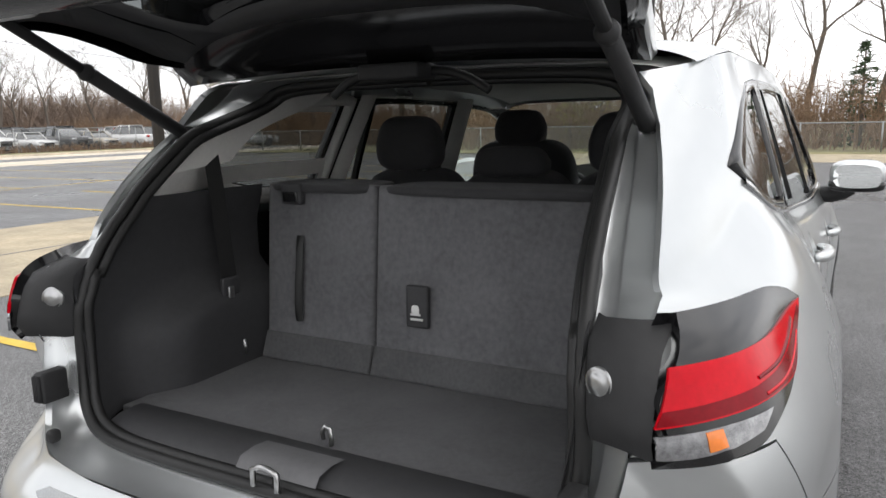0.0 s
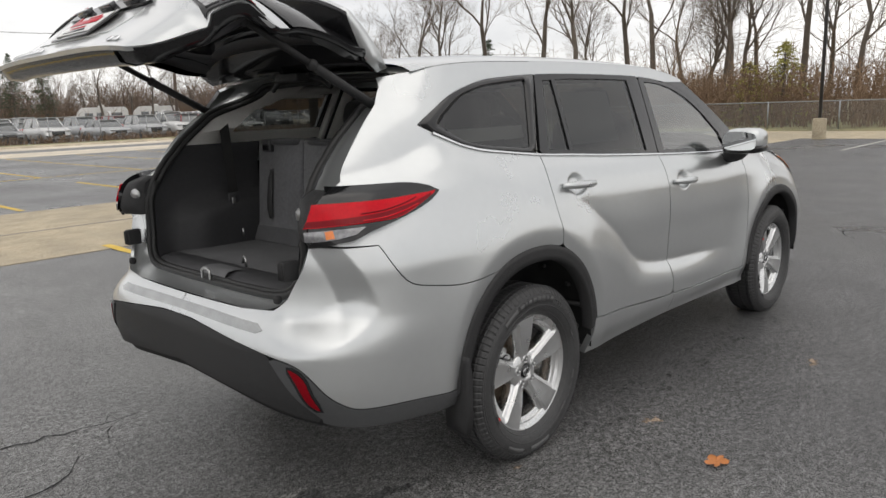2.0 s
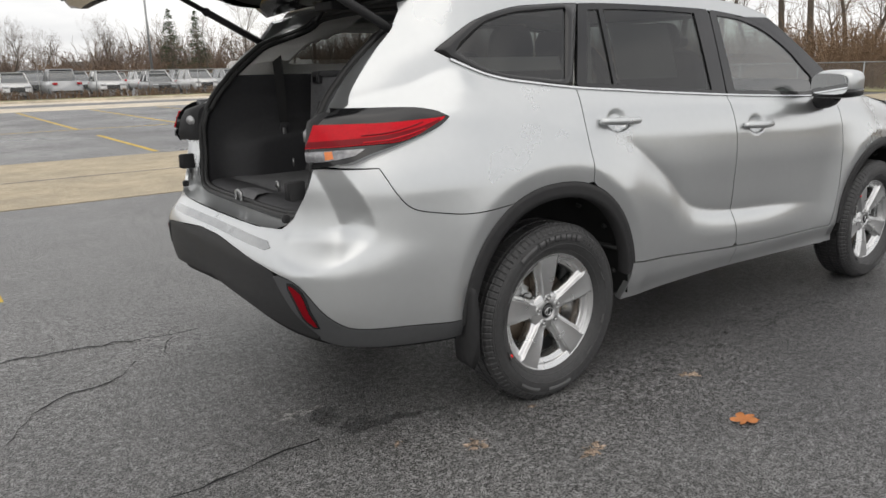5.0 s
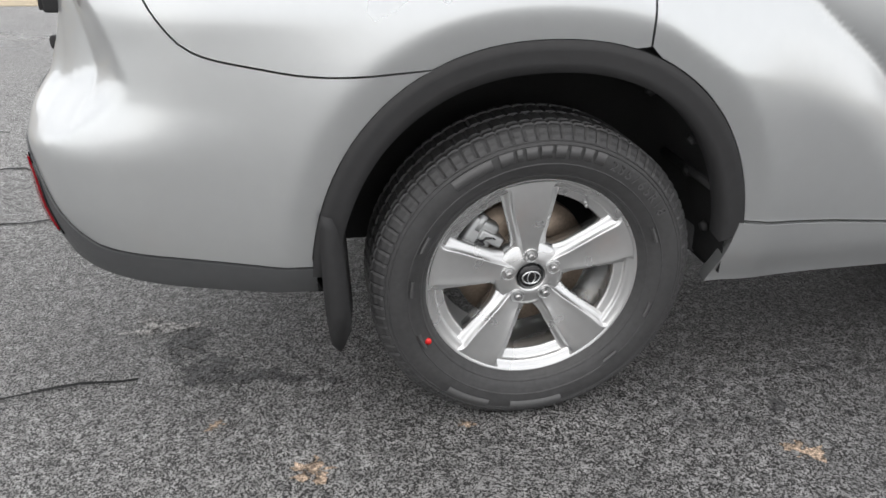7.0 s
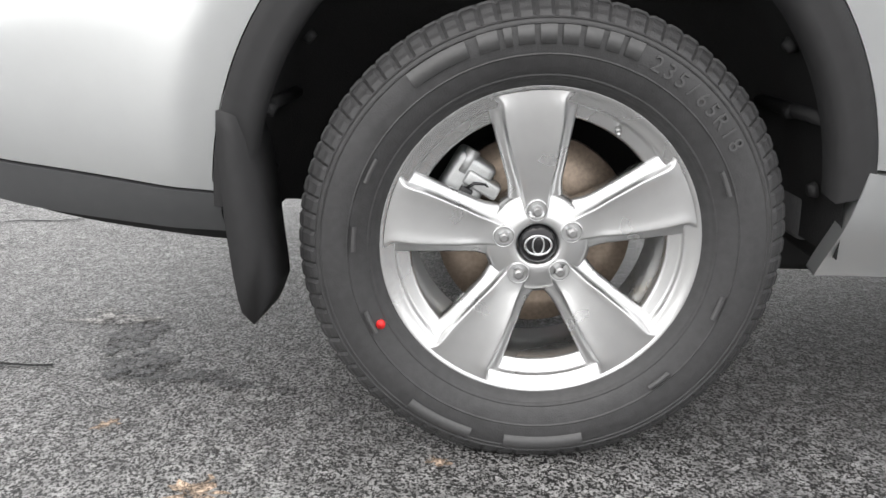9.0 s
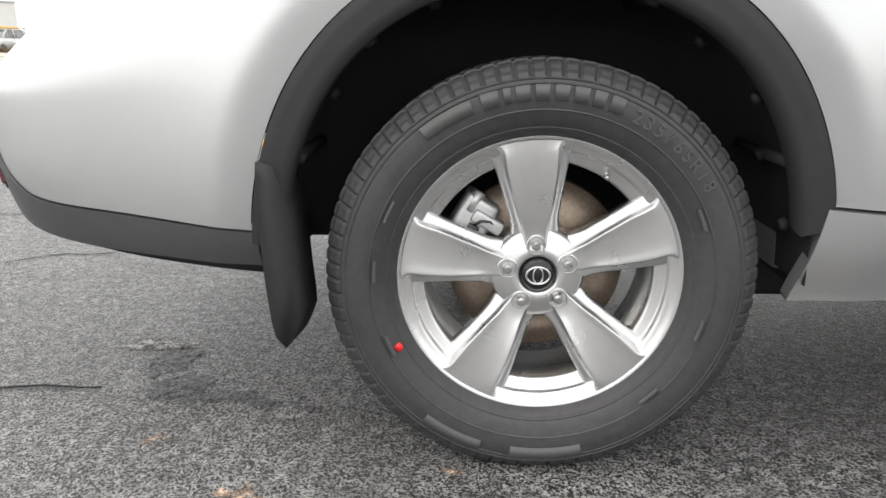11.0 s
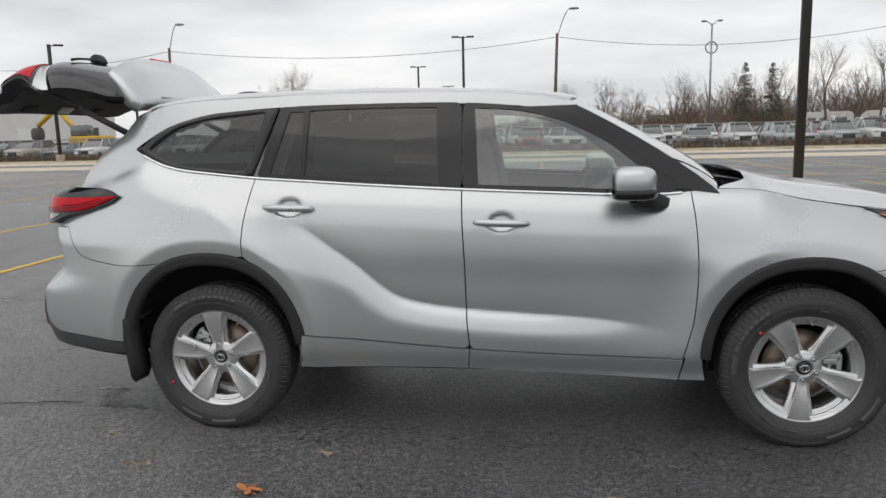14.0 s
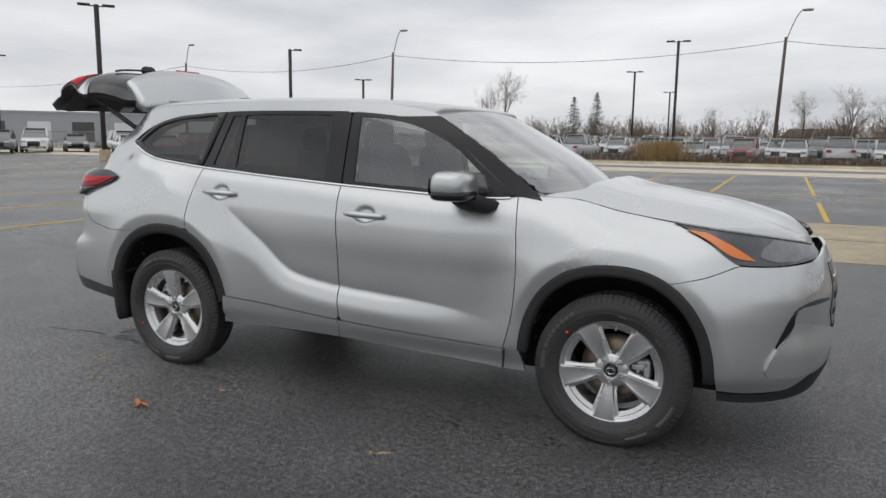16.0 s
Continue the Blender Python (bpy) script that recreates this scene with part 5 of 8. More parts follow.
for dy, dz, hw, hh, mt in ((0.0, 0.012, 0.115, 0.016, RED_PRINT), (0.03, 0.04, 0.05, 0.006, RED_PRINT), (-0.105, 0.03, 0.014, 0.022, RED_PRINT), (0.0, -0.025, 0.06, 0.005, RED_PRINT), (0.0, -0.045, 0.09, 0.004, GLOSS_BLACK)):
    bm = bmesh.new()
    c = q + Vector((-0.009, -dy, dz))
    box(bm, c - Vector((0.0015, hw, hh)), c + Vector((0.0, hw, hh)))
    gate_part("print_bar", bm, mt, frame_ob)
bm = bmesh.new()
c = on_gate(0, 1.215, 0.008)
tube(bm, [c + Vector((0, 0.055 * math.cos(a), 0.036 * math.sin(a))) for a in np.linspace(0, 2 * math.pi, 30, endpoint=False)], 0.005, 6, True)
tube(bm, [c + Vector((0, 0.02 * math.cos(a), 0.034 * math.sin(a))) for a in np.linspace(0, 2 * math.pi, 24, endpoint=False)], 0.004, 6, True)
gate_part("gate_emblem", bm, CHROME, gate, "chrome oval emblem")
for y0, n_, w_ in ((0.40, 9, 0.026), (-0.44, 2, 0.028)):
    for k in range(n_):
        bm = bmesh.new()
        c = on_gate(y0 - k * (w_ + 0.008) if y0 > 0 else y0 - k * (w_ + 0.008), 0.885, 0.004)
        box(bm, c - Vector((0.003, w_ / 2, 0.011)), c + Vector((0.003, w_ / 2, 0.011)), 0.002, 1)
        gate_part("badge_bar", bm, CHROME, gate)
# spoiler with the high brake lamp, wiper
bm = bmesh.new()
rows = []
for y in np.linspace(-0.60, 0.60, 33):
    k = abs(y) / 0.60
    back = 0.36 - 0.10 * k**3
    drop = 0.045 * k**2.5
    prof = [(-0.425, 1.672), (-0.50, 1.676), (-0.425 - back * 0.7, 1.664), (-0.425 - back, 1.645), (-0.425 - back - 0.002, 1.630), (-0.425 - back + 0.02, 1.62), (-0.425 - back * 0.55, 1.605), (-0.50, 1.60), (-0.44, 1.62)]
    rows.append([Vector((x, y, z - drop)) for x, z in prof])
loft(bm, rows, True)
bm.faces.new([bm.verts[k] for k in range(9)] if bm.verts.ensure_lookup_table() is None else [])
bm.faces.new([bm.verts[len(bm.verts) - 9 + k] for k in range(9)])
bmesh.ops.recalc_face_normals(bm, faces=bm.faces)
sp = gate_part("spoiler", bm, SILVER, gate, "silver roof spoiler on the tailgate")
for f in sp.data.polygons:
    if f.normal.dot(OPEN.to_3x3() @ Vector((-0.2, 0, -1))) > 0.55:
        f.material_index = 1
sp.data.materials.append(GLOSS_BLACK)
bm = bmesh.new()
box(bm, (-0.80, -0.12, 1.617), (-0.775, 0.12, 1.643), 0.005)
gate_part("brake_lamp", bm, RED, sp, "high red brake lamp")
bm = bmesh.new()
blob(bm, tuple(on_gate(0, 1.31, 0.03)), (0.035, 0.06, 0.03))
tube(bm, [on_gate(-0.02 - 0.36 * t, 1.325 + 0.03 * t, 0.03 - 0.01 * t) for t in np.linspace(0, 1, 8)], 0.008, 6)
gate_part("rear_wiper", bm, TRIM, gate, "black rear wiper")
# struts and hinges
for sgn in (-1, 1):
    lo = Vector((-0.55, sgn * 0.605, 1.515))
    hi = OPEN @ Vector((-0.885, sgn * 0.60, 1.21))
    mid = lo.lerp(hi, 0.52)
    bm = bmesh.new()
    rod(bm, lo, mid, 0.017, n=14)
    rod(bm, mid, hi, 0.0125, n=14)
    blob(bm, lo, (0.018, 0.018, 0.022), 1, 1, 8, 10)
    blob(bm, hi, (0.018, 0.018, 0.022), 1, 1, 8, 10)
    blob(bm, mid, (0.021, 0.021, 0.021), 1, 1, 8, 10)
    part("gate_strut", bm, TRIM, car, "black gate strut")
    bm = bmesh.new()
    box(bm, lo - Vector((0.015, 0.014, 0.05)), lo + Vector((0.02, 0.014, 0.02)), 0.006)
    part("strut_bracket", bm, TRIM, car)
    bm = bmesh.new()
    y = sgn * 0.33
    box(bm, (-0.47, y - 0.05, 1.672), (-0.40, y + 0.05, 1.680), 0.003)
    up = OPEN @ Vector((-0.50, y, 1.64))
    box(bm, (up.x - 0.05, y - 0.06, up.z - 0.008), (up.x + 0.035, y + 0.06, up.z + 0.004), 0.003)
    rod(bm, (-0.43, y - 0.045, 1.684), (-0.43, y + 0.045, 1.684), 0.012, n=12)
    for d in (-0.04, 0.04):
        rod(bm, (up.x - 0.02, y + d, up.z - 0.018), (up.x - 0.02, y + d, up.z), 0.012, n=6)
    part("gate_hinge", bm, STEEL, car, "bare steel gate hinge")
bm = bmesh.new()
box(bm, (-0.53, -0.10, 1.63), (-0.44, 0.06, 1.665), 0.008)
part("gate_lock_motor", bm, TRIM, car)
for y0, y1 in ((-0.10, -0.24), (0.06, 0.18)):
    bm = bmesh.new()
    pts = [Vector((-0.46, y0 + (y1 - y0) * t, 1.65 - 0.05 * t + 0.012 * math.sin(t * math.pi))) for t in np.linspace(0, 1, 40)]
    tube(bm, pts, [0.009 + 0.0022 * (k % 2) for k in range(40)], 8)
    part("cable_sleeve", bm, SEAL, car, "ribbed black cable sleeve")

# ---- door handles, mirrors ----
for flip in (False, True):
    for x0, x1, z in ((0.285, 0.535, 1.145), (1.33, 1.585, 1.066)):
        n = 16
        bm = bmesh.new()
        pts, rr = [], []
        for t in np.linspace(0, 1, n):
            x = x0 + (x1 - x0) * t
            zz = z - 0.008 * t
            pts.append((x, -(float(half_width(np.asarray(x0 - 0.02), np.asarray(zz))) + 0.004 + 0.028 * math.sin(math.pi * t) ** 0.5), zz))
            rr.append(0.0115 + 0.0065 * math.sin(math.pi * t) ** 0.5)
        tube(bm, pts, rr, 12)
        hd = part("door_handle", mirrored(bm) if flip else bm, SILVER, car, "silver pull handle")
    bm = bmesh.new()
    blob(bm, (2.05, -1.005, 1.252), (0.105, 0.118, 0.072), 0.62, 0.62, 20, 28)
    for v in bm.verts:
        if v.co.x < 2.0:
            v.co.x = 2.0 - (2.0 - v.co.x) * 0.75
        v.co.x -= 0.10 * (abs(v.co.y) - 0.9) * 0.6
        v.co.z += 0.02 * (abs(v.co.y) - 1.0)
        v.co.x = max(v.co.x, 1.955)
    mi = part("door_mirror", mirrored(bm) if flip else bm, SILVER, car, "silver door mirror on a black foot")
    bm = bmesh.new()
    blob(bm, (2.052, -1.003, 1.205), (0.109, 0.121, 0.034), 0.6, 0.62, 14, 28)
    for v in bm.verts:
        if v.co.x < 2.0:
            v.co.x = 2.0 - (2.0 - v.co.x) * 0.75
        v.co.x -= 0.10 * (abs(v.co.y) - 0.9) * 0.6
        v.co.z += 0.02 * (abs(v.co.y) - 1.0)
        v.co.x = max(v.co.x, 1.953)
    part("mirror_base", mirrored(bm) if flip else bm, GLOSS_BLACK, mi, "gloss black mirror base")
    bm = bmesh.new()
    loft(bm, [[Vector((cx + a * rx, -y, cz + b * rz)) for a, b in ((-1, -0.5), (-0.6, -1), (0.6, -1), (1, -0.5), (1, 0.5), (0.6, 1), (-0.6, 1), (-1, 0.5))] for y, cx, cz, rx, rz in ((0.85, 2.16, 1.145, 0.075, 0.035), (0.90, 2.14, 1.15, 0.07, 0.04), (0.96, 2.10, 1.175, 0.06, 0.045), (1.0, 2.07, 1.20, 0.05, 0.04))], True)
    part("mirror_foot", mirrored(bm) if flip else bm, TRIM, mi, "black mirror foot")
    bm = bmesh.new()
    bm.faces.new([bm.verts.new((1.949, y, z)) for y, z in spline([(-1.10, 1.25), (-1.09, 1.29), (-1.0, 1.305), (-0.92, 1.295), (-0.905, 1.25), (-0.92, 1.205), (-1.0, 1.195), (-1.09, 1.205)], 0.02, True)])
    part("mirror_pane", mirrored(bm) if flip else bm, MIRROR, mi, "mirror glass")
    tri = loop([(2.17, 1.212), (2.29, 1.206), (2.13, 1.275)])
    bm = skin(tri, side_map, lift=0.004, step=0.05)
    part("mirror_corner", mirrored(bm) if flip else bm, GLOSS_BLACK, car)

# ---- nose details ----
amber = loop(on_side(spline([(3.15, 1.075), (3.25, 1.03), (3.36, 0.965), (3.46, 0.945)])), on_side(spline([(3.42, 0.975), (3.34, 1.02), (3.24, 1.065)])))
both("amber_marker", lambda: skin(amber, side_map, lift=0.010, depth=0.004, step=0.02), AMBER, car, "amber side marker in the headlamp")
chrome_top = on_side([(3.10, 1.108), (3.25, 1.087), (3.40, 1.066), (3.55, 1.04), (3.68, 1.005)])
both("headlamp_strip", lambda: band(chrome_top, [(a, b - 0.008) for a, b in chrome_top], side_map, n=30, lift=0.011, depth=0.004, closed=False, mid=1), CLEAR, car)
# the scoop is silver paint; its shade is painted in with the darker strip colour
recess = loop(spline([(3.655, 0.72), (3.69, 0.742), (3.76, 0.76), (3.86, 0.765), (3.98, 0.755)]), [(4.06, 0.70), (4.08, 0.62)], spline([(4.03, 0.607), (3.90, 0.635), (3.78, 0.665), (3.69, 0.672)]))
both("bumper_recess", lambda: skin(recess, lambda s, z: side_map(s, z) + np.stack([-0.03 * smooth(0.76, 0.66, z) * smooth(3.66, 3.74, s), 0.0 * s, 0.0 * s], -1), lift=0.003, depth=0.012, step=0.02), STRIP, car, "silver scoop in the bumper, its shade painted in as dark silver")
vent = loop(spline([(3.668, 0.718), (3.645, 0.70), (3.60, 0.625), (3.572, 0.565)]), spline([(3.578, 0.555), (3.61, 0.59), (3.65, 0.63), (3.672, 0.665)]))
both("bumper_vent", lambda: skin(vent, side_map, lift=0.004, depth=0.004, step=0.02), GLOSS_BLACK, car, "black air inlet in the bumper")
horn = loop(spline([(3.675, 0.662), (3.78, 0.653), (3.92, 0.625), (4.07, 0.592)]), spline([(4.075, 0.55), (3.97, 0.515), (3.87, 0.475), (3.77, 0.435), (3.69, 0.418), (3.60, 0.418), (3.545, 0.428)]), spline([(3.532, 0.455), (3.548, 0.50), (3.58, 0.55), (3.625, 0.605)]))
both("bumper_blade", lambda: skin(horn, lambda s, z: side_map(s, z) + np.stack([0.022 * smooth(0.66, 0.50, z) * smooth(3.54, 3.70, s), -0.012 * smooth(0.66, 0.52, z) + 0.0 * s, 0.0 * s], -1), lift=0.004, depth=0.02, step=0.015), SILVER, car, "bright silver bumper blade")
lip = loop(on_side(spline([(3.335, 0.338), (3.45, 0.33), (3.58, 0.332), (3.66, 0.355), (3.72, 0.40)])), [(XF + LF, 0.44), (XF + LF, 0.28)], on_side(spline([(3.70, 0.285), (3.6, 0.285), (3.45, 0.288), (3.34, 0.295)])))
both("front_lip", lambda: skin(lip, side_map, lift=0.003, depth=0.02), TRIM, car, "black plastic front lip")
grille = loop([(XF + LF * 0.74, 0.905), (XF + LF, 0.905), (XF + LF, 0.50), (XF + LF * 0.78, 0.52), (XF + LF * 0.70, 0.68)])
both("grille", lambda: skin(grille, side_map, lift=0.004, depth=0.01), GLOSS_BLACK, car, "black grille")
for z in (0.60, 0.68, 0.76, 0.84):
    run = [(s, z) for s in np.linspace(XF + LF * 0.75, XF + LF, 14)]
    both("grille_slat", lambda: band(run, [(a, b - 0.03) for a, b in run], side_map, n=20, lift=0.006, depth=0.014, closed=False, mid=1), CHROME if z == 0.84 else TRIM, car)
for y in (-0.35, 0.25):
    bm = bmesh.new()
    pts = [Vector(screen_map(np.asarray((y + 0.42 * t) / 0.78), np.asarray(1.14 + 0.02 * t))) + Vector((0.02, 0, 0.012)) for t in np.linspace(-1, 1, 12)]
    tube(bm, pts, 0.008, 6)
    part("front_wiper", bm, TRIM, car, "black windscreen wiper")
bm = bmesh.new()
blob(bm, (-0.12, 0.0, 1.735), (0.08, 0.025, 0.03), 0.7, 1)
part("roof_aerial", bm, GLOSS_BLACK, car, "black shark-fin aerial")

# ---- luggage space and cabin ----
def left_right(f):
    return (f(-1), f(1))


PAPER = material("pale_paper", (0.22, 0.23, 0.22), 0.7, noise_scale=9, noise_amount=0.08)
LATCH = material("mid_grey_plastic", (0.14, 0.14, 0.145), 0.5, noise_scale=5, noise_amount=0.12, bump=0.2, bump_scale=700)
bm = bmesh.new()
box(bm, (-0.84, -0.57, 0.845), (-0.36, 0.57, 0.872), 0.004)
part("cargo_floor", bm, CARPET, car, "dark carpeted load floor")
SILL_X = [(y, float(tail_x(np.asarray(abs(y)), np.asarray(0.845))) + 0.10) for y in np.linspace(-0.525, 0.525, 26)]
bm = bmesh.new()
loft(bm, [[Vector((x, y, z)) for x, z in ((x0, 0.836), (x0 + 0.012, 0.856), (x0 + 0.03, 0.868), (x0 + 0.055, 0.876), (-0.82, 0.878), (-0.81, 0.868))] for y, x0 in SILL_X])
part("sill_plate", bm, PLASTIC, car, "dark plastic load sill")
mid = SILL_X[13][1]
bm = bmesh.new()
loft(bm, [[Vector((mid + 0.005, y, 0.862)), Vector((mid + 0.02, y, 0.880)), Vector((mid + 0.06, y, 0.884)), Vector((mid + 0.10, y, 0.879))] for y in np.linspace(-0.10, 0.10, 8)])
part("latch_cover", bm, LATCH, car, "grey plastic latch cover")
bm = bmesh.new()
tube(bm, [(mid - 0.02, -0.03, 0.85), (mid - 0.02, -0.03, 0.885), (mid - 0.02, -0.01, 0.893), (mid - 0.02, 0.01, 0.893), (mid - 0.02, 0.03, 0.885), (mid - 0.02, 0.03, 0.85)], 0.006, 8)
part("latch_striker", bm, STEEL, car, "steel latch striker")
for at, turn in (((-0.80, -0.02, 0.872), 10), ((-0.47, 0.53, 0.90), 0)):
    bm = bmesh.new()
    tube(bm, [Vector((at[0], at[1] + dy, at[2] + dz)) for dy, dz in ((-0.008, 0), (-0.012, 0.02), (-0.008, 0.038), (0.004, 0.042), (0.012, 0.03), (0.01, 0.012))], 0.005, 8)
    part("tie_down_hook", bm, STEEL, car, "small metal tie-down hook")


def side_trim(sgn):
    """Dark moulded side panel with a wheel-house bulge, and the pale pillar panel over it."""
    bm = bmesh.new()
    xs, zs = np.linspace(-0.96, -0.30, 24), np.linspace(0.86, 1.365, 20)

    def f(x, z):
        w = 0.605 - 0.03 * smooth(1.25, 1.365, z)
        open_w = float(np.interp(z, [0.86, 0.93, 1.05, 1.18, 1.28, 1.38], [0.53, 0.565, 0.585, 0.60, 0.598, 0.58]))
        w = w * float(smooth(-0.97, -0.80, x)) + open_w * (1 - float(smooth(-0.97, -0.80, x)))
        bulge = 0.085 * float(smooth(1.16, 1.06, z + 0.22 * max(0.0, -0.55 - x))) * float(smooth(-0.90, -0.66, x))
        lean = float(tail_x(np.asarray(0.58), np.asarray(z))) + 0.095
        xx = lean + (x + 0.96) / 0.66 * (-0.30 - lean)
        return Vector((xx, sgn * (w - bulge), z))

    grid_surface(bm, f, xs, zs)
    part("cargo_side_trim", bm, PLASTIC, car, "dark moulded plastic luggage side panel")
    bm = bmesh.new()
    us, vs = np.linspace(0, 1, 20), np.linspace(0, 1, 14)

    def g(u, v):
        z = 1.36 + 0.235 * v
        lim = float(np.interp(z, [b for a, b in seal_half if b > 1.3], [a for a, b in seal_half if b > 1.3]))
        lean = opening_place(lim, z, 0.118).x
        x = lean + u * (0.2 - lean)
        w = float(half_width(np.asarray(max(x, -0.45)), np.asarray(z))) - 0.045
        return Vector((x, sgn * (lim + (w - lim) * float(smooth(0.0, 0.55, u))), z))

    ring = bmesh.new()
    grid_surface(ring, g, us, vs)
    cut = in_q
    kill = []
    for fc in ring.faces:
        c = fc.calc_center_median()
        inside = -0.40 < c.x < 0.20 and float(np.interp(c.x, [q[0] for q in cut[:4]], [q[1] for q in cut[:4]])) < c.z and c.x > -0.40 and c.z < 1.585 - 0.35 * max(0.0, -0.05 - c.x) and c.z > 1.335 + 0.28 * max(0.0, -0.12 - c.x)
        if inside:
            kill.append(fc)
    bmesh.ops.delete(ring, geom=kill, context="FACES")
    bm.free()
    part("pillar_trim", ring, HEADLINER, car, "light grey pillar panel")
    win_in = loop(spline([(-0.415, 1.435), (-0.27, 1.372), (-0.13, 1.34), (0.0, 1.326), (0.20, 1.305)]), spline([(0.29, 1.615), (0.1, 1.605), (-0.07, 1.588), (-0.25, 1.538), (-0.37, 1.477)]))
    b2 = band(list(map(tuple, inset(win_in, -0.035))), win_in, side_map, n=90, lift=-0.042, depth=-0.03)
    part("window_reveal", mirrored(b2) if sgn > 0 else b2, HEADLINER, car)
    # seat belt
    bm = bmesh.new()
    y = sgn * 0.555
    pts = [(-0.50, sgn * 0.575, 1.50), (-0.50, sgn * 0.56, 1.40), (-0.50, sgn * 0.54, 1.20), (-0.495, sgn * 0.53, 1.05), (-0.49, sgn * 0.525, 0.88)]
    loft(bm, [[Vector(q) + Vector((-0.024, 0.004 * sgn, 0)), Vector(q) + Vector((0.024, -0.004 * sgn, 0))] for q in pts])
    belt = part("seat_belt", bm, SEAL, car, "black seat belt hanging beside the seat")
    bm = bmesh.new()
    box(bm, (-0.53, sgn * 0.525, 1.075), (-0.47, sgn * 0.54, 1.125), 0.005)
    part("belt_tongue", bm, PLASTIC, belt)
    bm = bmesh.new()
    box(bm, (-0.515, sgn * 0.52, 1.068), (-0.495, sgn * 0.53, 1.10), 0.003)
    part("tongue_blade", bm, STEEL, belt)
    bm = bmesh.new()
    tube(bm, [(-0.53 + 0.01, sgn * 0.58, 1.53), (-0.525, sgn * 0.575, 1.50), (-0.50, sgn * 0.57, 1.49), (-0.475, sgn * 0.575, 1.50), (-0.47, sgn * 0.58, 1.54)], 0.010, 8)
    part("belt_guide", bm, PLASTIC, belt)


left_right(side_trim)
top = [q for q in both_sides if q.z > 1.42]
cut_at = max(range(len(top)), key=lambda k: (top[k] - top[k - 1]).length)
top = top[cut_at:] + top[:cut_at]
bm = bmesh.new()
loft(bm, [[q + Vector((0.012, 0, 0)), Vector((q.x + 0.03, q.y * 0.985, q.z - 0.014)), Vector((q.x + 0.12, q.y * 0.99, q.z - 0.004)), Vector((q.x + 0.25, q.y * 1.0, q.z + 0.006))] for q in top])
part("roof_end_trim", bm, HEADLINER, car, "light grey trim under the roof's rear edge")


def rounded_slab(bm, corners, thick, bevel):
    """A padded panel: four corners of its front, thickness along its normal."""
    a, b, c, d = [Vector(q) for q in corners]
    n = (b - a).cross(d - a).normalized() * thick
    vs = [bm.verts.new(q) for q in (a, b, c, d)] + [bm.verts.new(q + n) for q in (a, b, c, d)]
    for f in ((3, 2, 1, 0), (4, 5, 6, 7), (0, 1, 5, 4), (1, 2, 6, 5), (2, 3, 7, 6), (3, 0, 4, 7)):
        bm.faces.new([vs[k] for k in f])
    es = list({e for v in vs for e in v.link_edges})
    bmesh.ops.bevel(bm, geom=es, offset=bevel, segments=4, profile=0.6, affect="EDGES")
    return bm


# third row seen from behind: two folding backs
for y0, y1, nm in ((0.145, 0.515, "narrow"), (-0.545, 0.140, "wide")):
    bm = bmesh.new()
    rounded_slab(bm, [(-0.385, y1, 0.93), (-0.385, y0, 0.93), (-0.345, y0, 1.375), (-0.345, y1, 1.375)], -0.11, 0.02)
    back = part("seat_back", bm, FELT, car, "dark felt-covered back of a folding rear seat")
    bm = bmesh.new()
    rounded_slab(bm, [(-0.415, y1, 0.875), (-0.415, y0, 0.875), (-0.385, y0, 0.95), (-0.385, y1, 0.95)], -0.03, 0.01)
    part("seat_skirt", bm, CARPET, back)
    bm = bmesh.new()
    blob(bm, (-0.28, (y0 + y1) / 2, 1.362), (0.085, (y1 - y0) / 2 - 0.01, 0.016), 0.5, 0.4)
    part("seat_shoulder", bm, FABRIC, back)
bm = bmesh.new()
box(bm, (-0.392, -0.032, 1.015), (-0.375, 0.032, 1.125), 0.006)
card = part("anchor_cover", bm, PLASTIC, car, "dark cover with a white child-seat symbol")
bm = bmesh.new()
blob(bm, (-0.392, 0.004, 1.062), (0.002, 0.012, 0.014), 0.8, 0.8, 8, 12)
box(bm, (-0.394, -0.018, 1.035), (-0.391, 0.018, 1.041))
box(bm, (-0.394, -0.012, 1.048), (-0.391, 0.018, 1.053))
part("symbol", bm, WHITE, card)
bm = bmesh.new()
loft(bm, [[Vector((x - 0.008, 0.385 - 0.012, z)), Vector((x - 0.008 - b, 0.385, z)), Vector((x - 0.008, 0.385 + 0.012, z))] for x, z, b in ((-0.36, 1.23, 0.002), (-0.368, 1.19, 0.012), (-0.375, 1.10, 0.02), (-0.38, 1.04, 0.02), (-0.385, 0.99, 0.004))])
part("pull_strap", bm, SEAL, car, "black fabric pull strap")
bm = bmesh.new()
box(bm, (-0.372, 0.375, 1.315), (-0.345, 0.445, 1.375), 0.008)
rl = part("release_lever", bm, PLASTIC, car, "dark release lever in the seat back")
bm = bmesh.new()
box(bm, (-0.376, 0.385, 1.323), (-0.37, 0.435, 1.352), 0.004)
part("lever_face", bm, GLOSS_BLACK, rl)


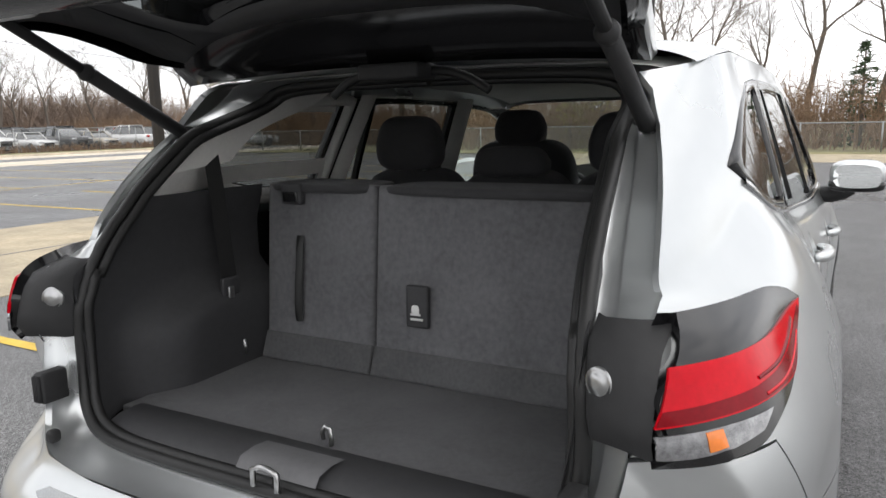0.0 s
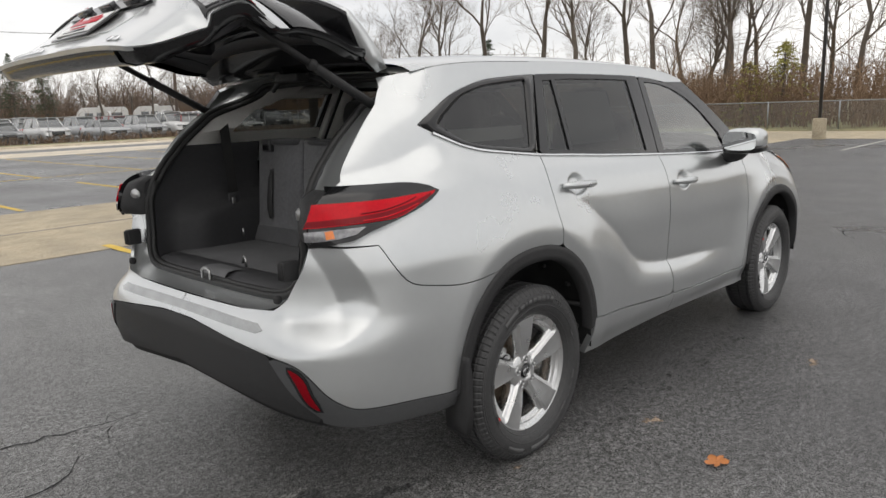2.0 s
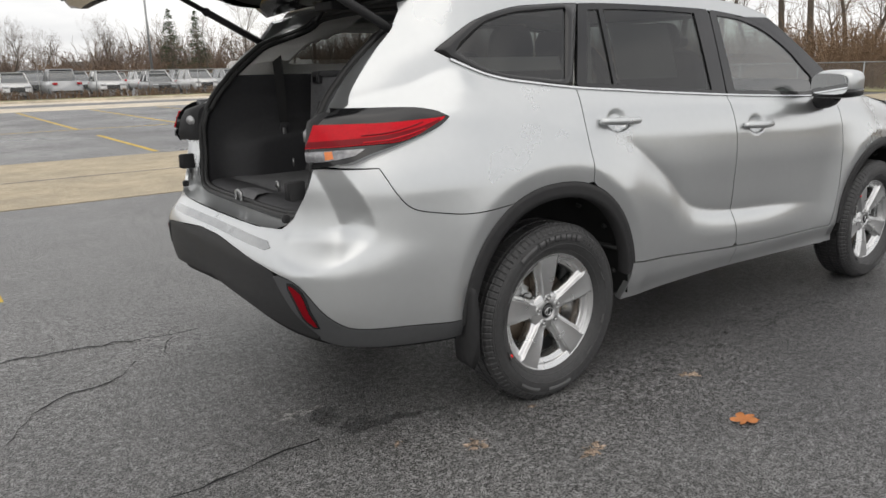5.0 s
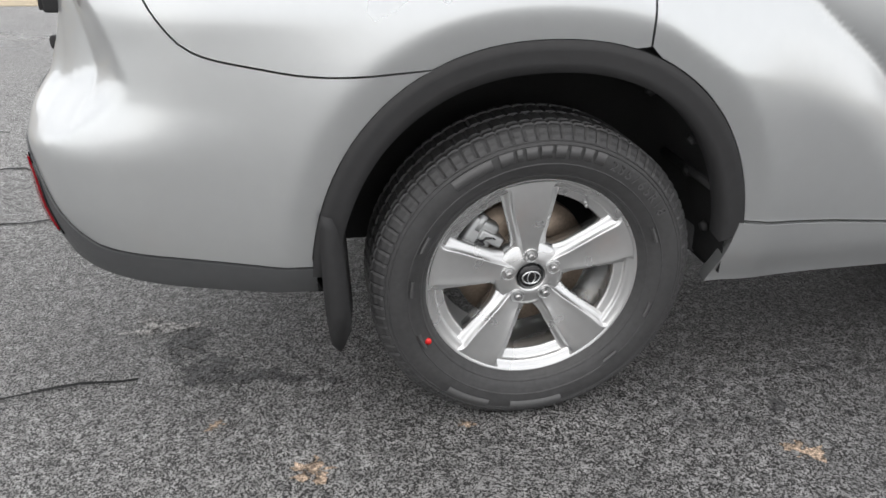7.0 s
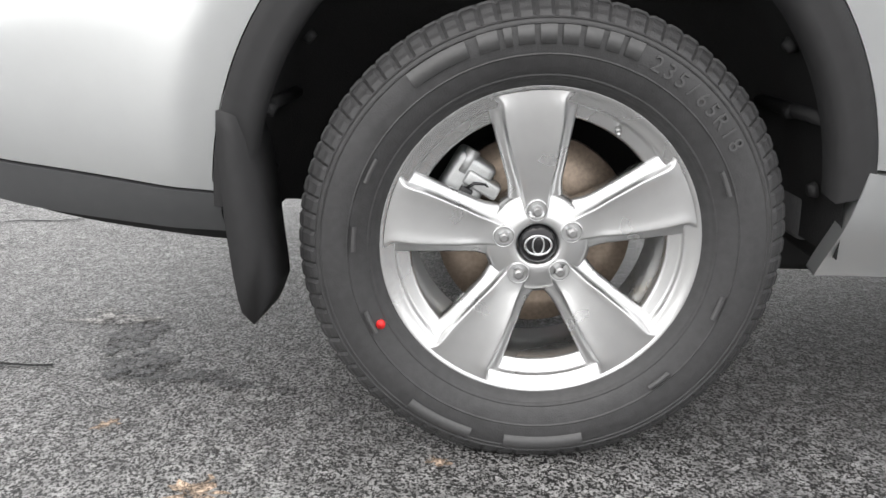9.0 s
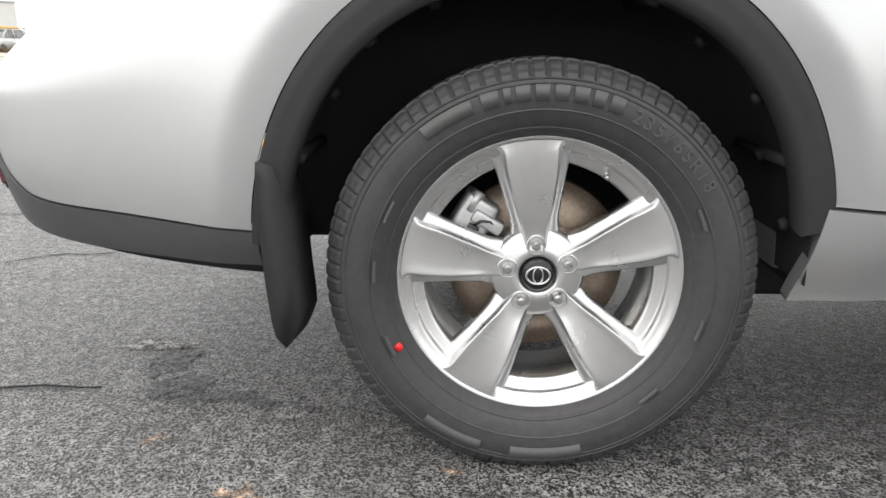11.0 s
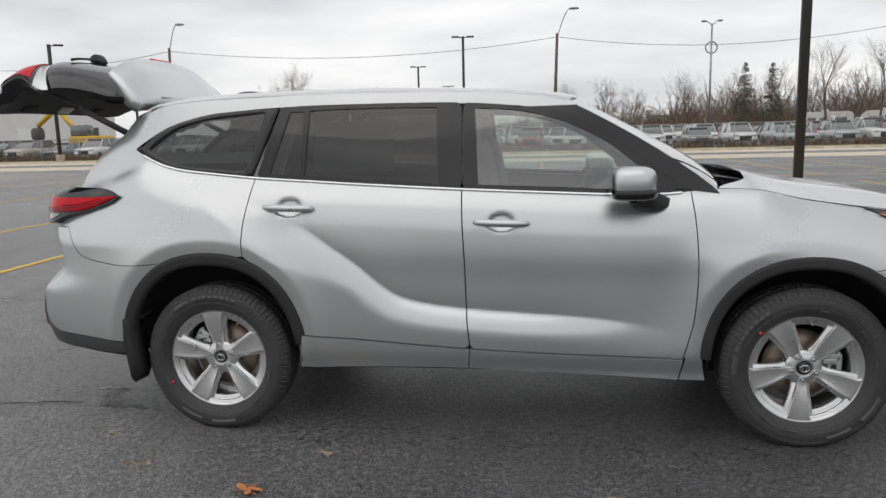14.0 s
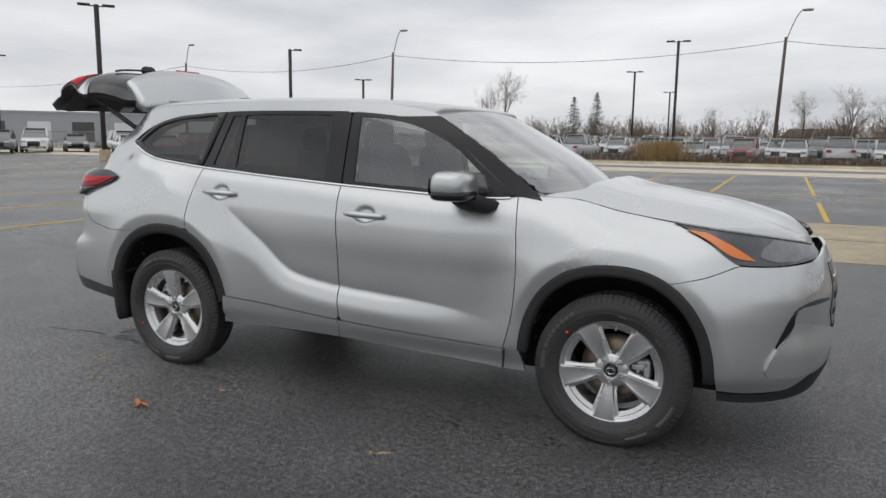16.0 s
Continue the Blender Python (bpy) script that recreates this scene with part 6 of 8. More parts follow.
def cabin_seat(x, y, z, wide, back_lean=0.16, rest=0.745, back=0.33, tall=0.082):
    seat = empty("cabin_seat", (x, y, z))
    seat.parent = car
    bm = bmesh.new()
    blob(bm, (0.26, 0, 0.02), (0.30, wide / 2, 0.10), 0.5, 0.45)
    part("seat_cushion", bm, FABRIC, seat)
    bm = bmesh.new()
    blob(bm, (0, 0, 0), (0.085, wide / 2, back), 0.45, 0.5)
    bmesh.ops.transform(bm, matrix=Matrix.Translation((-0.08, 0, back + 0.03)) @ Matrix.Rotation(-back_lean, 4, "Y"), verts=bm.verts)
    part("backrest", bm, FABRIC, seat)
    bm = bmesh.new()
    blob(bm, (-0.15, 0, rest), (0.055, 0.125, tall), 0.5, 0.55)
    for v in bm.verts:
        v.co.y *= 1.0 - 0.22 * max(0.0, (v.co.z - rest) / tall)
    part("headrest", bm, FABRIC, seat)
    bm = bmesh.new()
    bm.free()
    for d in (-0.05, 0.05):
        part("headrest_post", rod(bmesh.new(), (-0.14, d, rest - 0.145), (-0.15, d, rest), 0.006), STEEL, seat)
    return seat


for y in (0.38, 0.0, -0.38):
    cabin_seat(0.38, y, 0.78, 0.40, rest=0.685 if y else 0.625, back=0.285, tall=0.092 if y else 0.05)
for y in (0.40, -0.40):
    cabin_seat(1.42, y, 0.76, 0.52)
bm = bmesh.new()
loft(bm, [[Vector((x, y, z)) for x, z in ((1.95, 0.62), (1.93, 0.95), (1.97, 1.10), (2.10, 1.155), (2.45, 1.165), (2.45, 0.7))] for y in np.linspace(-0.78, 0.78, 12)])
part("dashboard", bm, PLASTIC, car, "dark dashboard")
bm = bmesh.new()
c = Vector((1.86, 0.40, 1.08))
tube(bm, [c + Vector((0.07 * math.cos(a), 0.185 * math.sin(a), 0.17 * math.cos(a))) for a in np.linspace(0, 2 * math.pi, 40, endpoint=False)], 0.014, 10, True)
blob(bm, tuple(c + Vector((0.03, 0, 0))), (0.04, 0.075, 0.06), 0.7, 0.7)
for a in (1.7, 3.14, 4.58):
    rod(bm, c + Vector((0.02, 0, 0)), c + Vector((0.07 * math.cos(a), 0.18 * math.sin(a), 0.165 * math.cos(a))), 0.012)
part("steering_wheel", bm, PLASTIC, car, "dark steering wheel")
bm = bmesh.new()
blob(bm, (1.93, 0.0, 1.50), (0.02, 0.12, 0.035), 0.6, 0.6)
rod(bm, (1.93, 0, 1.5), (1.99, 0, 1.575), 0.01)
part("cabin_mirror", bm, PLASTIC, car, "rear-view mirror")
bm = bmesh.new()
box(bm, (0.45, -0.80, 0.36), (2.4, 0.80, 0.44), 0.01)
box(bm, (-0.4, -0.60, 0.44), (0.5, 0.60, 0.84), 0.01)
part("cabin_floor", bm, CARPET, car)


bm = bmesh.new()
grid_surface(bm, lambda u, v: Vector((u, -(float(half_width(np.asarray(u), np.asarray(v))) - 0.016), v)), np.linspace(0.515, 0.925, 8), np.linspace(1.31, 1.555, 6))
part("window_sticker", bm, PAPER, car, "pale price sheet inside the rear door window")


def cabin_side(sgn):
    bm = bmesh.new()
    grid_surface(bm, lambda u, v: Vector((u, sgn * (float(half_width(np.asarray(u), np.asarray(0.45 + (float(ZB(u)) - 0.452) * v))) - 0.09 + 0.05 * v**6), 0.45 + (float(ZB(u)) - 0.455) * v)), np.linspace(0.56, 2.35, 22), np.linspace(0, 1, 9))
    part("door_lining", bm, PLASTIC, car)
    for x0, x1, x2, x3 in ((0.24, 0.34, 0.36, 0.44), (1.17, 1.30, 1.16, 1.30)):
        bm = bmesh.new()
        loft(bm, [[Vector((x0 + (x2 - x0) * t, sgn * (float(half_width(np.asarray(x0 + (x2 - x0) * t), np.asarray(1.24 + 0.40 * t))) - 0.03), 1.24 + 0.40 * t)), Vector(((x0 + x1) / 2 + ((x2 + x3) / 2 - (x0 + x1) / 2) * t, sgn * (float(half_width(np.asarray(0.7), np.asarray(1.24 + 0.40 * t))) - 0.075), 1.24 + 0.40 * t)), Vector((x1 + (x3 - x1) * t, sgn * (float(half_width(np.asarray(x1), np.asarray(1.24 + 0.40 * t))) - 0.03), 1.24 + 0.40 * t))] for t in np.linspace(0, 1, 8)])
        part("door_pillar", bm, HEADLINER, car, "light grey pillar lining")


left_right(cabin_side)

# ---- the lot: asphalt, concrete bands, lines ----
def ground_material(name, dark, light, scale, rough, wet=0.25, cracks=True, speckle=0.5, dust=False, damp=False, relief=0.012):
    """Worn paving: aggregate with shade painted into its gaps, damp and dry patches, fine cracks."""
    m = bpy.data.materials.new(name)
    m.use_nodes = True
    n, l = m.node_tree.nodes, m.node_tree.links
    p = n["Principled BSDF"]
    tc = n.new("ShaderNodeTexCoord")

    def tex(kind, sc, detail=3, **kw):
        t = n.new(kind)
        t.inputs["Scale"].default_value = sc
        if "Detail" in t.inputs:
            t.inputs["Detail"].default_value = detail
        l.new(tc.outputs["Object"], t.inputs["Vector"])
        return t

    def mix(kind, fac, a, b):
        x = n.new("ShaderNodeMixRGB")
        x.blend_type = kind
        for sock, v in ((x.inputs[0], fac), (x.inputs[1], a), (x.inputs[2], b)):
            if isinstance(v, (int, float)):
                sock.default_value = v
            elif isinstance(v, tuple):
                sock.default_value = (*v, 1)
            else:
                l.new(v, sock)
        return x.outputs[0]

    def ramp(value, a, b, lo=0.0, hi=1.0):
        r = n.new("ShaderNodeMapRange")
        r.inputs["From Min"].default_value, r.inputs["From Max"].default_value = a, b
        r.inputs["To Min"].default_value, r.inputs["To Max"].default_value = lo, hi
        l.new(value, r.inputs["Value"])
        return r.outputs[0]

    stones = tex("ShaderNodeTexVoronoi", scale)
    grain = tex("ShaderNodeTexNoise", scale * 0.7, 5)
    patch = tex("ShaderNodeTexNoise", 0.35, 6)
    blot = tex("ShaderNodeTexNoise", 2.2, 5)
    sep = n.new("ShaderNodeSeparateColor")
    l.new(stones.outputs["Color"], sep.inputs[0])
    pick = n.new("ShaderNodeMath")
    pick.operation, pick.inputs[1].default_value = "POWER", 1.7 if relief < 0.012 else 1.0
    l.new(sep.outputs[1], pick.inputs[0])
    col = mix("MIX", pick.outputs[0], dark, light)
    # shade between the stones, multiplied into the asphalt's colour
    if relief < 0.012:
        col = mix("MULTIPLY", ramp(stones.outputs["Distance"], 0.34, 0.64, 0, 0.95), col, (0.18,) * 3)
    col = mix("MULTIPLY", 0.8, col, mix("MIX", ramp(grain.outputs["Fac"], 0.3, 0.7), (0.8,) * 3, (1.2,) * 3))
    # pale stone chips; the same specks also paint in the grain's glints
    chips_and_glints = tex("ShaderNodeTexVoronoi", scale * 1.7)
    sep2 = n.new("ShaderNodeSeparateColor")
    l.new(chips_and_glints.outputs["Color"], sep2.inputs[0])
    col = mix("MIX", ramp(sep2.outputs[0], 0.93, 0.99, 0, speckle), col, tuple(min(1, c * 3.2 + 0.05) for c in light))
    gravel = tex("ShaderNodeTexNoise", scale * 0.22, 3)
    col = mix("MULTIPLY", 1.0 if scale > 100 else 0.15, col, mix("MIX", ramp(gravel.outputs["Fac"], 0.36, 0.66), (0.66,) * 3, (1.42,) * 3))
    col = mix("MULTIPLY", 1.0, col, mix("MIX", ramp(patch.outputs["Fac"], 0.35, 0.65), (1 - wet,) * 3, (1 + wet,) * 3))
    col = mix("MULTIPLY", 1.0, col, mix("MIX", ramp(blot.outputs["Fac"], 0.35, 0.7), (0.86,) * 3, (1.14,) * 3))
    if cracks:
        warp = n.new("ShaderNodeMixRGB")
        warp.inputs[0].default_value = 0.35
        wn_ = tex("ShaderNodeTexNoise", 0.8, 4)
        l.new(tc.outputs["Object"], warp.inputs[1])
        l.new(wn_.outputs["Color"], warp.inputs[2])
        v = n.new("ShaderNodeTexVoronoi")
        v.feature = "DISTANCE_TO_EDGE"
        v.inputs["Scale"].default_value = 0.42
        l.new(warp.outputs[0], v.inputs["Vector"])
        gate_ = ramp(patch.outputs["Fac"], 0.47, 0.55)
        line_ = ramp(v.outputs["Distance"], 0.002, 0.006, 1, 0)
        mul = n.new("ShaderNodeMath")
        mul.operation = "MULTIPLY"
        l.new(gate_, mul.inputs[0])
        l.new(line_, mul.inputs[1])
        col = mix("MIX", mul.outputs[0], col, tuple(c * 0.35 for c in dark))
    if damp:
        pos = n.new("ShaderNodeSeparateXYZ")
        l.new(tc.outputs["Object"], pos.inputs[0])
        edge = n.new("ShaderNodeMath")
        edge.operation = "MULTIPLY_ADD"
        edge.inputs[1].default_value = 3.0
        l.new(patch.outputs["Fac"], edge.inputs[0])
        l.new(pos.outputs["X"], edge.inputs[2])
        col = mix("MULTIPLY", ramp(edge.outputs[0], 1.2, 3.0), col, (0.60, 0.60, 0.62))
    l.new(col, p.inputs["Base Color"])
    l.new(ramp(patch.outputs["Fac"], 0.3, 0.7, rough - 0.16, rough + 0.12), p.inputs["Roughness"])
    p.inputs["Specular IOR Level"].default_value = 0.5
    if dust:
        l.new(ramp(tex("ShaderNodeTexNoise", 38, 6).outputs["Fac"], 0.38, 0.52), p.inputs["Alpha"])
    bp = n.new("ShaderNodeBump")
    bp.inputs["Strength"].default_value, bp.inputs["Distance"].default_value = 1.0, relief
    tall = n.new("ShaderNodeMath")
    tall.operation = "MULTIPLY_ADD"
    l.new(ramp(stones.outputs["Distance"], 0.15, 0.75, 1, 0), tall.inputs[0])
    l.new(ramp(sep.outputs[0], 0.0, 1.0, 0.35, 1.0), tall.inputs[1])
    l.new(ramp(grain.outputs["Fac"], 0.3, 0.7, 0, 0.35), tall.inputs[2])
    l.new(tall.outputs[0], bp.inputs["Height"])
    l.new(bp.outputs["Normal"], p.inputs["Normal"])
    return m


ASPHALT = ground_material("damp_asphalt", (0.032, 0.032, 0.0325), (0.068, 0.0675, 0.066), 150, 0.38, 0.25, False, 1.0, damp=True, relief=0.0085)
ROAD = ground_material("road_asphalt", (0.07, 0.07, 0.07), (0.11, 0.108, 0.105), 120, 0.6)
CONCRETE = ground_material("tan_concrete", (0.31, 0.25, 0.165), (0.40, 0.325, 0.225), 60, 0.8, 0.12, False, 0.15)
PALE = ground_material("pale_concrete", (0.52, 0.45, 0.345), (0.63, 0.555, 0.44), 50, 0.8, 0.12, False, 0.1)
GRASS = ground_material("winter_grass", (0.11, 0.115, 0.05), (0.22, 0.20, 0.10), 30, 0.95, 0.3, False, 0.1)
YELLOW = material("yellow_line_paint", (0.62, 0.42, 0.06), 0.7, noise_scale=6, noise_amount=0.25)
OFFWHITE = material("white_line_paint", (0.55, 0.54, 0.50), 0.7, noise_scale=6, noise_amount=0.25)
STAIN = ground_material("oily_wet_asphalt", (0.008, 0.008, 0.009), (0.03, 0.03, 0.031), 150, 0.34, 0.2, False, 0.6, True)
POWDER = ground_material("chalky_mark", (0.06, 0.058, 0.055), (0.17, 0.165, 0.16), 150, 0.7, 0.2, False, 0.8, True)
TAN_MARK = ground_material("sandy_mark", (0.07, 0.05, 0.035), (0.20, 0.15, 0.11), 150, 0.8, 0.2, False, 0.6, True)

bm = bmesh.new()
grid_surface(bm, lambda u, v: Vector((u, v, 0)), np.linspace(-600, 600, 13), np.linspace(-600, 600, 13))
bmesh.ops.recalc_face_normals(bm, faces=bm.faces)
part("ground", bm, ASPHALT, None, "damp dark asphalt of the parking lot", kind="structure", category="ground")


def slab(name, x0, x1, y0, y1, h, mat, label, z0=-0.05):
    bm = bmesh.new()
    nx = max(2, int(abs(x1 - x0) / 3.2))
    grid_surface(bm, lambda u, v: Vector((u, v, h)), np.linspace(x0, x1, nx), np.linspace(y0, y1, max(2, int(abs(y1 - y0) / 2.6))))
    r = bmesh.ops.extrude_face_region(bm, geom=bm.faces[:])["geom"]
    bmesh.ops.translate(bm, verts=[v for v in r if isinstance(v, bmesh.types.BMVert)], vec=(0, 0, z0 - h))
    bmesh.ops.recalc_face_normals(bm, faces=bm.faces)
    return part(name, bm, mat, None, label, kind="structure", category="pavement", flat=True)


slab("pavement_band", -5.2, 31.5, 5.9, 10.7, 0.006, CONCRETE, "tan concrete strip across the lot")
slab("pavement_apron", 25.5, 31.5, -40, 5.9, 0.006, CONCRETE, "tan concrete strip along the fence")
slab("pavement_verge", -160, 120, 31.5, 36.0, 0.008, PALE, "pale concrete strip beside the road")
slab("road", -160, 120, 36.0, 39.5, 0.006, ROAD, "grey asphalt road")
slab("pavement_far", -160, 120, 39.5, 43.0, 0.008, PALE, "pale concrete strip beyond the road")
slab("kerb", -160, 120, 43.0, 43.25, 0.14, PALE, "concrete kerb")
slab("grass_verge", -160, 120, 43.25, 47.0, 0.10, GRASS, "short winter grass")
slab("grass_field", 31.5, 260, -90, 31.5, 0.02, GRASS, "winter grass beyond the fence")
slab("pavement_joint_strip", -5.2, 31.5, 8.2, 8.24, 0.0095, ROAD, "dark joint across the concrete")


def painted(x0, y0, x1, y1, w, mat=YELLOW):
    d = Vector((x1 - x0, y1 - y0, 0))
    nrm = Vector((-d.y, d.x, 0)).normalized() * w / 2
    bm = bmesh.new()
    k = max(2, int(d.length / 0.25))
    rr = random.Random(int(x0 * 31 + y0 * 17))
    rows = []
    for i in range(k + 1):
        c = Vector((x0, y0, 0.0042)) + d * (i / k)
        rows.append([c + nrm * (1 + rr.uniform(-0.08, 0.08)), c - nrm * (1 + rr.uniform(-0.08, 0.08))])
    loft(bm, rows)
    for v in bm.verts:
        if (5.9 < v.co.y < 10.7 and v.co.x > -5.2) or (v.co.x > 25.5 and v.co.y < 5.9):
            v.co.z = 0.0105
    bmesh.ops.recalc_face_normals(bm, faces=bm.faces)
    return part("parking_line", bm, mat, None, "worn painted parking line", kind="structure", category="trim", flat=True)


for x in np.arange(-46.5, 26, 2.75):
    painted(x + 4.1 - 2.75, 11.0, x + 4.1 - 2.75, 16.0, 0.10)
    painted(x + 4.1, 18.5, x + 4.1, 31.0, 0.10)
painted(-47, 18.5, 27, 18.5, 0.10)
for x in np.arange(1.05, -40, -2.85):
    painted(x, 2.2, x, 6.2 if x > -5 else 9.5, 0.11)
for y in np.arange(-30, 4, 2.75):
    painted(19.5, y, 25.2, y, 0.10, OFFWHITE)


def splash(name, x, y, rx, ry, mat, label, seed, holes=0.45):
    """A ragged flat mark on the ground."""
    rr = random.Random(seed)
    bm = bmesh.new()
    n = 26
    ph = [rr.uniform(0, 6.28) for _ in range(4)]
    pts = []
    for k in range(n):
        a = 2 * math.pi * k / n
        r = 1 + holes * (0.4 * math.sin(2 * a + ph[0]) + 0.35 * math.sin(5 * a + ph[1]) + 0.3 * math.sin(9 * a + ph[2]) + 0.15 * math.sin(14 * a + ph[3]))
        pts.append(bm.verts.new((x + rx * r * math.cos(a), y + ry * r * math.sin(a), 0.0016 + 0.0004 * (seed % 5))))
    bm.faces.new(pts)
    return part(name, bm, mat, None, label, kind="structure", category="ground", flat=True)


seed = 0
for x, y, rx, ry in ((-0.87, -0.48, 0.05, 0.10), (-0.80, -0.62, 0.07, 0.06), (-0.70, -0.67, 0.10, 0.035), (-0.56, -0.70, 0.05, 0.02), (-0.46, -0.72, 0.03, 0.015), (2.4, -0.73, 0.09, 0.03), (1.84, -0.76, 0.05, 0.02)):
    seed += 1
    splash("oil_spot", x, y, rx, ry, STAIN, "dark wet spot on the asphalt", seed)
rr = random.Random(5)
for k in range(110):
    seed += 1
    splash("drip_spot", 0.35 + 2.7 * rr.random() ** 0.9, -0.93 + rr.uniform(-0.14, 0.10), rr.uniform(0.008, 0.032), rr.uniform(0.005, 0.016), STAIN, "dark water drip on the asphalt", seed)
for x, y, rx, ry, mt in ((-0.531, -1.047, 0.05, 0.03, TAN_MARK), (-0.757, -0.861, 0.02, 0.015, TAN_MARK), (0.626, -1.162, 0.04, 0.03, TAN_MARK), (-0.216, -1.345, 0.05, 0.035, TAN_MARK), (-0.153, -0.946, 0.02, 0.012, TAN_MARK), (-1.35, -1.5, 0.10, 0.05, TAN_MARK), (-0.94, -0.40, 0.11, 0.02, POWDER), (-0.88, -0.47, 0.03, 0.07, POWDER), (-0.98, -0.36, 0.05, 0.03, POWDER), (1.9, -1.5, 0.05, 0.03, TAN_MARK), (2.5, -1.9, 0.06, 0.04, TAN_MARK)):
    seed += 1
    splash("ground_mark", x, y, rx, ry, mt, "pale sandy mark on the asphalt", seed, 0.8)

CRACK = material("crack_shadow", (0.012, 0.012, 0.012), 0.9, noise_scale=20, noise_amount=0.2)


def crack(pts, w, seed):
    """A thin jagged crack in the asphalt."""
    rr = random.Random(seed)
    run = spline([(a + rr.gauss(0, 0.01), b + rr.gauss(0, 0.01)) for a, b in pts], 0.07)
    bm = bmesh.new()
    rows = []
    for k, (a, b) in enumerate(run):
        c = Vector((a + rr.gauss(0, 0.012), b + rr.gauss(0, 0.012), 0.0040))
        h = w * rr.uniform(0.3, 1.0)
        rows.append([c + Vector((0, h, 0)), c - Vector((0, h, 0))])
    loft(bm, rows)
    bmesh.ops.recalc_face_normals(bm, faces=bm.faces)
    return part("crack", bm, CRACK, None, "thin dark crack in the asphalt", kind="structure", category="ground", flat=True)


CRACKS = [[(-2.6, 1.1), (-1.72, 1.05), (-1.36, 0.98), (-0.95, 0.92)], [(-1.95, 0.05), (-1.84, 0.31), (-1.71, 0.41), (-1.5, 0.44), (-1.34, 0.61)], [(-1.05, 1.0), (-1.17, 0.72), (-1.19, 0.53)], [(-1.56, -0.68), (-1.3, -0.66), (-0.95, -0.63)], [(4.9, -0.1), (4.5, -0.6), (4.3, -1.0)], [(6.0, -0.7), (6.4, -0.45), (6.9, -0.7)], [(-6, 2.3), (-3.5, 1.9), (-2.0, 1.6)]]
for k, pts in enumerate(CRACKS):
    crack(pts, 0.008, 100 + k)

# the fallen leaf
LEAF = material("dry_oak_leaf", (0.50, 0.19, 0.06), 0.7, noise_scale=40, noise_amount=0.3)
bm = bmesh.new()
pts = []
for k in range(40):
    a = 2 * math.pi * k / 40
    r = 0.056 * (0.30 + 0.70 * abs(math.cos(2.5 * a)) ** 1.3)
    pts.append(Vector((0.405 + 1.25 * r * math.cos(a), -1.566 + 0.85 * r * math.sin(a), 0.010 + 0.012 * math.sin(2 * a) ** 2)))
c = bm.verts.new((0.405, -1.566, 0.008))
vs = [bm.verts.new(q) for q in pts]
for k in range(40):
    bm.faces.new((c, vs[k], vs[(k + 1) % 40]))
rod(bm, (0.405, -1.566, 0.008), (0.46, -1.60, 0.006), 0.002, n=5)
part("fallen_leaf", bm, LEAF, None, "dry orange-brown leaf lying on the asphalt", category="leaf")

# ---- trees ----
BARK = material("grey_brown_bark", (0.13, 0.108, 0.088), 0.9, noise_scale=3, noise_amount=0.3, bump=0.6, bump_scale=40)
TWIG = material("twig_bark", (0.17, 0.138, 0.11), 0.9, noise_scale=3, noise_amount=0.25)
BRUSH = material("dry_brown_brush", (0.19, 0.125, 0.078), 0.95, noise_scale=0.5, noise_amount=0.35)
NEEDLE = material("evergreen_needles", (0.045, 0.075, 0.032), 0.8, noise_scale=2, noise_amount=0.35)
YELLOWGREEN = material("yellowing_leaves", (0.30, 0.28, 0.07), 0.8, noise_scale=2, noise_amount=0.35)


class Wood:
    """Collects tapered branches into one mesh."""

    def __init__(self):
        self.v, self.f = [], []

    def limb(self, a, b, r0, r1, n):
        d = (b - a)
        if d.length < 1e-5:
            return
        side = d.orthogonal().normalized()
        up = d.normalized().cross(side)
        k0 = len(self.v)
        for q, r in ((a, r0), (b, r1)):
            for k in range(n):
                an = 2 * math.pi * k / n
                self.v.append(tuple(q + side * (r * math.cos(an)) + up * (r * math.sin(an))))
        for k in range(n):
            self.f.append((k0 + k, k0 + (k + 1) % n, k0 + n + (k + 1) % n, k0 + n + k))

    def mesh(self, name, mat):
        me = bpy.data.meshes.new(name)
        me.from_pydata(self.v, [], self.f)
        me.materials.append(mat)
        return me


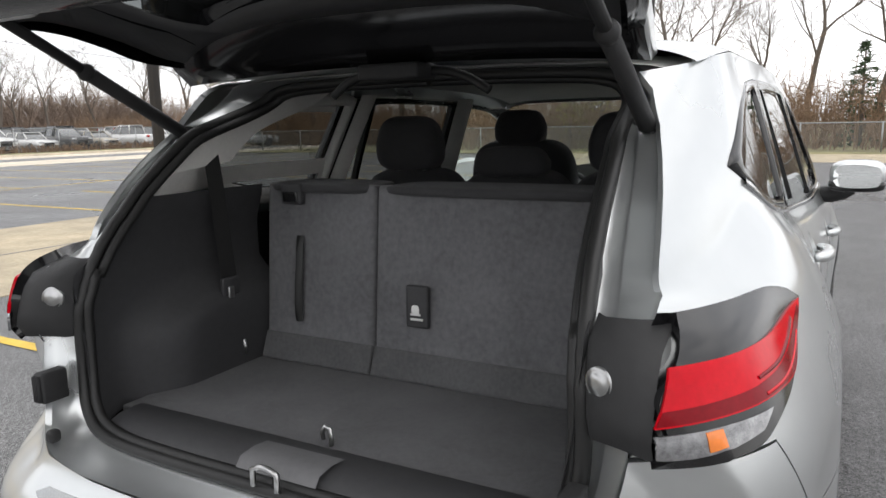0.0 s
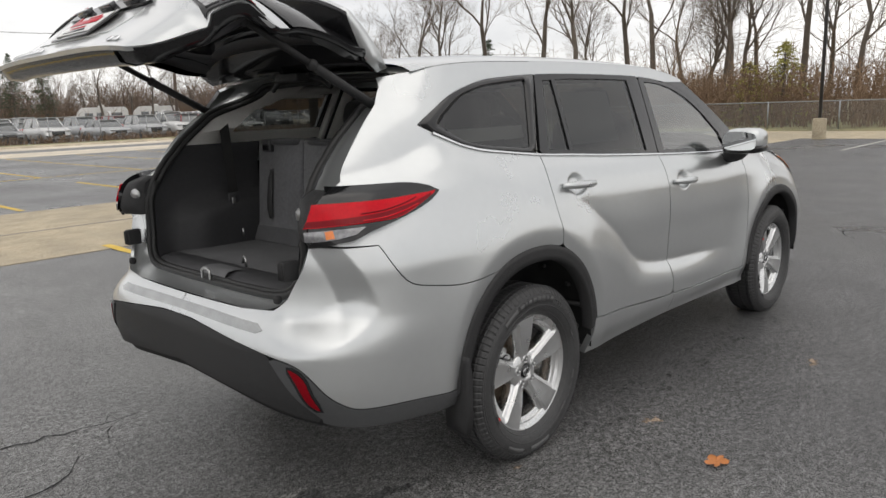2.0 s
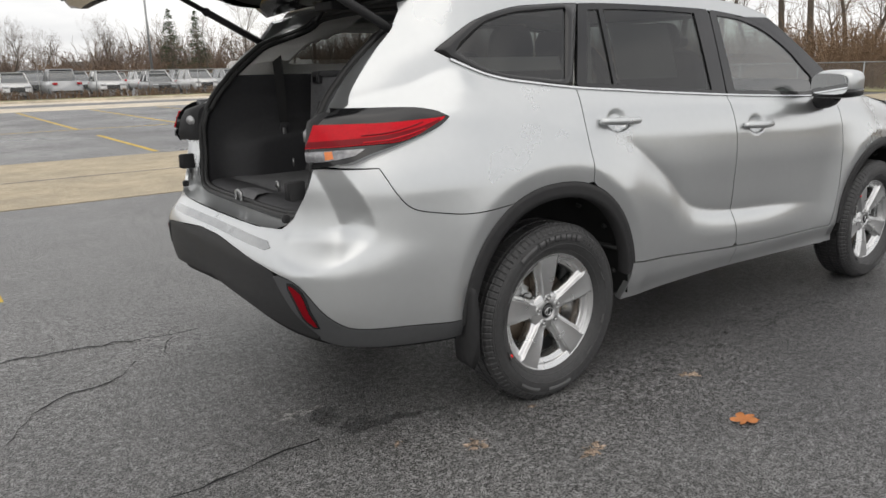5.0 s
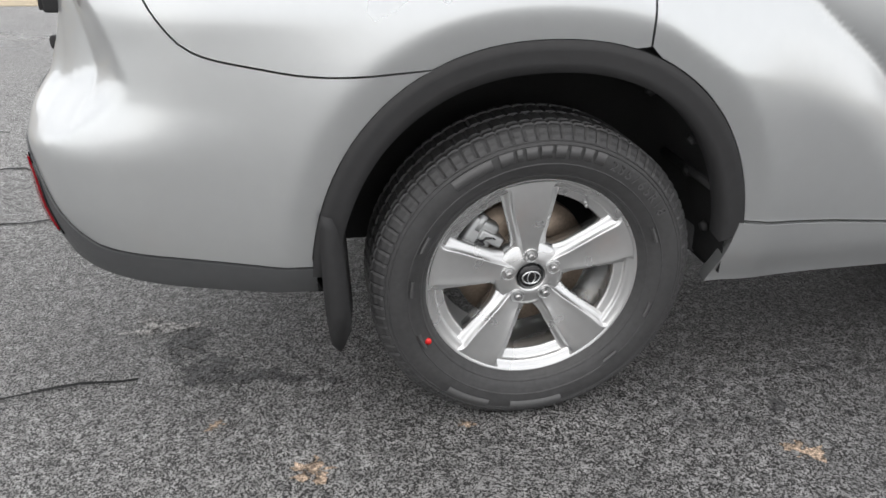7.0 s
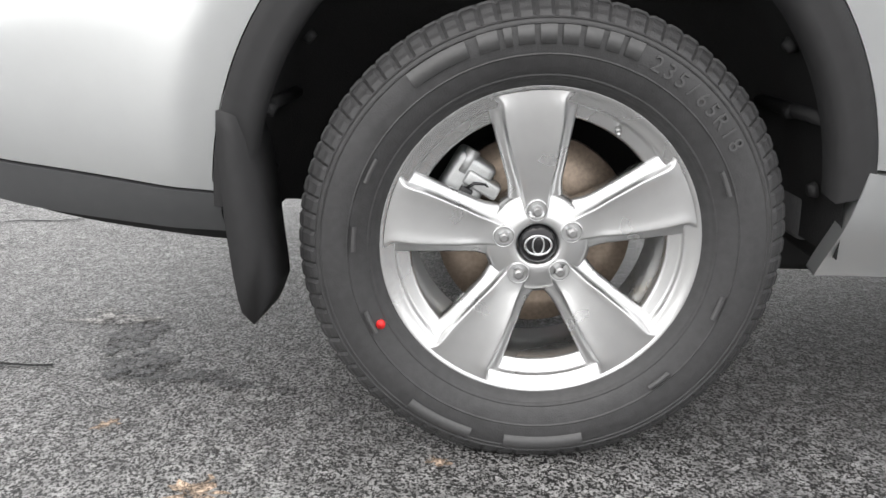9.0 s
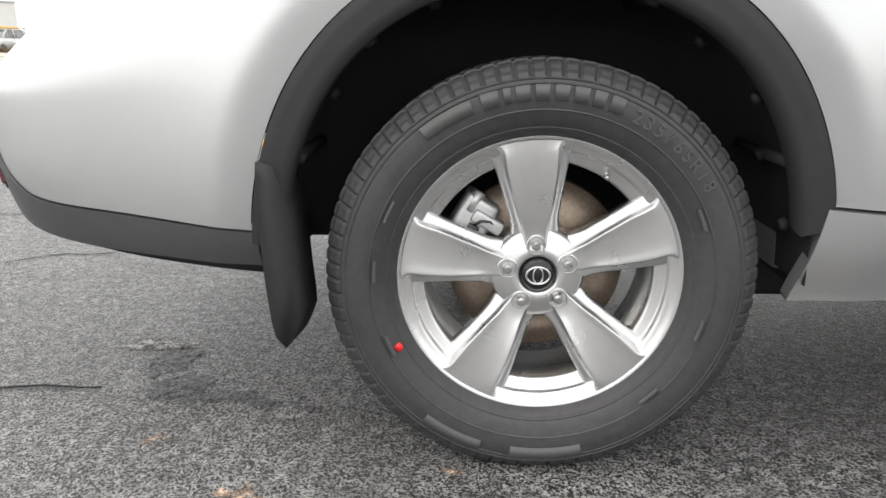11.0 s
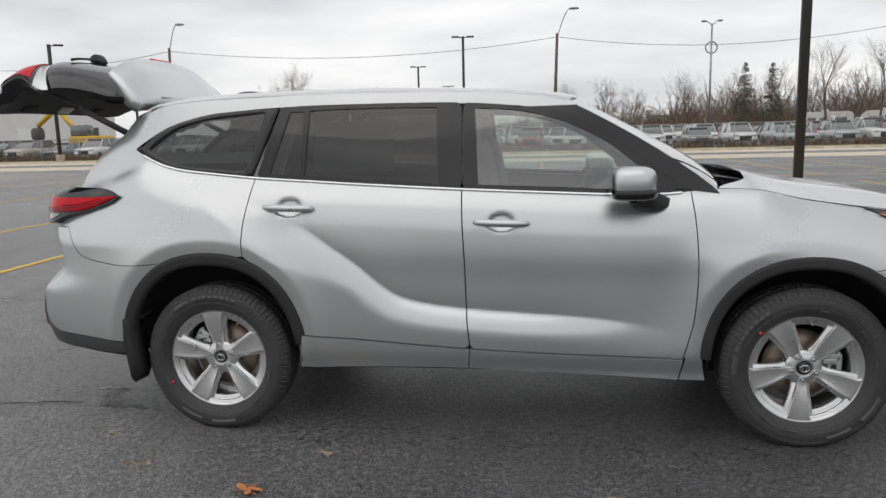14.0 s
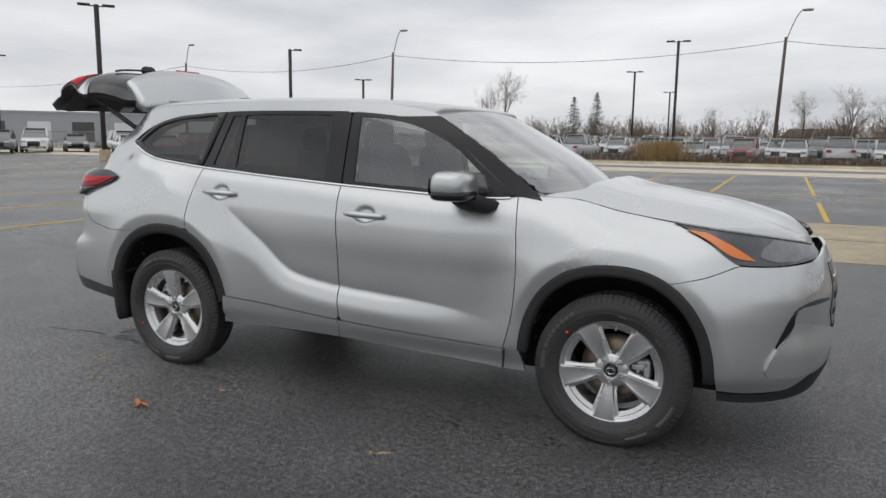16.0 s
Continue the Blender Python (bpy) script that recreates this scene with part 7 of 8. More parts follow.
def bare_tree(seed, height, spread, mat_=BARK, fork=0.35):
    """A leafless tree: trunk with its limbs, and a crown of fine twigs."""
    rr = random.Random(seed)
    thick, fine = Wood(), Wood()

    def grow(p, d, length, r, depth):
        segs = 4 if depth < 2 else 3
        for s in range(segs):
            bend = Vector((rr.gauss(0, 1), rr.gauss(0, 1), rr.gauss(0.15, 0.6))) * (0.06 + 0.05 * depth)
            d = (d + bend).normalized()
            q = p + d * (length / segs)
            r1 = r * (1 - 0.62 / segs) if depth else r * (1 - 0.5 / segs)
            (thick if r > 0.035 else fine).limb(p, q, r, r1, 7 if r > 0.12 else 5 if r > 0.035 else 3)
            p, r = q, r1
            if depth < 5 and (s > 0 or depth > 0) and not (depth == 0 and s < segs * fork):
                for _ in range(rr.choice((1, 1, 2) if depth < 3 else (1, 1, 1, 2) if depth < 4 else (1, 1, 0))):
                    az, tilt = rr.uniform(0, 6.283), rr.uniform(0.45, 1.0) * spread
                    side = d.orthogonal().normalized()
                    side = Matrix.Rotation(az, 3, d) @ side
                    nd = (d * math.cos(tilt) + side * math.sin(tilt) + Vector((0, 0, 0.12))).normalized()
                    grow(p, nd, length * rr.uniform(0.5, 0.72), max(r * rr.uniform(0.45, 0.66), 0.008), depth + 1)
        if depth < 5:
            grow(p, (d + Vector((rr.gauss(0, 0.25), rr.gauss(0, 0.25), 0.1))).normalized(), length * 0.6, r * 0.85, depth + 1)

    grow(Vector((0, 0, -0.1)), Vector((rr.gauss(0, 0.05), rr.gauss(0, 0.05), 1)).normalized(), height * 0.42, height * 0.013 + 0.04, 0)
    ob = empty("bare_tree", label="tall leafless deciduous tree with grey-brown bark", category="tree", group="bare trees round the lot")
    for nm, w, m in (("trunk", thick, mat_), ("crown", fine, TWIG)):
        c = new(nm, w.mesh(nm, m))
        c.parent = ob
    return ob


kinds = [bare_tree(11, 17, 0.8), bare_tree(23, 19, 0.7), bare_tree(35, 15, 0.95), bare_tree(47, 20, 0.65), bare_tree(59, 13, 1.0)]
for k, t in enumerate(kinds):
    t.location = (62 + 7 * k, 22 + 5 * k, 0)
rr = random.Random(77)


def at_bearing(eye, az, dist):
    return eye[0] + dist * math.cos(radians(az)), eye[1] + dist * math.sin(radians(az))


EYE_A = (-2.59, -2.95)
spots = [(0.5, 44, 2, 1.0), (17.5, 62, 3, 1.0), (14, 55, 0, 0.9), (27, 60, 1, 1.0), (29, 66, 3, 1.0), (33, 58, 0, 1.0), (36, 64, 1, 1.0), (39.5, 70, 3, 1.0), (42, 66, 2, 1.0), (45, 74, 1, 0.95), (24, 72, 2, 1.0), (20, 76, 1, 1.0), (10, 64, 1, 0.9), (7, 58, 4, 0.9), (4, 70, 3, 1.0), (48, 90, 4, 1.0), (51, 95, 0, 0.75), (54, 100, 2, 0.8), (57, 92, 4, 0.9), (60, 105, 1, 0.7), (63, 110, 2, 0.7), (66, 118, 4, 0.8), (69, 125, 0, 0.6), (46, 100, 3, 0.8), (-4, 60, 1, 0.9), (-9, 66, 3, 0.9), (31, 80, 2, 1.1), (22, 66, 0, 1.05), (15.5, 70, 2, 1.1)]
for az, dist, k, sc in spots:
    x, y = at_bearing(EYE_A, az, dist)
    copy_thing(kinds[k], Matrix.Translation((x, y, 0)) @ Matrix.Rotation(rr.uniform(0, 6.28), 4, "Z") @ Matrix.Scale(sc * rr.uniform(0.92, 1.08), 4))
# far trees beyond the car lot
EYE_B = (3.55, -4.32)
for az, dist, k, sc in [(110.5, 85, 4, 0.85), (112, 88, 2, 0.6), (89, 120, 4, 0.7), (86.5, 118, 2, 0.6), (84, 125, 0, 0.5), (92, 130, 4, 0.6), (95, 140, 0, 0.5), (98, 140, 2, 0.5), (80, 130, 2, 0.7), (77, 120, 4, 0.8), (74, 116, 0, 0.7), (71, 110, 1, 0.7), (68, 105, 3, 0.7), (65, 108, 4, 0.9), (101, 150, 4, 0.6), (104, 150, 2, 0.5), (62, 112, 0, 0.8)]:
    x, y = at_bearing(EYE_B, az, dist)
    copy_thing(kinds[k], Matrix.Translation((x, y, 0)) @ Matrix.Rotation(rr.uniform(0, 6.28), 4, "Z") @ Matrix.Scale(sc * rr.uniform(0.92, 1.08), 4))


def conifer(seed, height, wide, mat_):
    rr = random.Random(seed)
    w, nd = Wood(), Wood()
    w.limb(Vector((0, 0, 0)), Vector((0, 0, height)), 0.13, 0.02, 7)
    for k in range(int(height * 34)):
        z = height * (0.06 + 0.93 * rr.random())
        reach = wide * (1 - z / height) ** 0.8 * rr.uniform(0.7, 1.15) + 0.08
        az = rr.uniform(0, 6.283)
        d = Vector((math.cos(az), math.sin(az), -0.15))
        a = Vector((0, 0, z))
        w.limb(a, a + d * reach, 0.016, 0.004, 3)
        for s in range(7):
            q = a + d * reach * (0.25 + 0.75 * rr.random())
            e = Vector((rr.gauss(0, 1), rr.gauss(0, 1), rr.gauss(-0.1, 0.5))).normalized() * rr.uniform(0.12, 0.3)
            nd.limb(q, q + e, 0.035, 0.006, 3)
    ob = empty("evergreen_tree", label="evergreen conifer standing behind the fence", category="tree")
    for nm, x, m in (("trunk", w, BARK), ("crown", nd, mat_)):
        c = new(nm, x.mesh(nm, m))
        c.parent = ob
    return ob


for sd, h, wd, mt, eye, az, dist in ((3, 5.2, 1.7, NEEDLE, (-1.92, -0.92), -1.2, 42), (4, 4.4, 2.4, YELLOWGREEN, EYE_A, 18.6, 44), (5, 3.4, 2.3, YELLOWGREEN, EYE_A, 20.8, 44), (6, 9, 3.0, NEEDLE, EYE_A, 39.5, 85), (7, 11, 3.2, NEEDLE, EYE_B, 103.5, 150), (8, 10, 3.2, NEEDLE, EYE_B, 105.2, 150), (9, 10.5, 3.0, NEEDLE, (1.66, -4.29), 75.5, 114), (10, 10.2, 2.8, NEEDLE, (1.66, -4.29), 73.7, 114)):
    t = conifer(sd, h, wd, mt)
    x, y = at_bearing(eye, az, dist)
    t.location = (x, y, 0)
    if mt is YELLOWGREEN:
        tagged(t, label="yellow-green leafy shrub behind the fence", category="shrub")


def brush(name, boxes, count, low, high, seed, label):
    """Tangled dry undergrowth, far too many stems to count."""
    rr = random.Random(seed)
    w = Wood()
    for x0, y0, x1, y1 in boxes:
        for _ in range(count):
            p = Vector((rr.uniform(x0, x1), rr.uniform(y0, y1), 0))
            h = rr.uniform(low, high)
            d = Vector((rr.gauss(0, 0.22), rr.gauss(0, 0.22), 1))
            top = p + d * h
            w.limb(p, top, 0.035, 0.012, 3)
            for _ in range(5):
                q = p.lerp(top, rr.uniform(0.3, 1.0))
                e = Vector((rr.gauss(0, 1), rr.gauss(0, 1), rr.gauss(0.7, 0.5))).normalized() * h * rr.uniform(0.15, 0.4)
                w.limb(q, q + e, 0.022, 0.006, 3)
    return tagged(new(name, w.mesh(name, BRUSH)), label, "brush", kind="stuff")


brush("undergrowth", [(34.5, -25, 42, 20), (42, -25, 52, 45), (44, 15, 60, 50), (50, 45, 75, 80), (60, 80, 110, 100)], 1500, 1.2, 3.3, 1, "tangled dry brown undergrowth behind the fence")
brush("far_woods", [(75, 60, 130, 130), (52, -60, 90, 60)], 700, 4, 8, 2, "distant brown leafless woods")
brush("far_hedge", [(12, 98, 70, 122)], 900, 1.8, 3.2, 9, "low brown hedge of bare shrubs far off")
brush("roadside_brush", [(-60, 47.2, 50, 50.0)], 4000, 0.15, 0.6, 3, "dry weeds along the car lot's fence")
FAR_TWIG = material("far_twigs", (0.20, 0.15, 0.118), 0.95, noise_scale=0.3, noise_amount=0.3)


def tree_line(name, boxes, count, low, high, seed, label):
    """A far line of leafless trees with domed crowns, too many to count."""
    rr = random.Random(seed)
    w = Wood()
    for x0, y0, x1, y1 in boxes:
        for _ in range(count):
            p = Vector((rr.uniform(x0, x1), rr.uniform(y0, y1), 0))
            h = rr.uniform(low, high)
            fork = p + Vector((rr.gauss(0, 0.1), rr.gauss(0, 0.1), h * rr.uniform(0.12, 0.28)))
            w.limb(p, fork, 0.17, 0.13, 5)
            for _ in range(9):
                d = Vector((rr.gauss(0, 0.62), rr.gauss(0, 0.62), 1.0)).normalized()
                tip = fork + d * (h - fork.z) * rr.uniform(0.75, 1.05)
                w.limb(fork, tip, 0.065, 0.02, 3)
                for _ in range(9):
                    q = fork.lerp(tip, rr.uniform(0.2, 1.0))
                    e = (d + Vector((rr.gauss(0, 0.75), rr.gauss(0, 0.75), rr.gauss(0.1, 0.4)))).normalized() * h * rr.uniform(0.08, 0.22)
                    w.limb(q, q + e, 0.024, 0.01, 3)
    return tagged(new(name, w.mesh(name, FAR_TWIG)), label, "woods", kind="stuff")


tree_line("brown_woods", [(22, 115, 72, 132), (60, 96, 90, 116)], 150, 4.5, 9.5, 33, "leafless brown woods behind the trailers")
tree_line("far_trees", [(8, 128, 115, 150), (-70, 150, 20, 172)], 170, 3.5, 7.0, 21, "far line of leafless trees behind the houses")
STRAW = material("straw_grass", (0.40, 0.28, 0.13), 0.9, noise_scale=3, noise_amount=0.3)
rr = random.Random(15)
tuft = Wood()
gx, gy = at_bearing(EYE_B, 98.6, 53.5)
for _ in range(1500):
    a = Vector((gx + rr.gauss(0, 0.75), gy + rr.gauss(0, 0.4), 0))
    tuft.limb(a, a + Vector((rr.gauss(0, 0.16), rr.gauss(0, 0.16), rr.uniform(0.9, 1.55))), 0.02, 0.008, 3)
tagged(new("tall_grass", tuft.mesh("tall_grass", STRAW)), "clump of tall straw-coloured dry grass", "grass", kind="stuff")

# ---- chain-link fences ----
GALV = material("galvanised_steel", (0.33, 0.34, 0.34), 0.45, 0.8, noise_scale=4, noise_amount=0.12)
MESH = bpy.data.materials.new("chain_link")
MESH.use_nodes = True
mn, ml = MESH.node_tree.nodes, MESH.node_tree.links
p_ = mn["Principled BSDF"]
p_.inputs["Base Color"].default_value, p_.inputs["Metallic"].default_value, p_.inputs["Roughness"].default_value = (0.30, 0.31, 0.31, 1), 0.6, 0.5
tr_, mx_ = mn.new("ShaderNodeBsdfTransparent"), mn.new("ShaderNodeMixShader")
mx_.inputs[0].default_value = 0.22
ml.new(tr_.outputs[0], mx_.inputs[1])
ml.new(p_.outputs[0], mx_.inputs[2])
ml.new(mx_.outputs[0], mn["Material Output"].inputs["Surface"])


def fence(x0, y0, x1, y1, h, gap, label):
    f = empty("chain_link_fence", (x0, y0, 0), label=label, category="fence")
    d = Vector((x1 - x0, y1 - y0, 0))
    k = int(d.length / gap)
    post = bmesh.new()
    rod(post, (0, 0, -0.1), (0, 0, h + 0.04), 0.032, n=8)
    first = part("post", post, GALV, f)
    for i in range(1, k + 1):
        o = first.copy()
        scene.collection.objects.link(o)
        o.location = d * (i / k)
    bm = bmesh.new()
    rod(bm, Vector((0, 0, h)), d + Vector((0, 0, h)), 0.024, n=6)
    part("top_rail", bm, GALV, f)
    bm = bmesh.new()
    a, b = Vector((0, 0, 0.04)), d + Vector((0, 0, 0.04))
    bm.faces.new([bm.verts.new(q) for q in (a, b, b + Vector((0, 0, h - 0.04)), a + Vector((0, 0, h - 0.04)))])
    part("wire_mesh", bm, MESH, f, "thin galvanised wire mesh")
    return f


fence(33.0, -45, 33.0, 34, 1.25, 3.0, "galvanised chain-link fence along the lot")
fence(-70, 48.2, 70, 48.2, 1.7, 3.2, "galvanised chain-link fence round the far car lot")

# ---- lamp posts, utility poles and wires ----
POLE = material("dark_bronze_steel", (0.045, 0.042, 0.04), 0.5, 0.4, noise_scale=2, noise_amount=0.15)
WOODPOLE = material("weathered_pole_wood", (0.13, 0.10, 0.08), 0.9, noise_scale=3, noise_amount=0.3, bump=0.4, bump_scale=30)


def lamp_post(x, y, h, heads, r=0.09, turn=0.0, base=0.75, foot=0.30, label="dark steel lamp post on a concrete base"):
    o = empty("lamp_post", (x, y, 0), label=label, category="lamp post")
    if base:
        bm = bmesh.new()
        lathe(bm, [(0.0, base), (foot - 0.03, base), (foot, base - 0.03), (foot, -0.05)], 24, axis="Z")
        bmesh.ops.recalc_face_normals(bm, faces=bm.faces)
        part("base", bm, CONCRETE, o, "round concrete base")
    bm = bmesh.new()
    box(bm, (-r, -r, base), (r, r, h), 0.012, 1)
    part("pole", bm, POLE, o)
    for k in range(heads):
        s = 1 if k == 0 else -1
        bm = bmesh.new()
        box(bm, (s * 0.08, -0.03, h - 0.12), (s * 0.35, 0.03, h - 0.06), 0.01, 1)
        box(bm, (s * 0.3, -0.17, h - 0.10), (s * 0.95, 0.17, h + 0.02), 0.04, 2)
        bmesh.ops.rotate(bm, cent=(0, 0, h), matrix=Matrix.Rotation(turn, 3, "Z"), verts=bm.verts)
        part("lamp_head", bm, POLE, o)
    return o


lamp_post(5.75, 8.15, 9.0, 2, 0.065, 0.5, 0.45, 0.28)
lamp_post(25.2, 5.2, 9.0, 2, 0.05, 0.5, 0.72, 0.22)
for az, dist, h, heads in ((140.2, 46, 8.6, 2), (127.0, 62, 8.5, 1), (121.5, 85, 8.0, 2), (97.8, 64, 9.6, 2), (100.8, 90, 9.5, 2), (98.2, 120, 9, 2), (146.5, 80, 8.6, 2)):
    x, y = at_bearing(EYE_B, az, dist)
    lamp_post(x, y, h, heads, 0.10, radians(az - 90), 0.6)


def utility_pole(x, y, h, arm, lean=0.0):
    o = empty("utility_pole", (x, y, 0), label="wooden utility pole with a street lamp on a curved arm", category="utility pole", group="poles along the road")
    bm = bmesh.new()
    rod(bm, (0, 0, -0.2), (lean * h, 0, h), 0.17, 0.11, 10)
    part("pole", bm, WOODPOLE, o)
    bm = bmesh.new()
    tube(bm, [(lean * h + arm * t * 0.9, -0.4 * t, h - 0.4 + 2.3 * math.sin(t * math.pi / 2)) for t in np.linspace(0, 1, 9)], 0.04, 6)
    part("lamp_arm", bm, GALV, o)
    bm = bmesh.new()
    blob(bm, (lean * h + arm * 0.9 + 0.3, -0.45, h + 1.9), (0.42, 0.16, 0.10), 0.7, 0.7, 10, 14)
    part("lamp_head", bm, GALV, o)
    return o


upoles = []
for az, dist, h, arm in ((90.9, 64, 9.6, 1.2), (119.4, 72, 9.6, 1.2), (134.6, 90, 9.6, 1.2), (68.0, 70, 9.6, 1.2)):
    x, y = at_bearing(EYE_B, az, dist)
    utility_pole(x, y, h, arm, 0.03)
    upoles.append(Vector((x + 0.03 * h, y, h - 0.3)))
x, y = at_bearing((-2.59, -2.95), 74.6, 78)
p = empty("flag_pole", (x, y, 0), label="grey steel pole with two lamps and a ring", category="lamp post")
bm = bmesh.new()
rod(bm, (0, 0, 0), (0, 0, 11.5), 0.13, 0.08, 10)
part("pole", bm, GALV, p)
bm = bmesh.new()
tube(bm, [(0.55 * math.cos(a), 0, 9.2 + 0.55 * math.sin(a)) for a in np.linspace(0, 2 * math.pi, 20, endpoint=False)], 0.07, 6, True)
part("ring", bm, GALV, p)
for s in (-1, 1):
    bm = bmesh.new()
    tube(bm, [(0, 0, 11.3), (s * 0.3, 0, 11.6), (s * 0.55, 0, 11.75)], 0.04, 6)
    blob(bm, (s * 0.75, 0, 11.75), (0.28, 0.15, 0.1), 0.7, 0.7, 8, 12)
    part("lamp_head", bm, GALV, p)
CABLE = material("black_cable", (0.03, 0.03, 0.03), 0.7, noise_scale=3, noise_amount=0.1)
order = sorted(upoles, key=lambda q: q.x)
order = [Vector((order[0].x - 60, order[0].y + 10, 9)), *order, Vector((order[-1].x + 60, order[-1].y, 9))]
for a, b in zip(order, order[1:]):
    bm = bmesh.new()
    tube(bm, [a.lerp(b, t) - Vector((0, 0, 1.1 * 4 * t * (1 - t))) for t in np.linspace(0, 1, 18)], 0.025, 4)
    part("overhead_wire", bm, CABLE, None, "sagging black overhead wire between the poles", category="wire", group="wires along the road")

# ---- the far lot: parked vehicles ----
PAINT_ANY = material("parked_car_paint", (0.5, 0.5, 0.5), 0.28, 0.35, coat=0.8, noise_scale=1, noise_amount=0.05)
_n, _l = PAINT_ANY.node_tree.nodes, PAINT_ANY.node_tree.links
_oi = _n.new("ShaderNodeObjectInfo")
for lk in list(_n["Principled BSDF"].inputs["Base Color"].links):
    _l.remove(lk)
_l.new(_oi.outputs["Color"], _n["Principled BSDF"].inputs["Base Color"])
CAR_GLASS = material("dark_car_glass", (0.09, 0.096, 0.10), 0.06, coat=1.0, spec=0.9, noise_scale=1, noise_amount=0.2)
LAMP_WHITE = material("headlamp_glass", (0.7, 0.71, 0.72), 0.15, 0.3, noise_scale=8, noise_amount=0.2)


def parked(name, length, width, height, belt, hood, cab0, cab1, label, bed=False):
    """A parked car facing -y: body, glasshouse, four wheels, lamps."""
    o = empty(name, label=label, category="car", group="parked cars")
    h2 = width / 2
    bm = bmesh.new()
    prof = [(-length / 2, 0.42, 0.80), (-length / 2 + 0.06, hood * 0.86, 0.9), (-length / 2 + 0.35, hood * 0.97, 0.96), (-length / 2 + cab0, hood + 0.05, 1.0), (0, belt, 1.0), (length / 2 - 0.5, belt, 1.0), (length / 2 - 0.08, belt * 0.96, 0.93), (length / 2, 0.45, 0.82)]
    rows = []
    for y, z, k in prof:
        rows.append([Vector((x * h2 * k, y, zz)) for x, zz in ((-0.94, 0.28), (-1.0, 0.5), (-0.98, z * 0.8), (-0.86, z), (0.86, z), (0.98, z * 0.8), (1.0, 0.5), (0.94, 0.28))])
    loft(bm, rows, True)
    bm.verts.ensure_lookup_table()
    bm.faces.new(bm.verts[:8])
    bm.faces.new(bm.verts[-8:])
    bmesh.ops.recalc_face_normals(bm, faces=bm.faces)
    part("body", bm, PAINT_ANY, o)
    ya, yb = -length / 2 + cab0, length / 2 - cab1
    slope, rs = (height - belt) * 1.15, (height - belt) * (0.45 if not bed else 0.2)
    bm = bmesh.new()
    rows = [[Vector((x * h2, y, z)) for x in (-k, -k * 0.5, k * 0.5, k)] for y, z, k in ((ya, hood + 0.03, 0.86), (ya + slope, height - 0.03, 0.70), (yb - rs, height - 0.03, 0.68), (yb, belt, 0.84))]
    loft(bm, rows)
    for sgn in (-1, 1):
        bm.faces.new([bm.verts.new((sgn * k * h2, y, z)) for y, z, k in ((ya, hood + 0.03, 0.86), (ya + slope, height - 0.03, 0.70), (yb - rs, height - 0.03, 0.68), (yb, belt, 0.84))])
    bmesh.ops.recalc_face_normals(bm, faces=bm.faces)
    part("glasshouse", bm, CAR_GLASS, o)
    bm = bmesh.new()
    box(bm, (-0.70 * h2, ya + slope - 0.06, height - 0.045), (0.70 * h2, yb - rs + 0.08, height), 0.02, 2)
    for sgn in (-1, 1):
        for (y0, z0, k0), (y1, z1, k1) in (((ya, hood + 0.03, 0.87), (ya + slope, height - 0.02, 0.71)), ((yb, belt, 0.85), (yb - rs, height - 0.02, 0.69)), (((ya + yb) / 2, belt, 0.90), ((ya + yb) / 2, height - 0.03, 0.70))):
            rod(bm, (sgn * k0 * h2, y0, z0), (sgn * k1 * h2, y1, z1), 0.045, n=6)
    part("roof", bm, PAINT_ANY, o)
    for sx in (-1, 1):
        for sy in (-0.31, 0.29):
            bm = bmesh.new()
            lathe(bm, [(0.0, -0.02), (0.2, -0.03), (0.22, -0.01), (0.25, -0.02), (0.33, 0.0), (0.345, 0.05), (0.345, 0.2), (0.2, 0.22)], 20)
            bmesh.ops.transform(bm, matrix=Matrix.Translation((sx * (h2 - 0.01), sy * length, 0.345)) @ Matrix.Rotation(-sx * math.pi / 2 * -1, 4, "Z"), verts=bm.verts)
            bmesh.ops.recalc_face_normals(bm, faces=bm.faces)
            part("wheel", bm, RUBBER, o)
        bm = bmesh.new()
        blob(bm, (sx * h2 * 0.66, -length / 2 + 0.07, hood * 0.80), (0.20, 0.09, 0.07), 0.6, 0.6, 8, 12)
        part("headlamp", bm, LAMP_WHITE, o)
        bm = bmesh.new()
        blob(bm, (sx * h2 * 0.72, length / 2 - 0.05, belt * 0.85), (0.16, 0.07, 0.09), 0.6, 0.6, 8, 12)
        part("rear_lamp", bm, RED, o)
    bm = bmesh.new()
    box(bm, (-0.42, -length / 2 - 0.02, 0.50), (0.42, -length / 2 + 0.08, hood * 0.78), 0.03, 1)
    part("grille", bm, GLOSS_BLACK, o)
    return o


sedan = parked("sedan", 4.7, 1.82, 1.45, 0.95, 0.88, 1.35, 0.75, "parked sedan on the lot")
suv2 = parked("parked_suv", 4.6, 1.86, 1.72, 1.05, 1.02, 1.15, 0.22, "parked SUV on the lot")
truck = parked("pickup_truck", 5.7, 2.0, 1.9, 1.12, 1.12, 1.45, 2.05, "parked pickup truck on the lot", True)
van = parked("minivan", 5.1, 1.98, 1.8, 1.02, 1.0, 0.95, 0.25, "parked minivan on the lot")
COLORS = {"white": (0.72, 0.72, 0.71), "silver": (0.45, 0.46, 0.47), "black": (0.02, 0.02, 0.022), "grey": (0.14, 0.145, 0.15), "red": (0.28, 0.02, 0.025), "blue": (0.05, 0.08, 0.16), "beige": (0.42, 0.38, 0.31)}


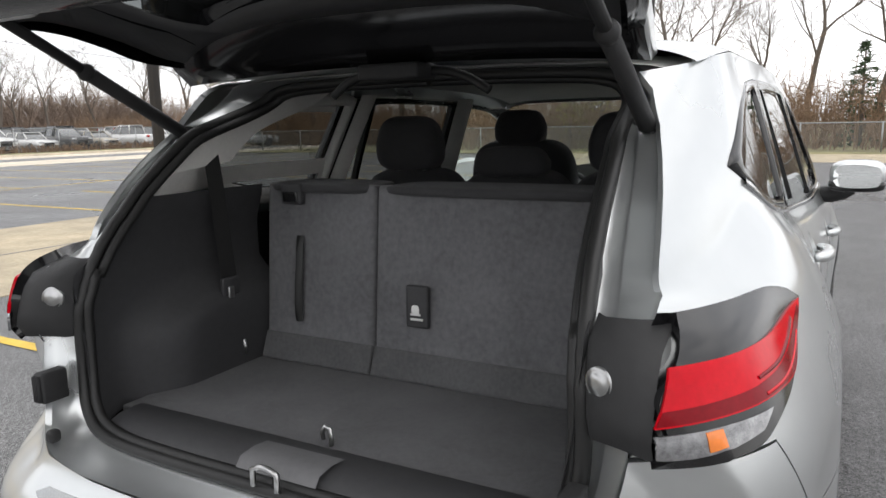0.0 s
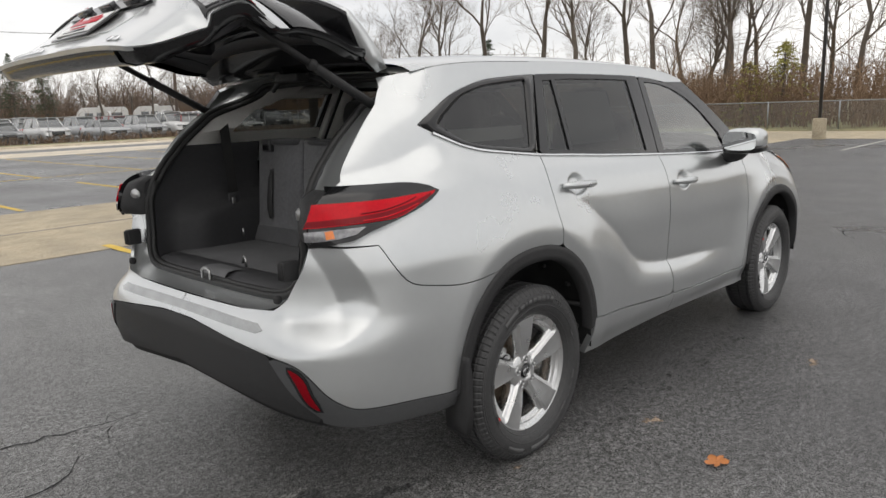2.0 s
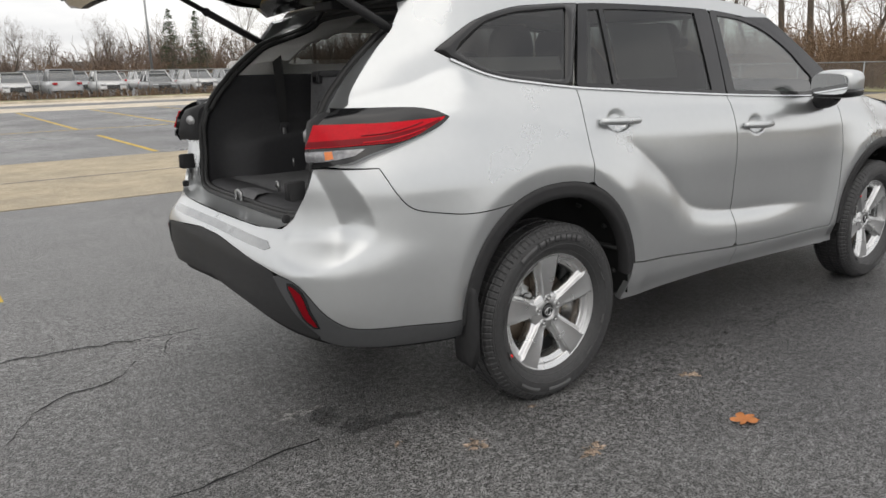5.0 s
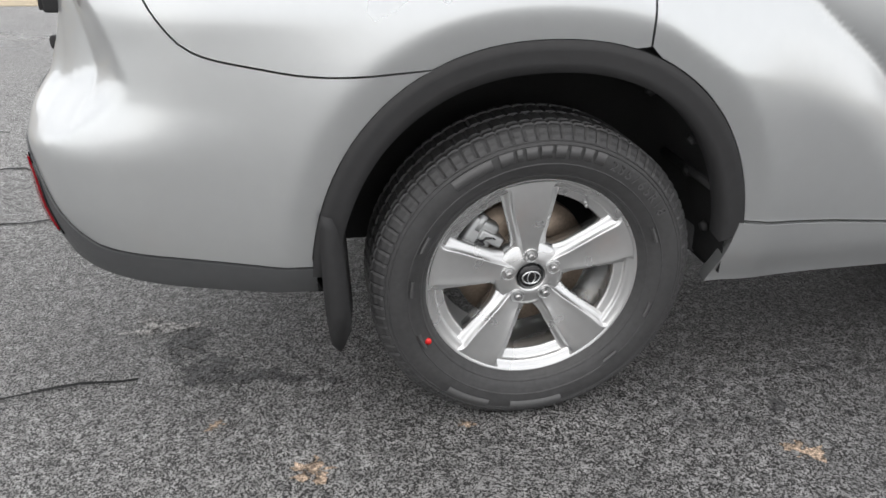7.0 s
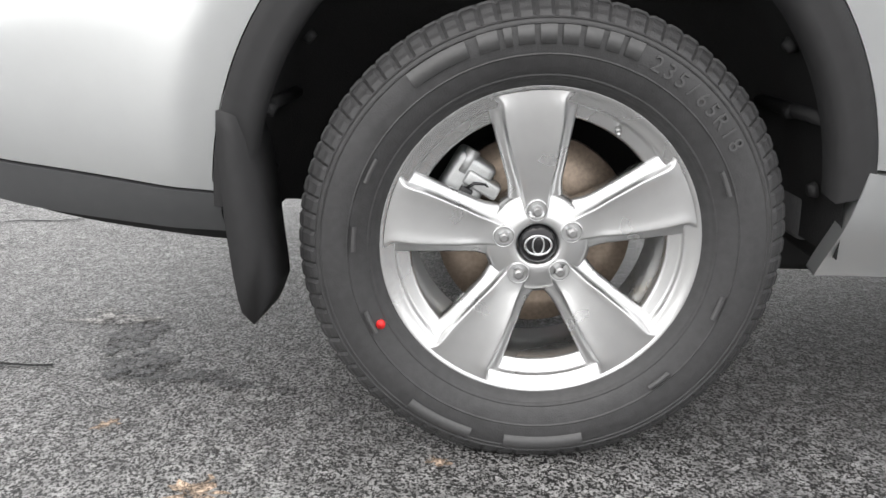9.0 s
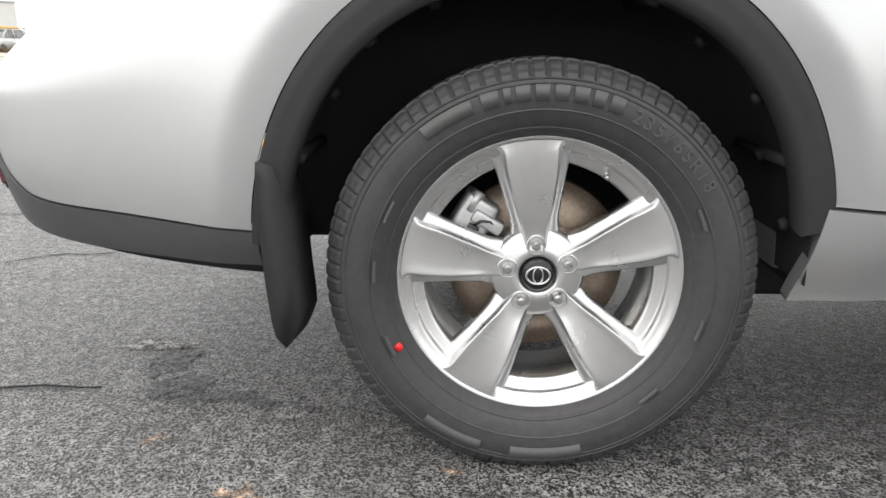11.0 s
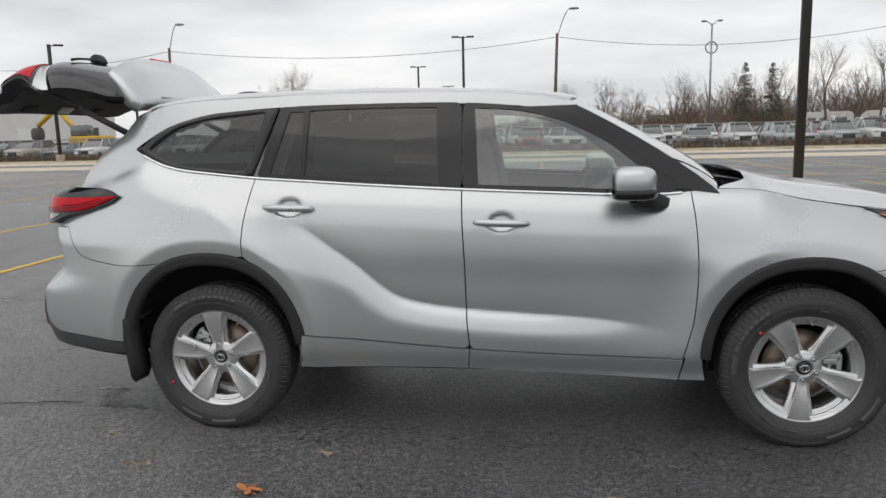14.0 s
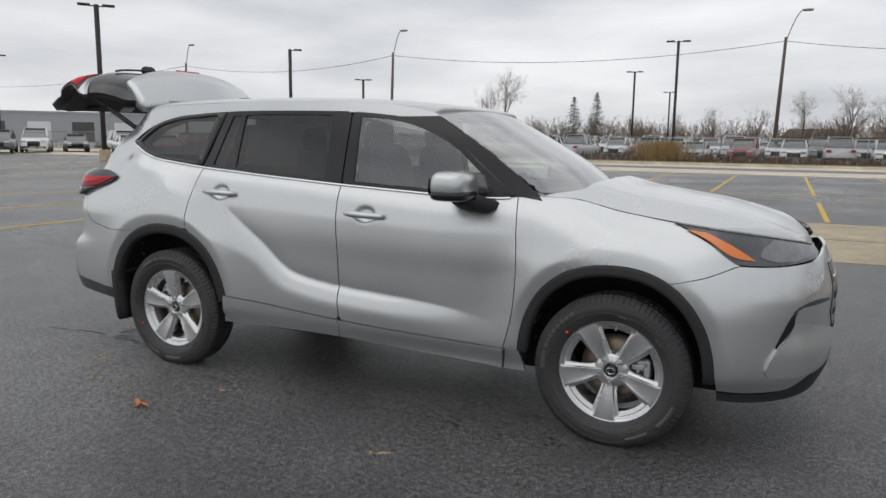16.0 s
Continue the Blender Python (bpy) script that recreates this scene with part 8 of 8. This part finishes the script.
def put(kind, x, y, turn, colour, what, first=False):
    o = kind if first else copy_thing(kind, pose(x, y, 0, 0, 0, turn))
    if first:
        o.location, o.rotation_euler = (x, y, 0), (0, 0, radians(turn))
    for c in o.children:
        c.color = (*COLORS[colour], 1)
    tagged(o, label=f"{colour} {what} parked in the far lot")
    return o


put(sedan, 20.0, 52.5, 4, "silver", "sedan", True)
put(suv2, 23.0, 52.6, -3, "silver", "compact SUV", True)
put(truck, -15.0, 70, 2, "white", "pickup truck", True)
put(van, -22.0, 62, 90, "white", "minivan", True)
rr = random.Random(9)
names = {"sedan": (sedan, "sedan"), "suv": (suv2, "SUV"), "truck": (truck, "pickup truck")}
for row, y in enumerate((53, 59.5, 67, 74.5, 83)):
    x = -52 + rr.uniform(0, 2)
    while x < 52:
        if rr.random() < 0.86 and not (row == 0 and 18 < x < 25):
            kind, what = names[rr.choice(("sedan", "suv", "suv", "sedan", "truck"))]
            put(kind, x, y + rr.uniform(-0.4, 0.4), rr.choice((0, 0, 180)) + rr.uniform(-4, 4), rr.choice(("white", "white", "white", "white", "silver", "silver", "grey", "black", "red", "beige")), what)
        x += rr.uniform(2.75, 3.4)
put(suv2, 26.2, 52.8, 172, "red", "SUV")
x, y = at_bearing((3.06, -4.57), 135.6, 52)
put(sedan, x, y, 55, "red", "sedan")
x, y = at_bearing((3.06, -4.57), 138.5, 66)
put(van, x, y, 62, "white", "minivan")
x, y = at_bearing(EYE_B, 144.4, 66)
put(truck, x, y, 50, "white", "pickup truck")
x, y = at_bearing(EYE_B, 142.0, 68)
put(sedan, x, y, 55, "grey", "sedan")
x, y = at_bearing(EYE_B, 146.5, 64)
put(suv2, x, y, 50, "grey", "SUV")
x, y = at_bearing(EYE_B, 138.6, 60)
put(sedan, x, y, 60, "white", "sedan")
for az, d, k, c, w in ((59.0, 72, truck, "black", "pickup truck"), (55.5, 76, suv2, "black", "SUV"), (53.6, 70, sedan, "white", "sedan"), (52.0, 76, van, "white", "minivan"), (57.5, 80, truck, "grey", "pickup truck"), (43.5, 60, sedan, "silver", "sedan")):
    x, y = at_bearing((-1.92, -0.92), az, d)
    put(k, x, y, rr.uniform(40, 110), c, w)

# camper trailers
TRAILER = material("white_trailer_skin", (0.72, 0.71, 0.68), 0.45, noise_scale=0.8, noise_amount=0.08)


def trailer(x, y, length, turn):
    o = empty("camper_trailer", (x, y, 0), label="white camper trailer with a cranked front and dark windows", category="trailer", group="camper trailers")
    o.rotation_euler = (0, 0, radians(turn))
    bm = bmesh.new()
    prof = [(-length / 2, 1.3), (-length / 2 + 0.2, 2.5), (-length / 2 + 0.9, 3.1), (length / 2 - 0.4, 3.1), (length / 2, 2.7), (length / 2, 0.7), (-length / 2 + 1.2, 0.7)]
    f = bm.faces.new([bm.verts.new((a, -1.2, b)) for a, b in prof])
    r = bmesh.ops.extrude_face_region(bm, geom=[f])["geom"]
    bmesh.ops.translate(bm, verts=[v for v in r if isinstance(v, bmesh.types.BMVert)], vec=(0, 2.4, 0))
    bmesh.ops.bevel(bm, geom=bm.edges[:], offset=0.08, segments=2, affect="EDGES")
    bmesh.ops.recalc_face_normals(bm, faces=bm.faces)
    part("body", bm, TRAILER, o, flat=True)
    for a, w in ((-length / 2 + 1.6, 0.5), (-0.3, 0.45), (length / 2 - 1.5, 0.7)):
        bm = bmesh.new()
        box(bm, (a - w, -1.225, 1.75), (a + w, -1.19, 2.35), 0.03, 1)
        part("window", bm, CAR_GLASS, o)
    bm = bmesh.new()
    box(bm, (0.6, -1.215, 0.75), (1.25, -1.195, 2.55), 0.02, 1)
    part("door", bm, WHITE, o)
    for a in (-0.5, 0.45):
        bm = bmesh.new()
        lathe(bm, [(0.0, -0.02), (0.2, -0.02), (0.34, 0.0), (0.35, 0.18)], 18, at=(a, -1.2, 0.35))
        part("wheel", bm, RUBBER, o)
    bm = bmesh.new()
    box(bm, (-0.4, -0.4, 3.1), (0.4, 0.4, 3.38), 0.08, 2)
    part("roof_unit", bm, TRAILER, o)
    return o


trailer(39.6, 101.4, 6.6, -18)
trailer(46.3, 99.2, 6.2, -22)

# buildings
SIDING = material("grey_metal_siding", (0.42, 0.43, 0.44), 0.5, 0.2, noise_scale=0.6, noise_amount=0.08)
BRICK_FAR = material("far_brick", (0.26, 0.15, 0.11), 0.9, noise_scale=2, noise_amount=0.2)
SHINGLE = material("dark_roof_shingle", (0.11, 0.105, 0.10), 0.9, noise_scale=3, noise_amount=0.2)


def shed(x, y, w, d, h, turn, label, mat_, doors=3, roof=0.0, name="warehouse"):
    o = empty(name, (x, y, 0), label=label, category="building")
    o.rotation_euler = (0, 0, radians(turn))
    bm = bmesh.new()
    box(bm, (-w / 2, -d / 2, -0.1), (w / 2, d / 2, h))
    part("wall", bm, mat_, o, flat=True)
    bm = bmesh.new()
    if roof:
        for v in ((-w / 2 - 0.4, -d / 2 - 0.5, h), (w / 2 + 0.4, -d / 2 - 0.5, h), (w / 2 + 0.4, d / 2 + 0.5, h), (-w / 2 - 0.4, d / 2 + 0.5, h), (-w / 2 + 1.5, 0, h + roof), (w / 2 - 1.5, 0, h + roof)):
            bm.verts.new(v)
        bm.verts.ensure_lookup_table()
        for f in ((0, 1, 5, 4), (1, 2, 5), (2, 3, 4, 5), (3, 0, 4), (3, 2, 1, 0)):
            bm.faces.new([bm.verts[k] for k in f])
    else:
        box(bm, (-w / 2 - 0.15, -d / 2 - 0.15, h), (w / 2 + 0.15, d / 2 + 0.15, h + 0.35))
    part("roof", bm, SHINGLE if roof else SIDING, o, flat=True)
    for k in range(doors):
        cx = -w / 2 + w * (k + 0.5) / doors
        bm = bmesh.new()
        if roof:
            box(bm, (cx - 0.7, -d / 2 - 0.04, h * 0.38), (cx + 0.7, -d / 2 + 0.02, h * 0.8))
            wd = part("window", bm, CAR_GLASS, o, flat=True)
            bm = bmesh.new()
            for dx in (-0.75, 0.0, 0.75):
                box(bm, (cx + dx - 0.06, -d / 2 - 0.07, h * 0.36), (cx + dx + 0.06, -d / 2 - 0.03, h * 0.82))
            part("frame", bm, WHITE, wd, flat=True)
        else:
            box(bm, (cx - 1.9, -d / 2 - 0.05, 0), (cx + 1.9, -d / 2 + 0.05, min(4.2, h * 0.7)))
            part("roller_door", bm, WHITE if k % 2 else SHINGLE, o, flat=True)
    return o


x, y = at_bearing(EYE_B, 145.5, 165)
shed(x, y, 44, 20, 5.2, 55, "long grey metal warehouse with roller doors", SIDING, 6)
x, y = at_bearing(EYE_B, 131.5, 170)
shed(x, y, 50, 24, 7.5, 42, "pale flat-roofed commercial building far off", TRAILER, 5)
for az, d, w in ((88.6, 190, 12), (81.0, 185, 11)):
    x, y = at_bearing(EYE_B, az, d)
    shed(x, y, w, 9, 2.7, 0, "single-storey brick house with a hipped roof", BRICK_FAR, 5, 1.9, "house")

# yellow digger far off
DIGGER = material("digger_yellow", (0.62, 0.38, 0.03), 0.45, noise_scale=2, noise_amount=0.15)
x, y = at_bearing((2.08, -4.56), 123.6, 74)
o = empty("excavator", (x, y, 0), label="yellow excavator with a folded boom", category="excavator")
bm = bmesh.new()
box(bm, (-1.6, -1.2, 0.9), (1.4, 1.2, 2.0), 0.15)
part("body", bm, DIGGER, o)
bm = bmesh.new()
box(bm, (-1.4, -1.1, 2.0), (0.2, 0.0, 3.0), 0.1)
part("cab", bm, CAR_GLASS, o)
bm = bmesh.new()
for a, b in (((-1.2, 0.4, 1.8), (-3.6, 0.4, 4.6)), ((-3.6, 0.4, 4.6), (-5.6, 0.4, 3.0))):
    rod(bm, a, b, 0.28, 0.2, 8)
part("boom", bm, DIGGER, o)
bm = bmesh.new()
blob(bm, (-5.7, 0.4, 2.3), (0.5, 0.5, 0.6), 0.6, 0.6, 10, 12)
part("bucket", bm, SHINGLE, o)
for yy in (-1.1, 1.1):
    bm = bmesh.new()
    box(bm, (-1.9, yy - 0.3, 0.0), (1.9, yy + 0.3, 0.9), 0.3, 3)
    part("track", bm, RUBBER, o)
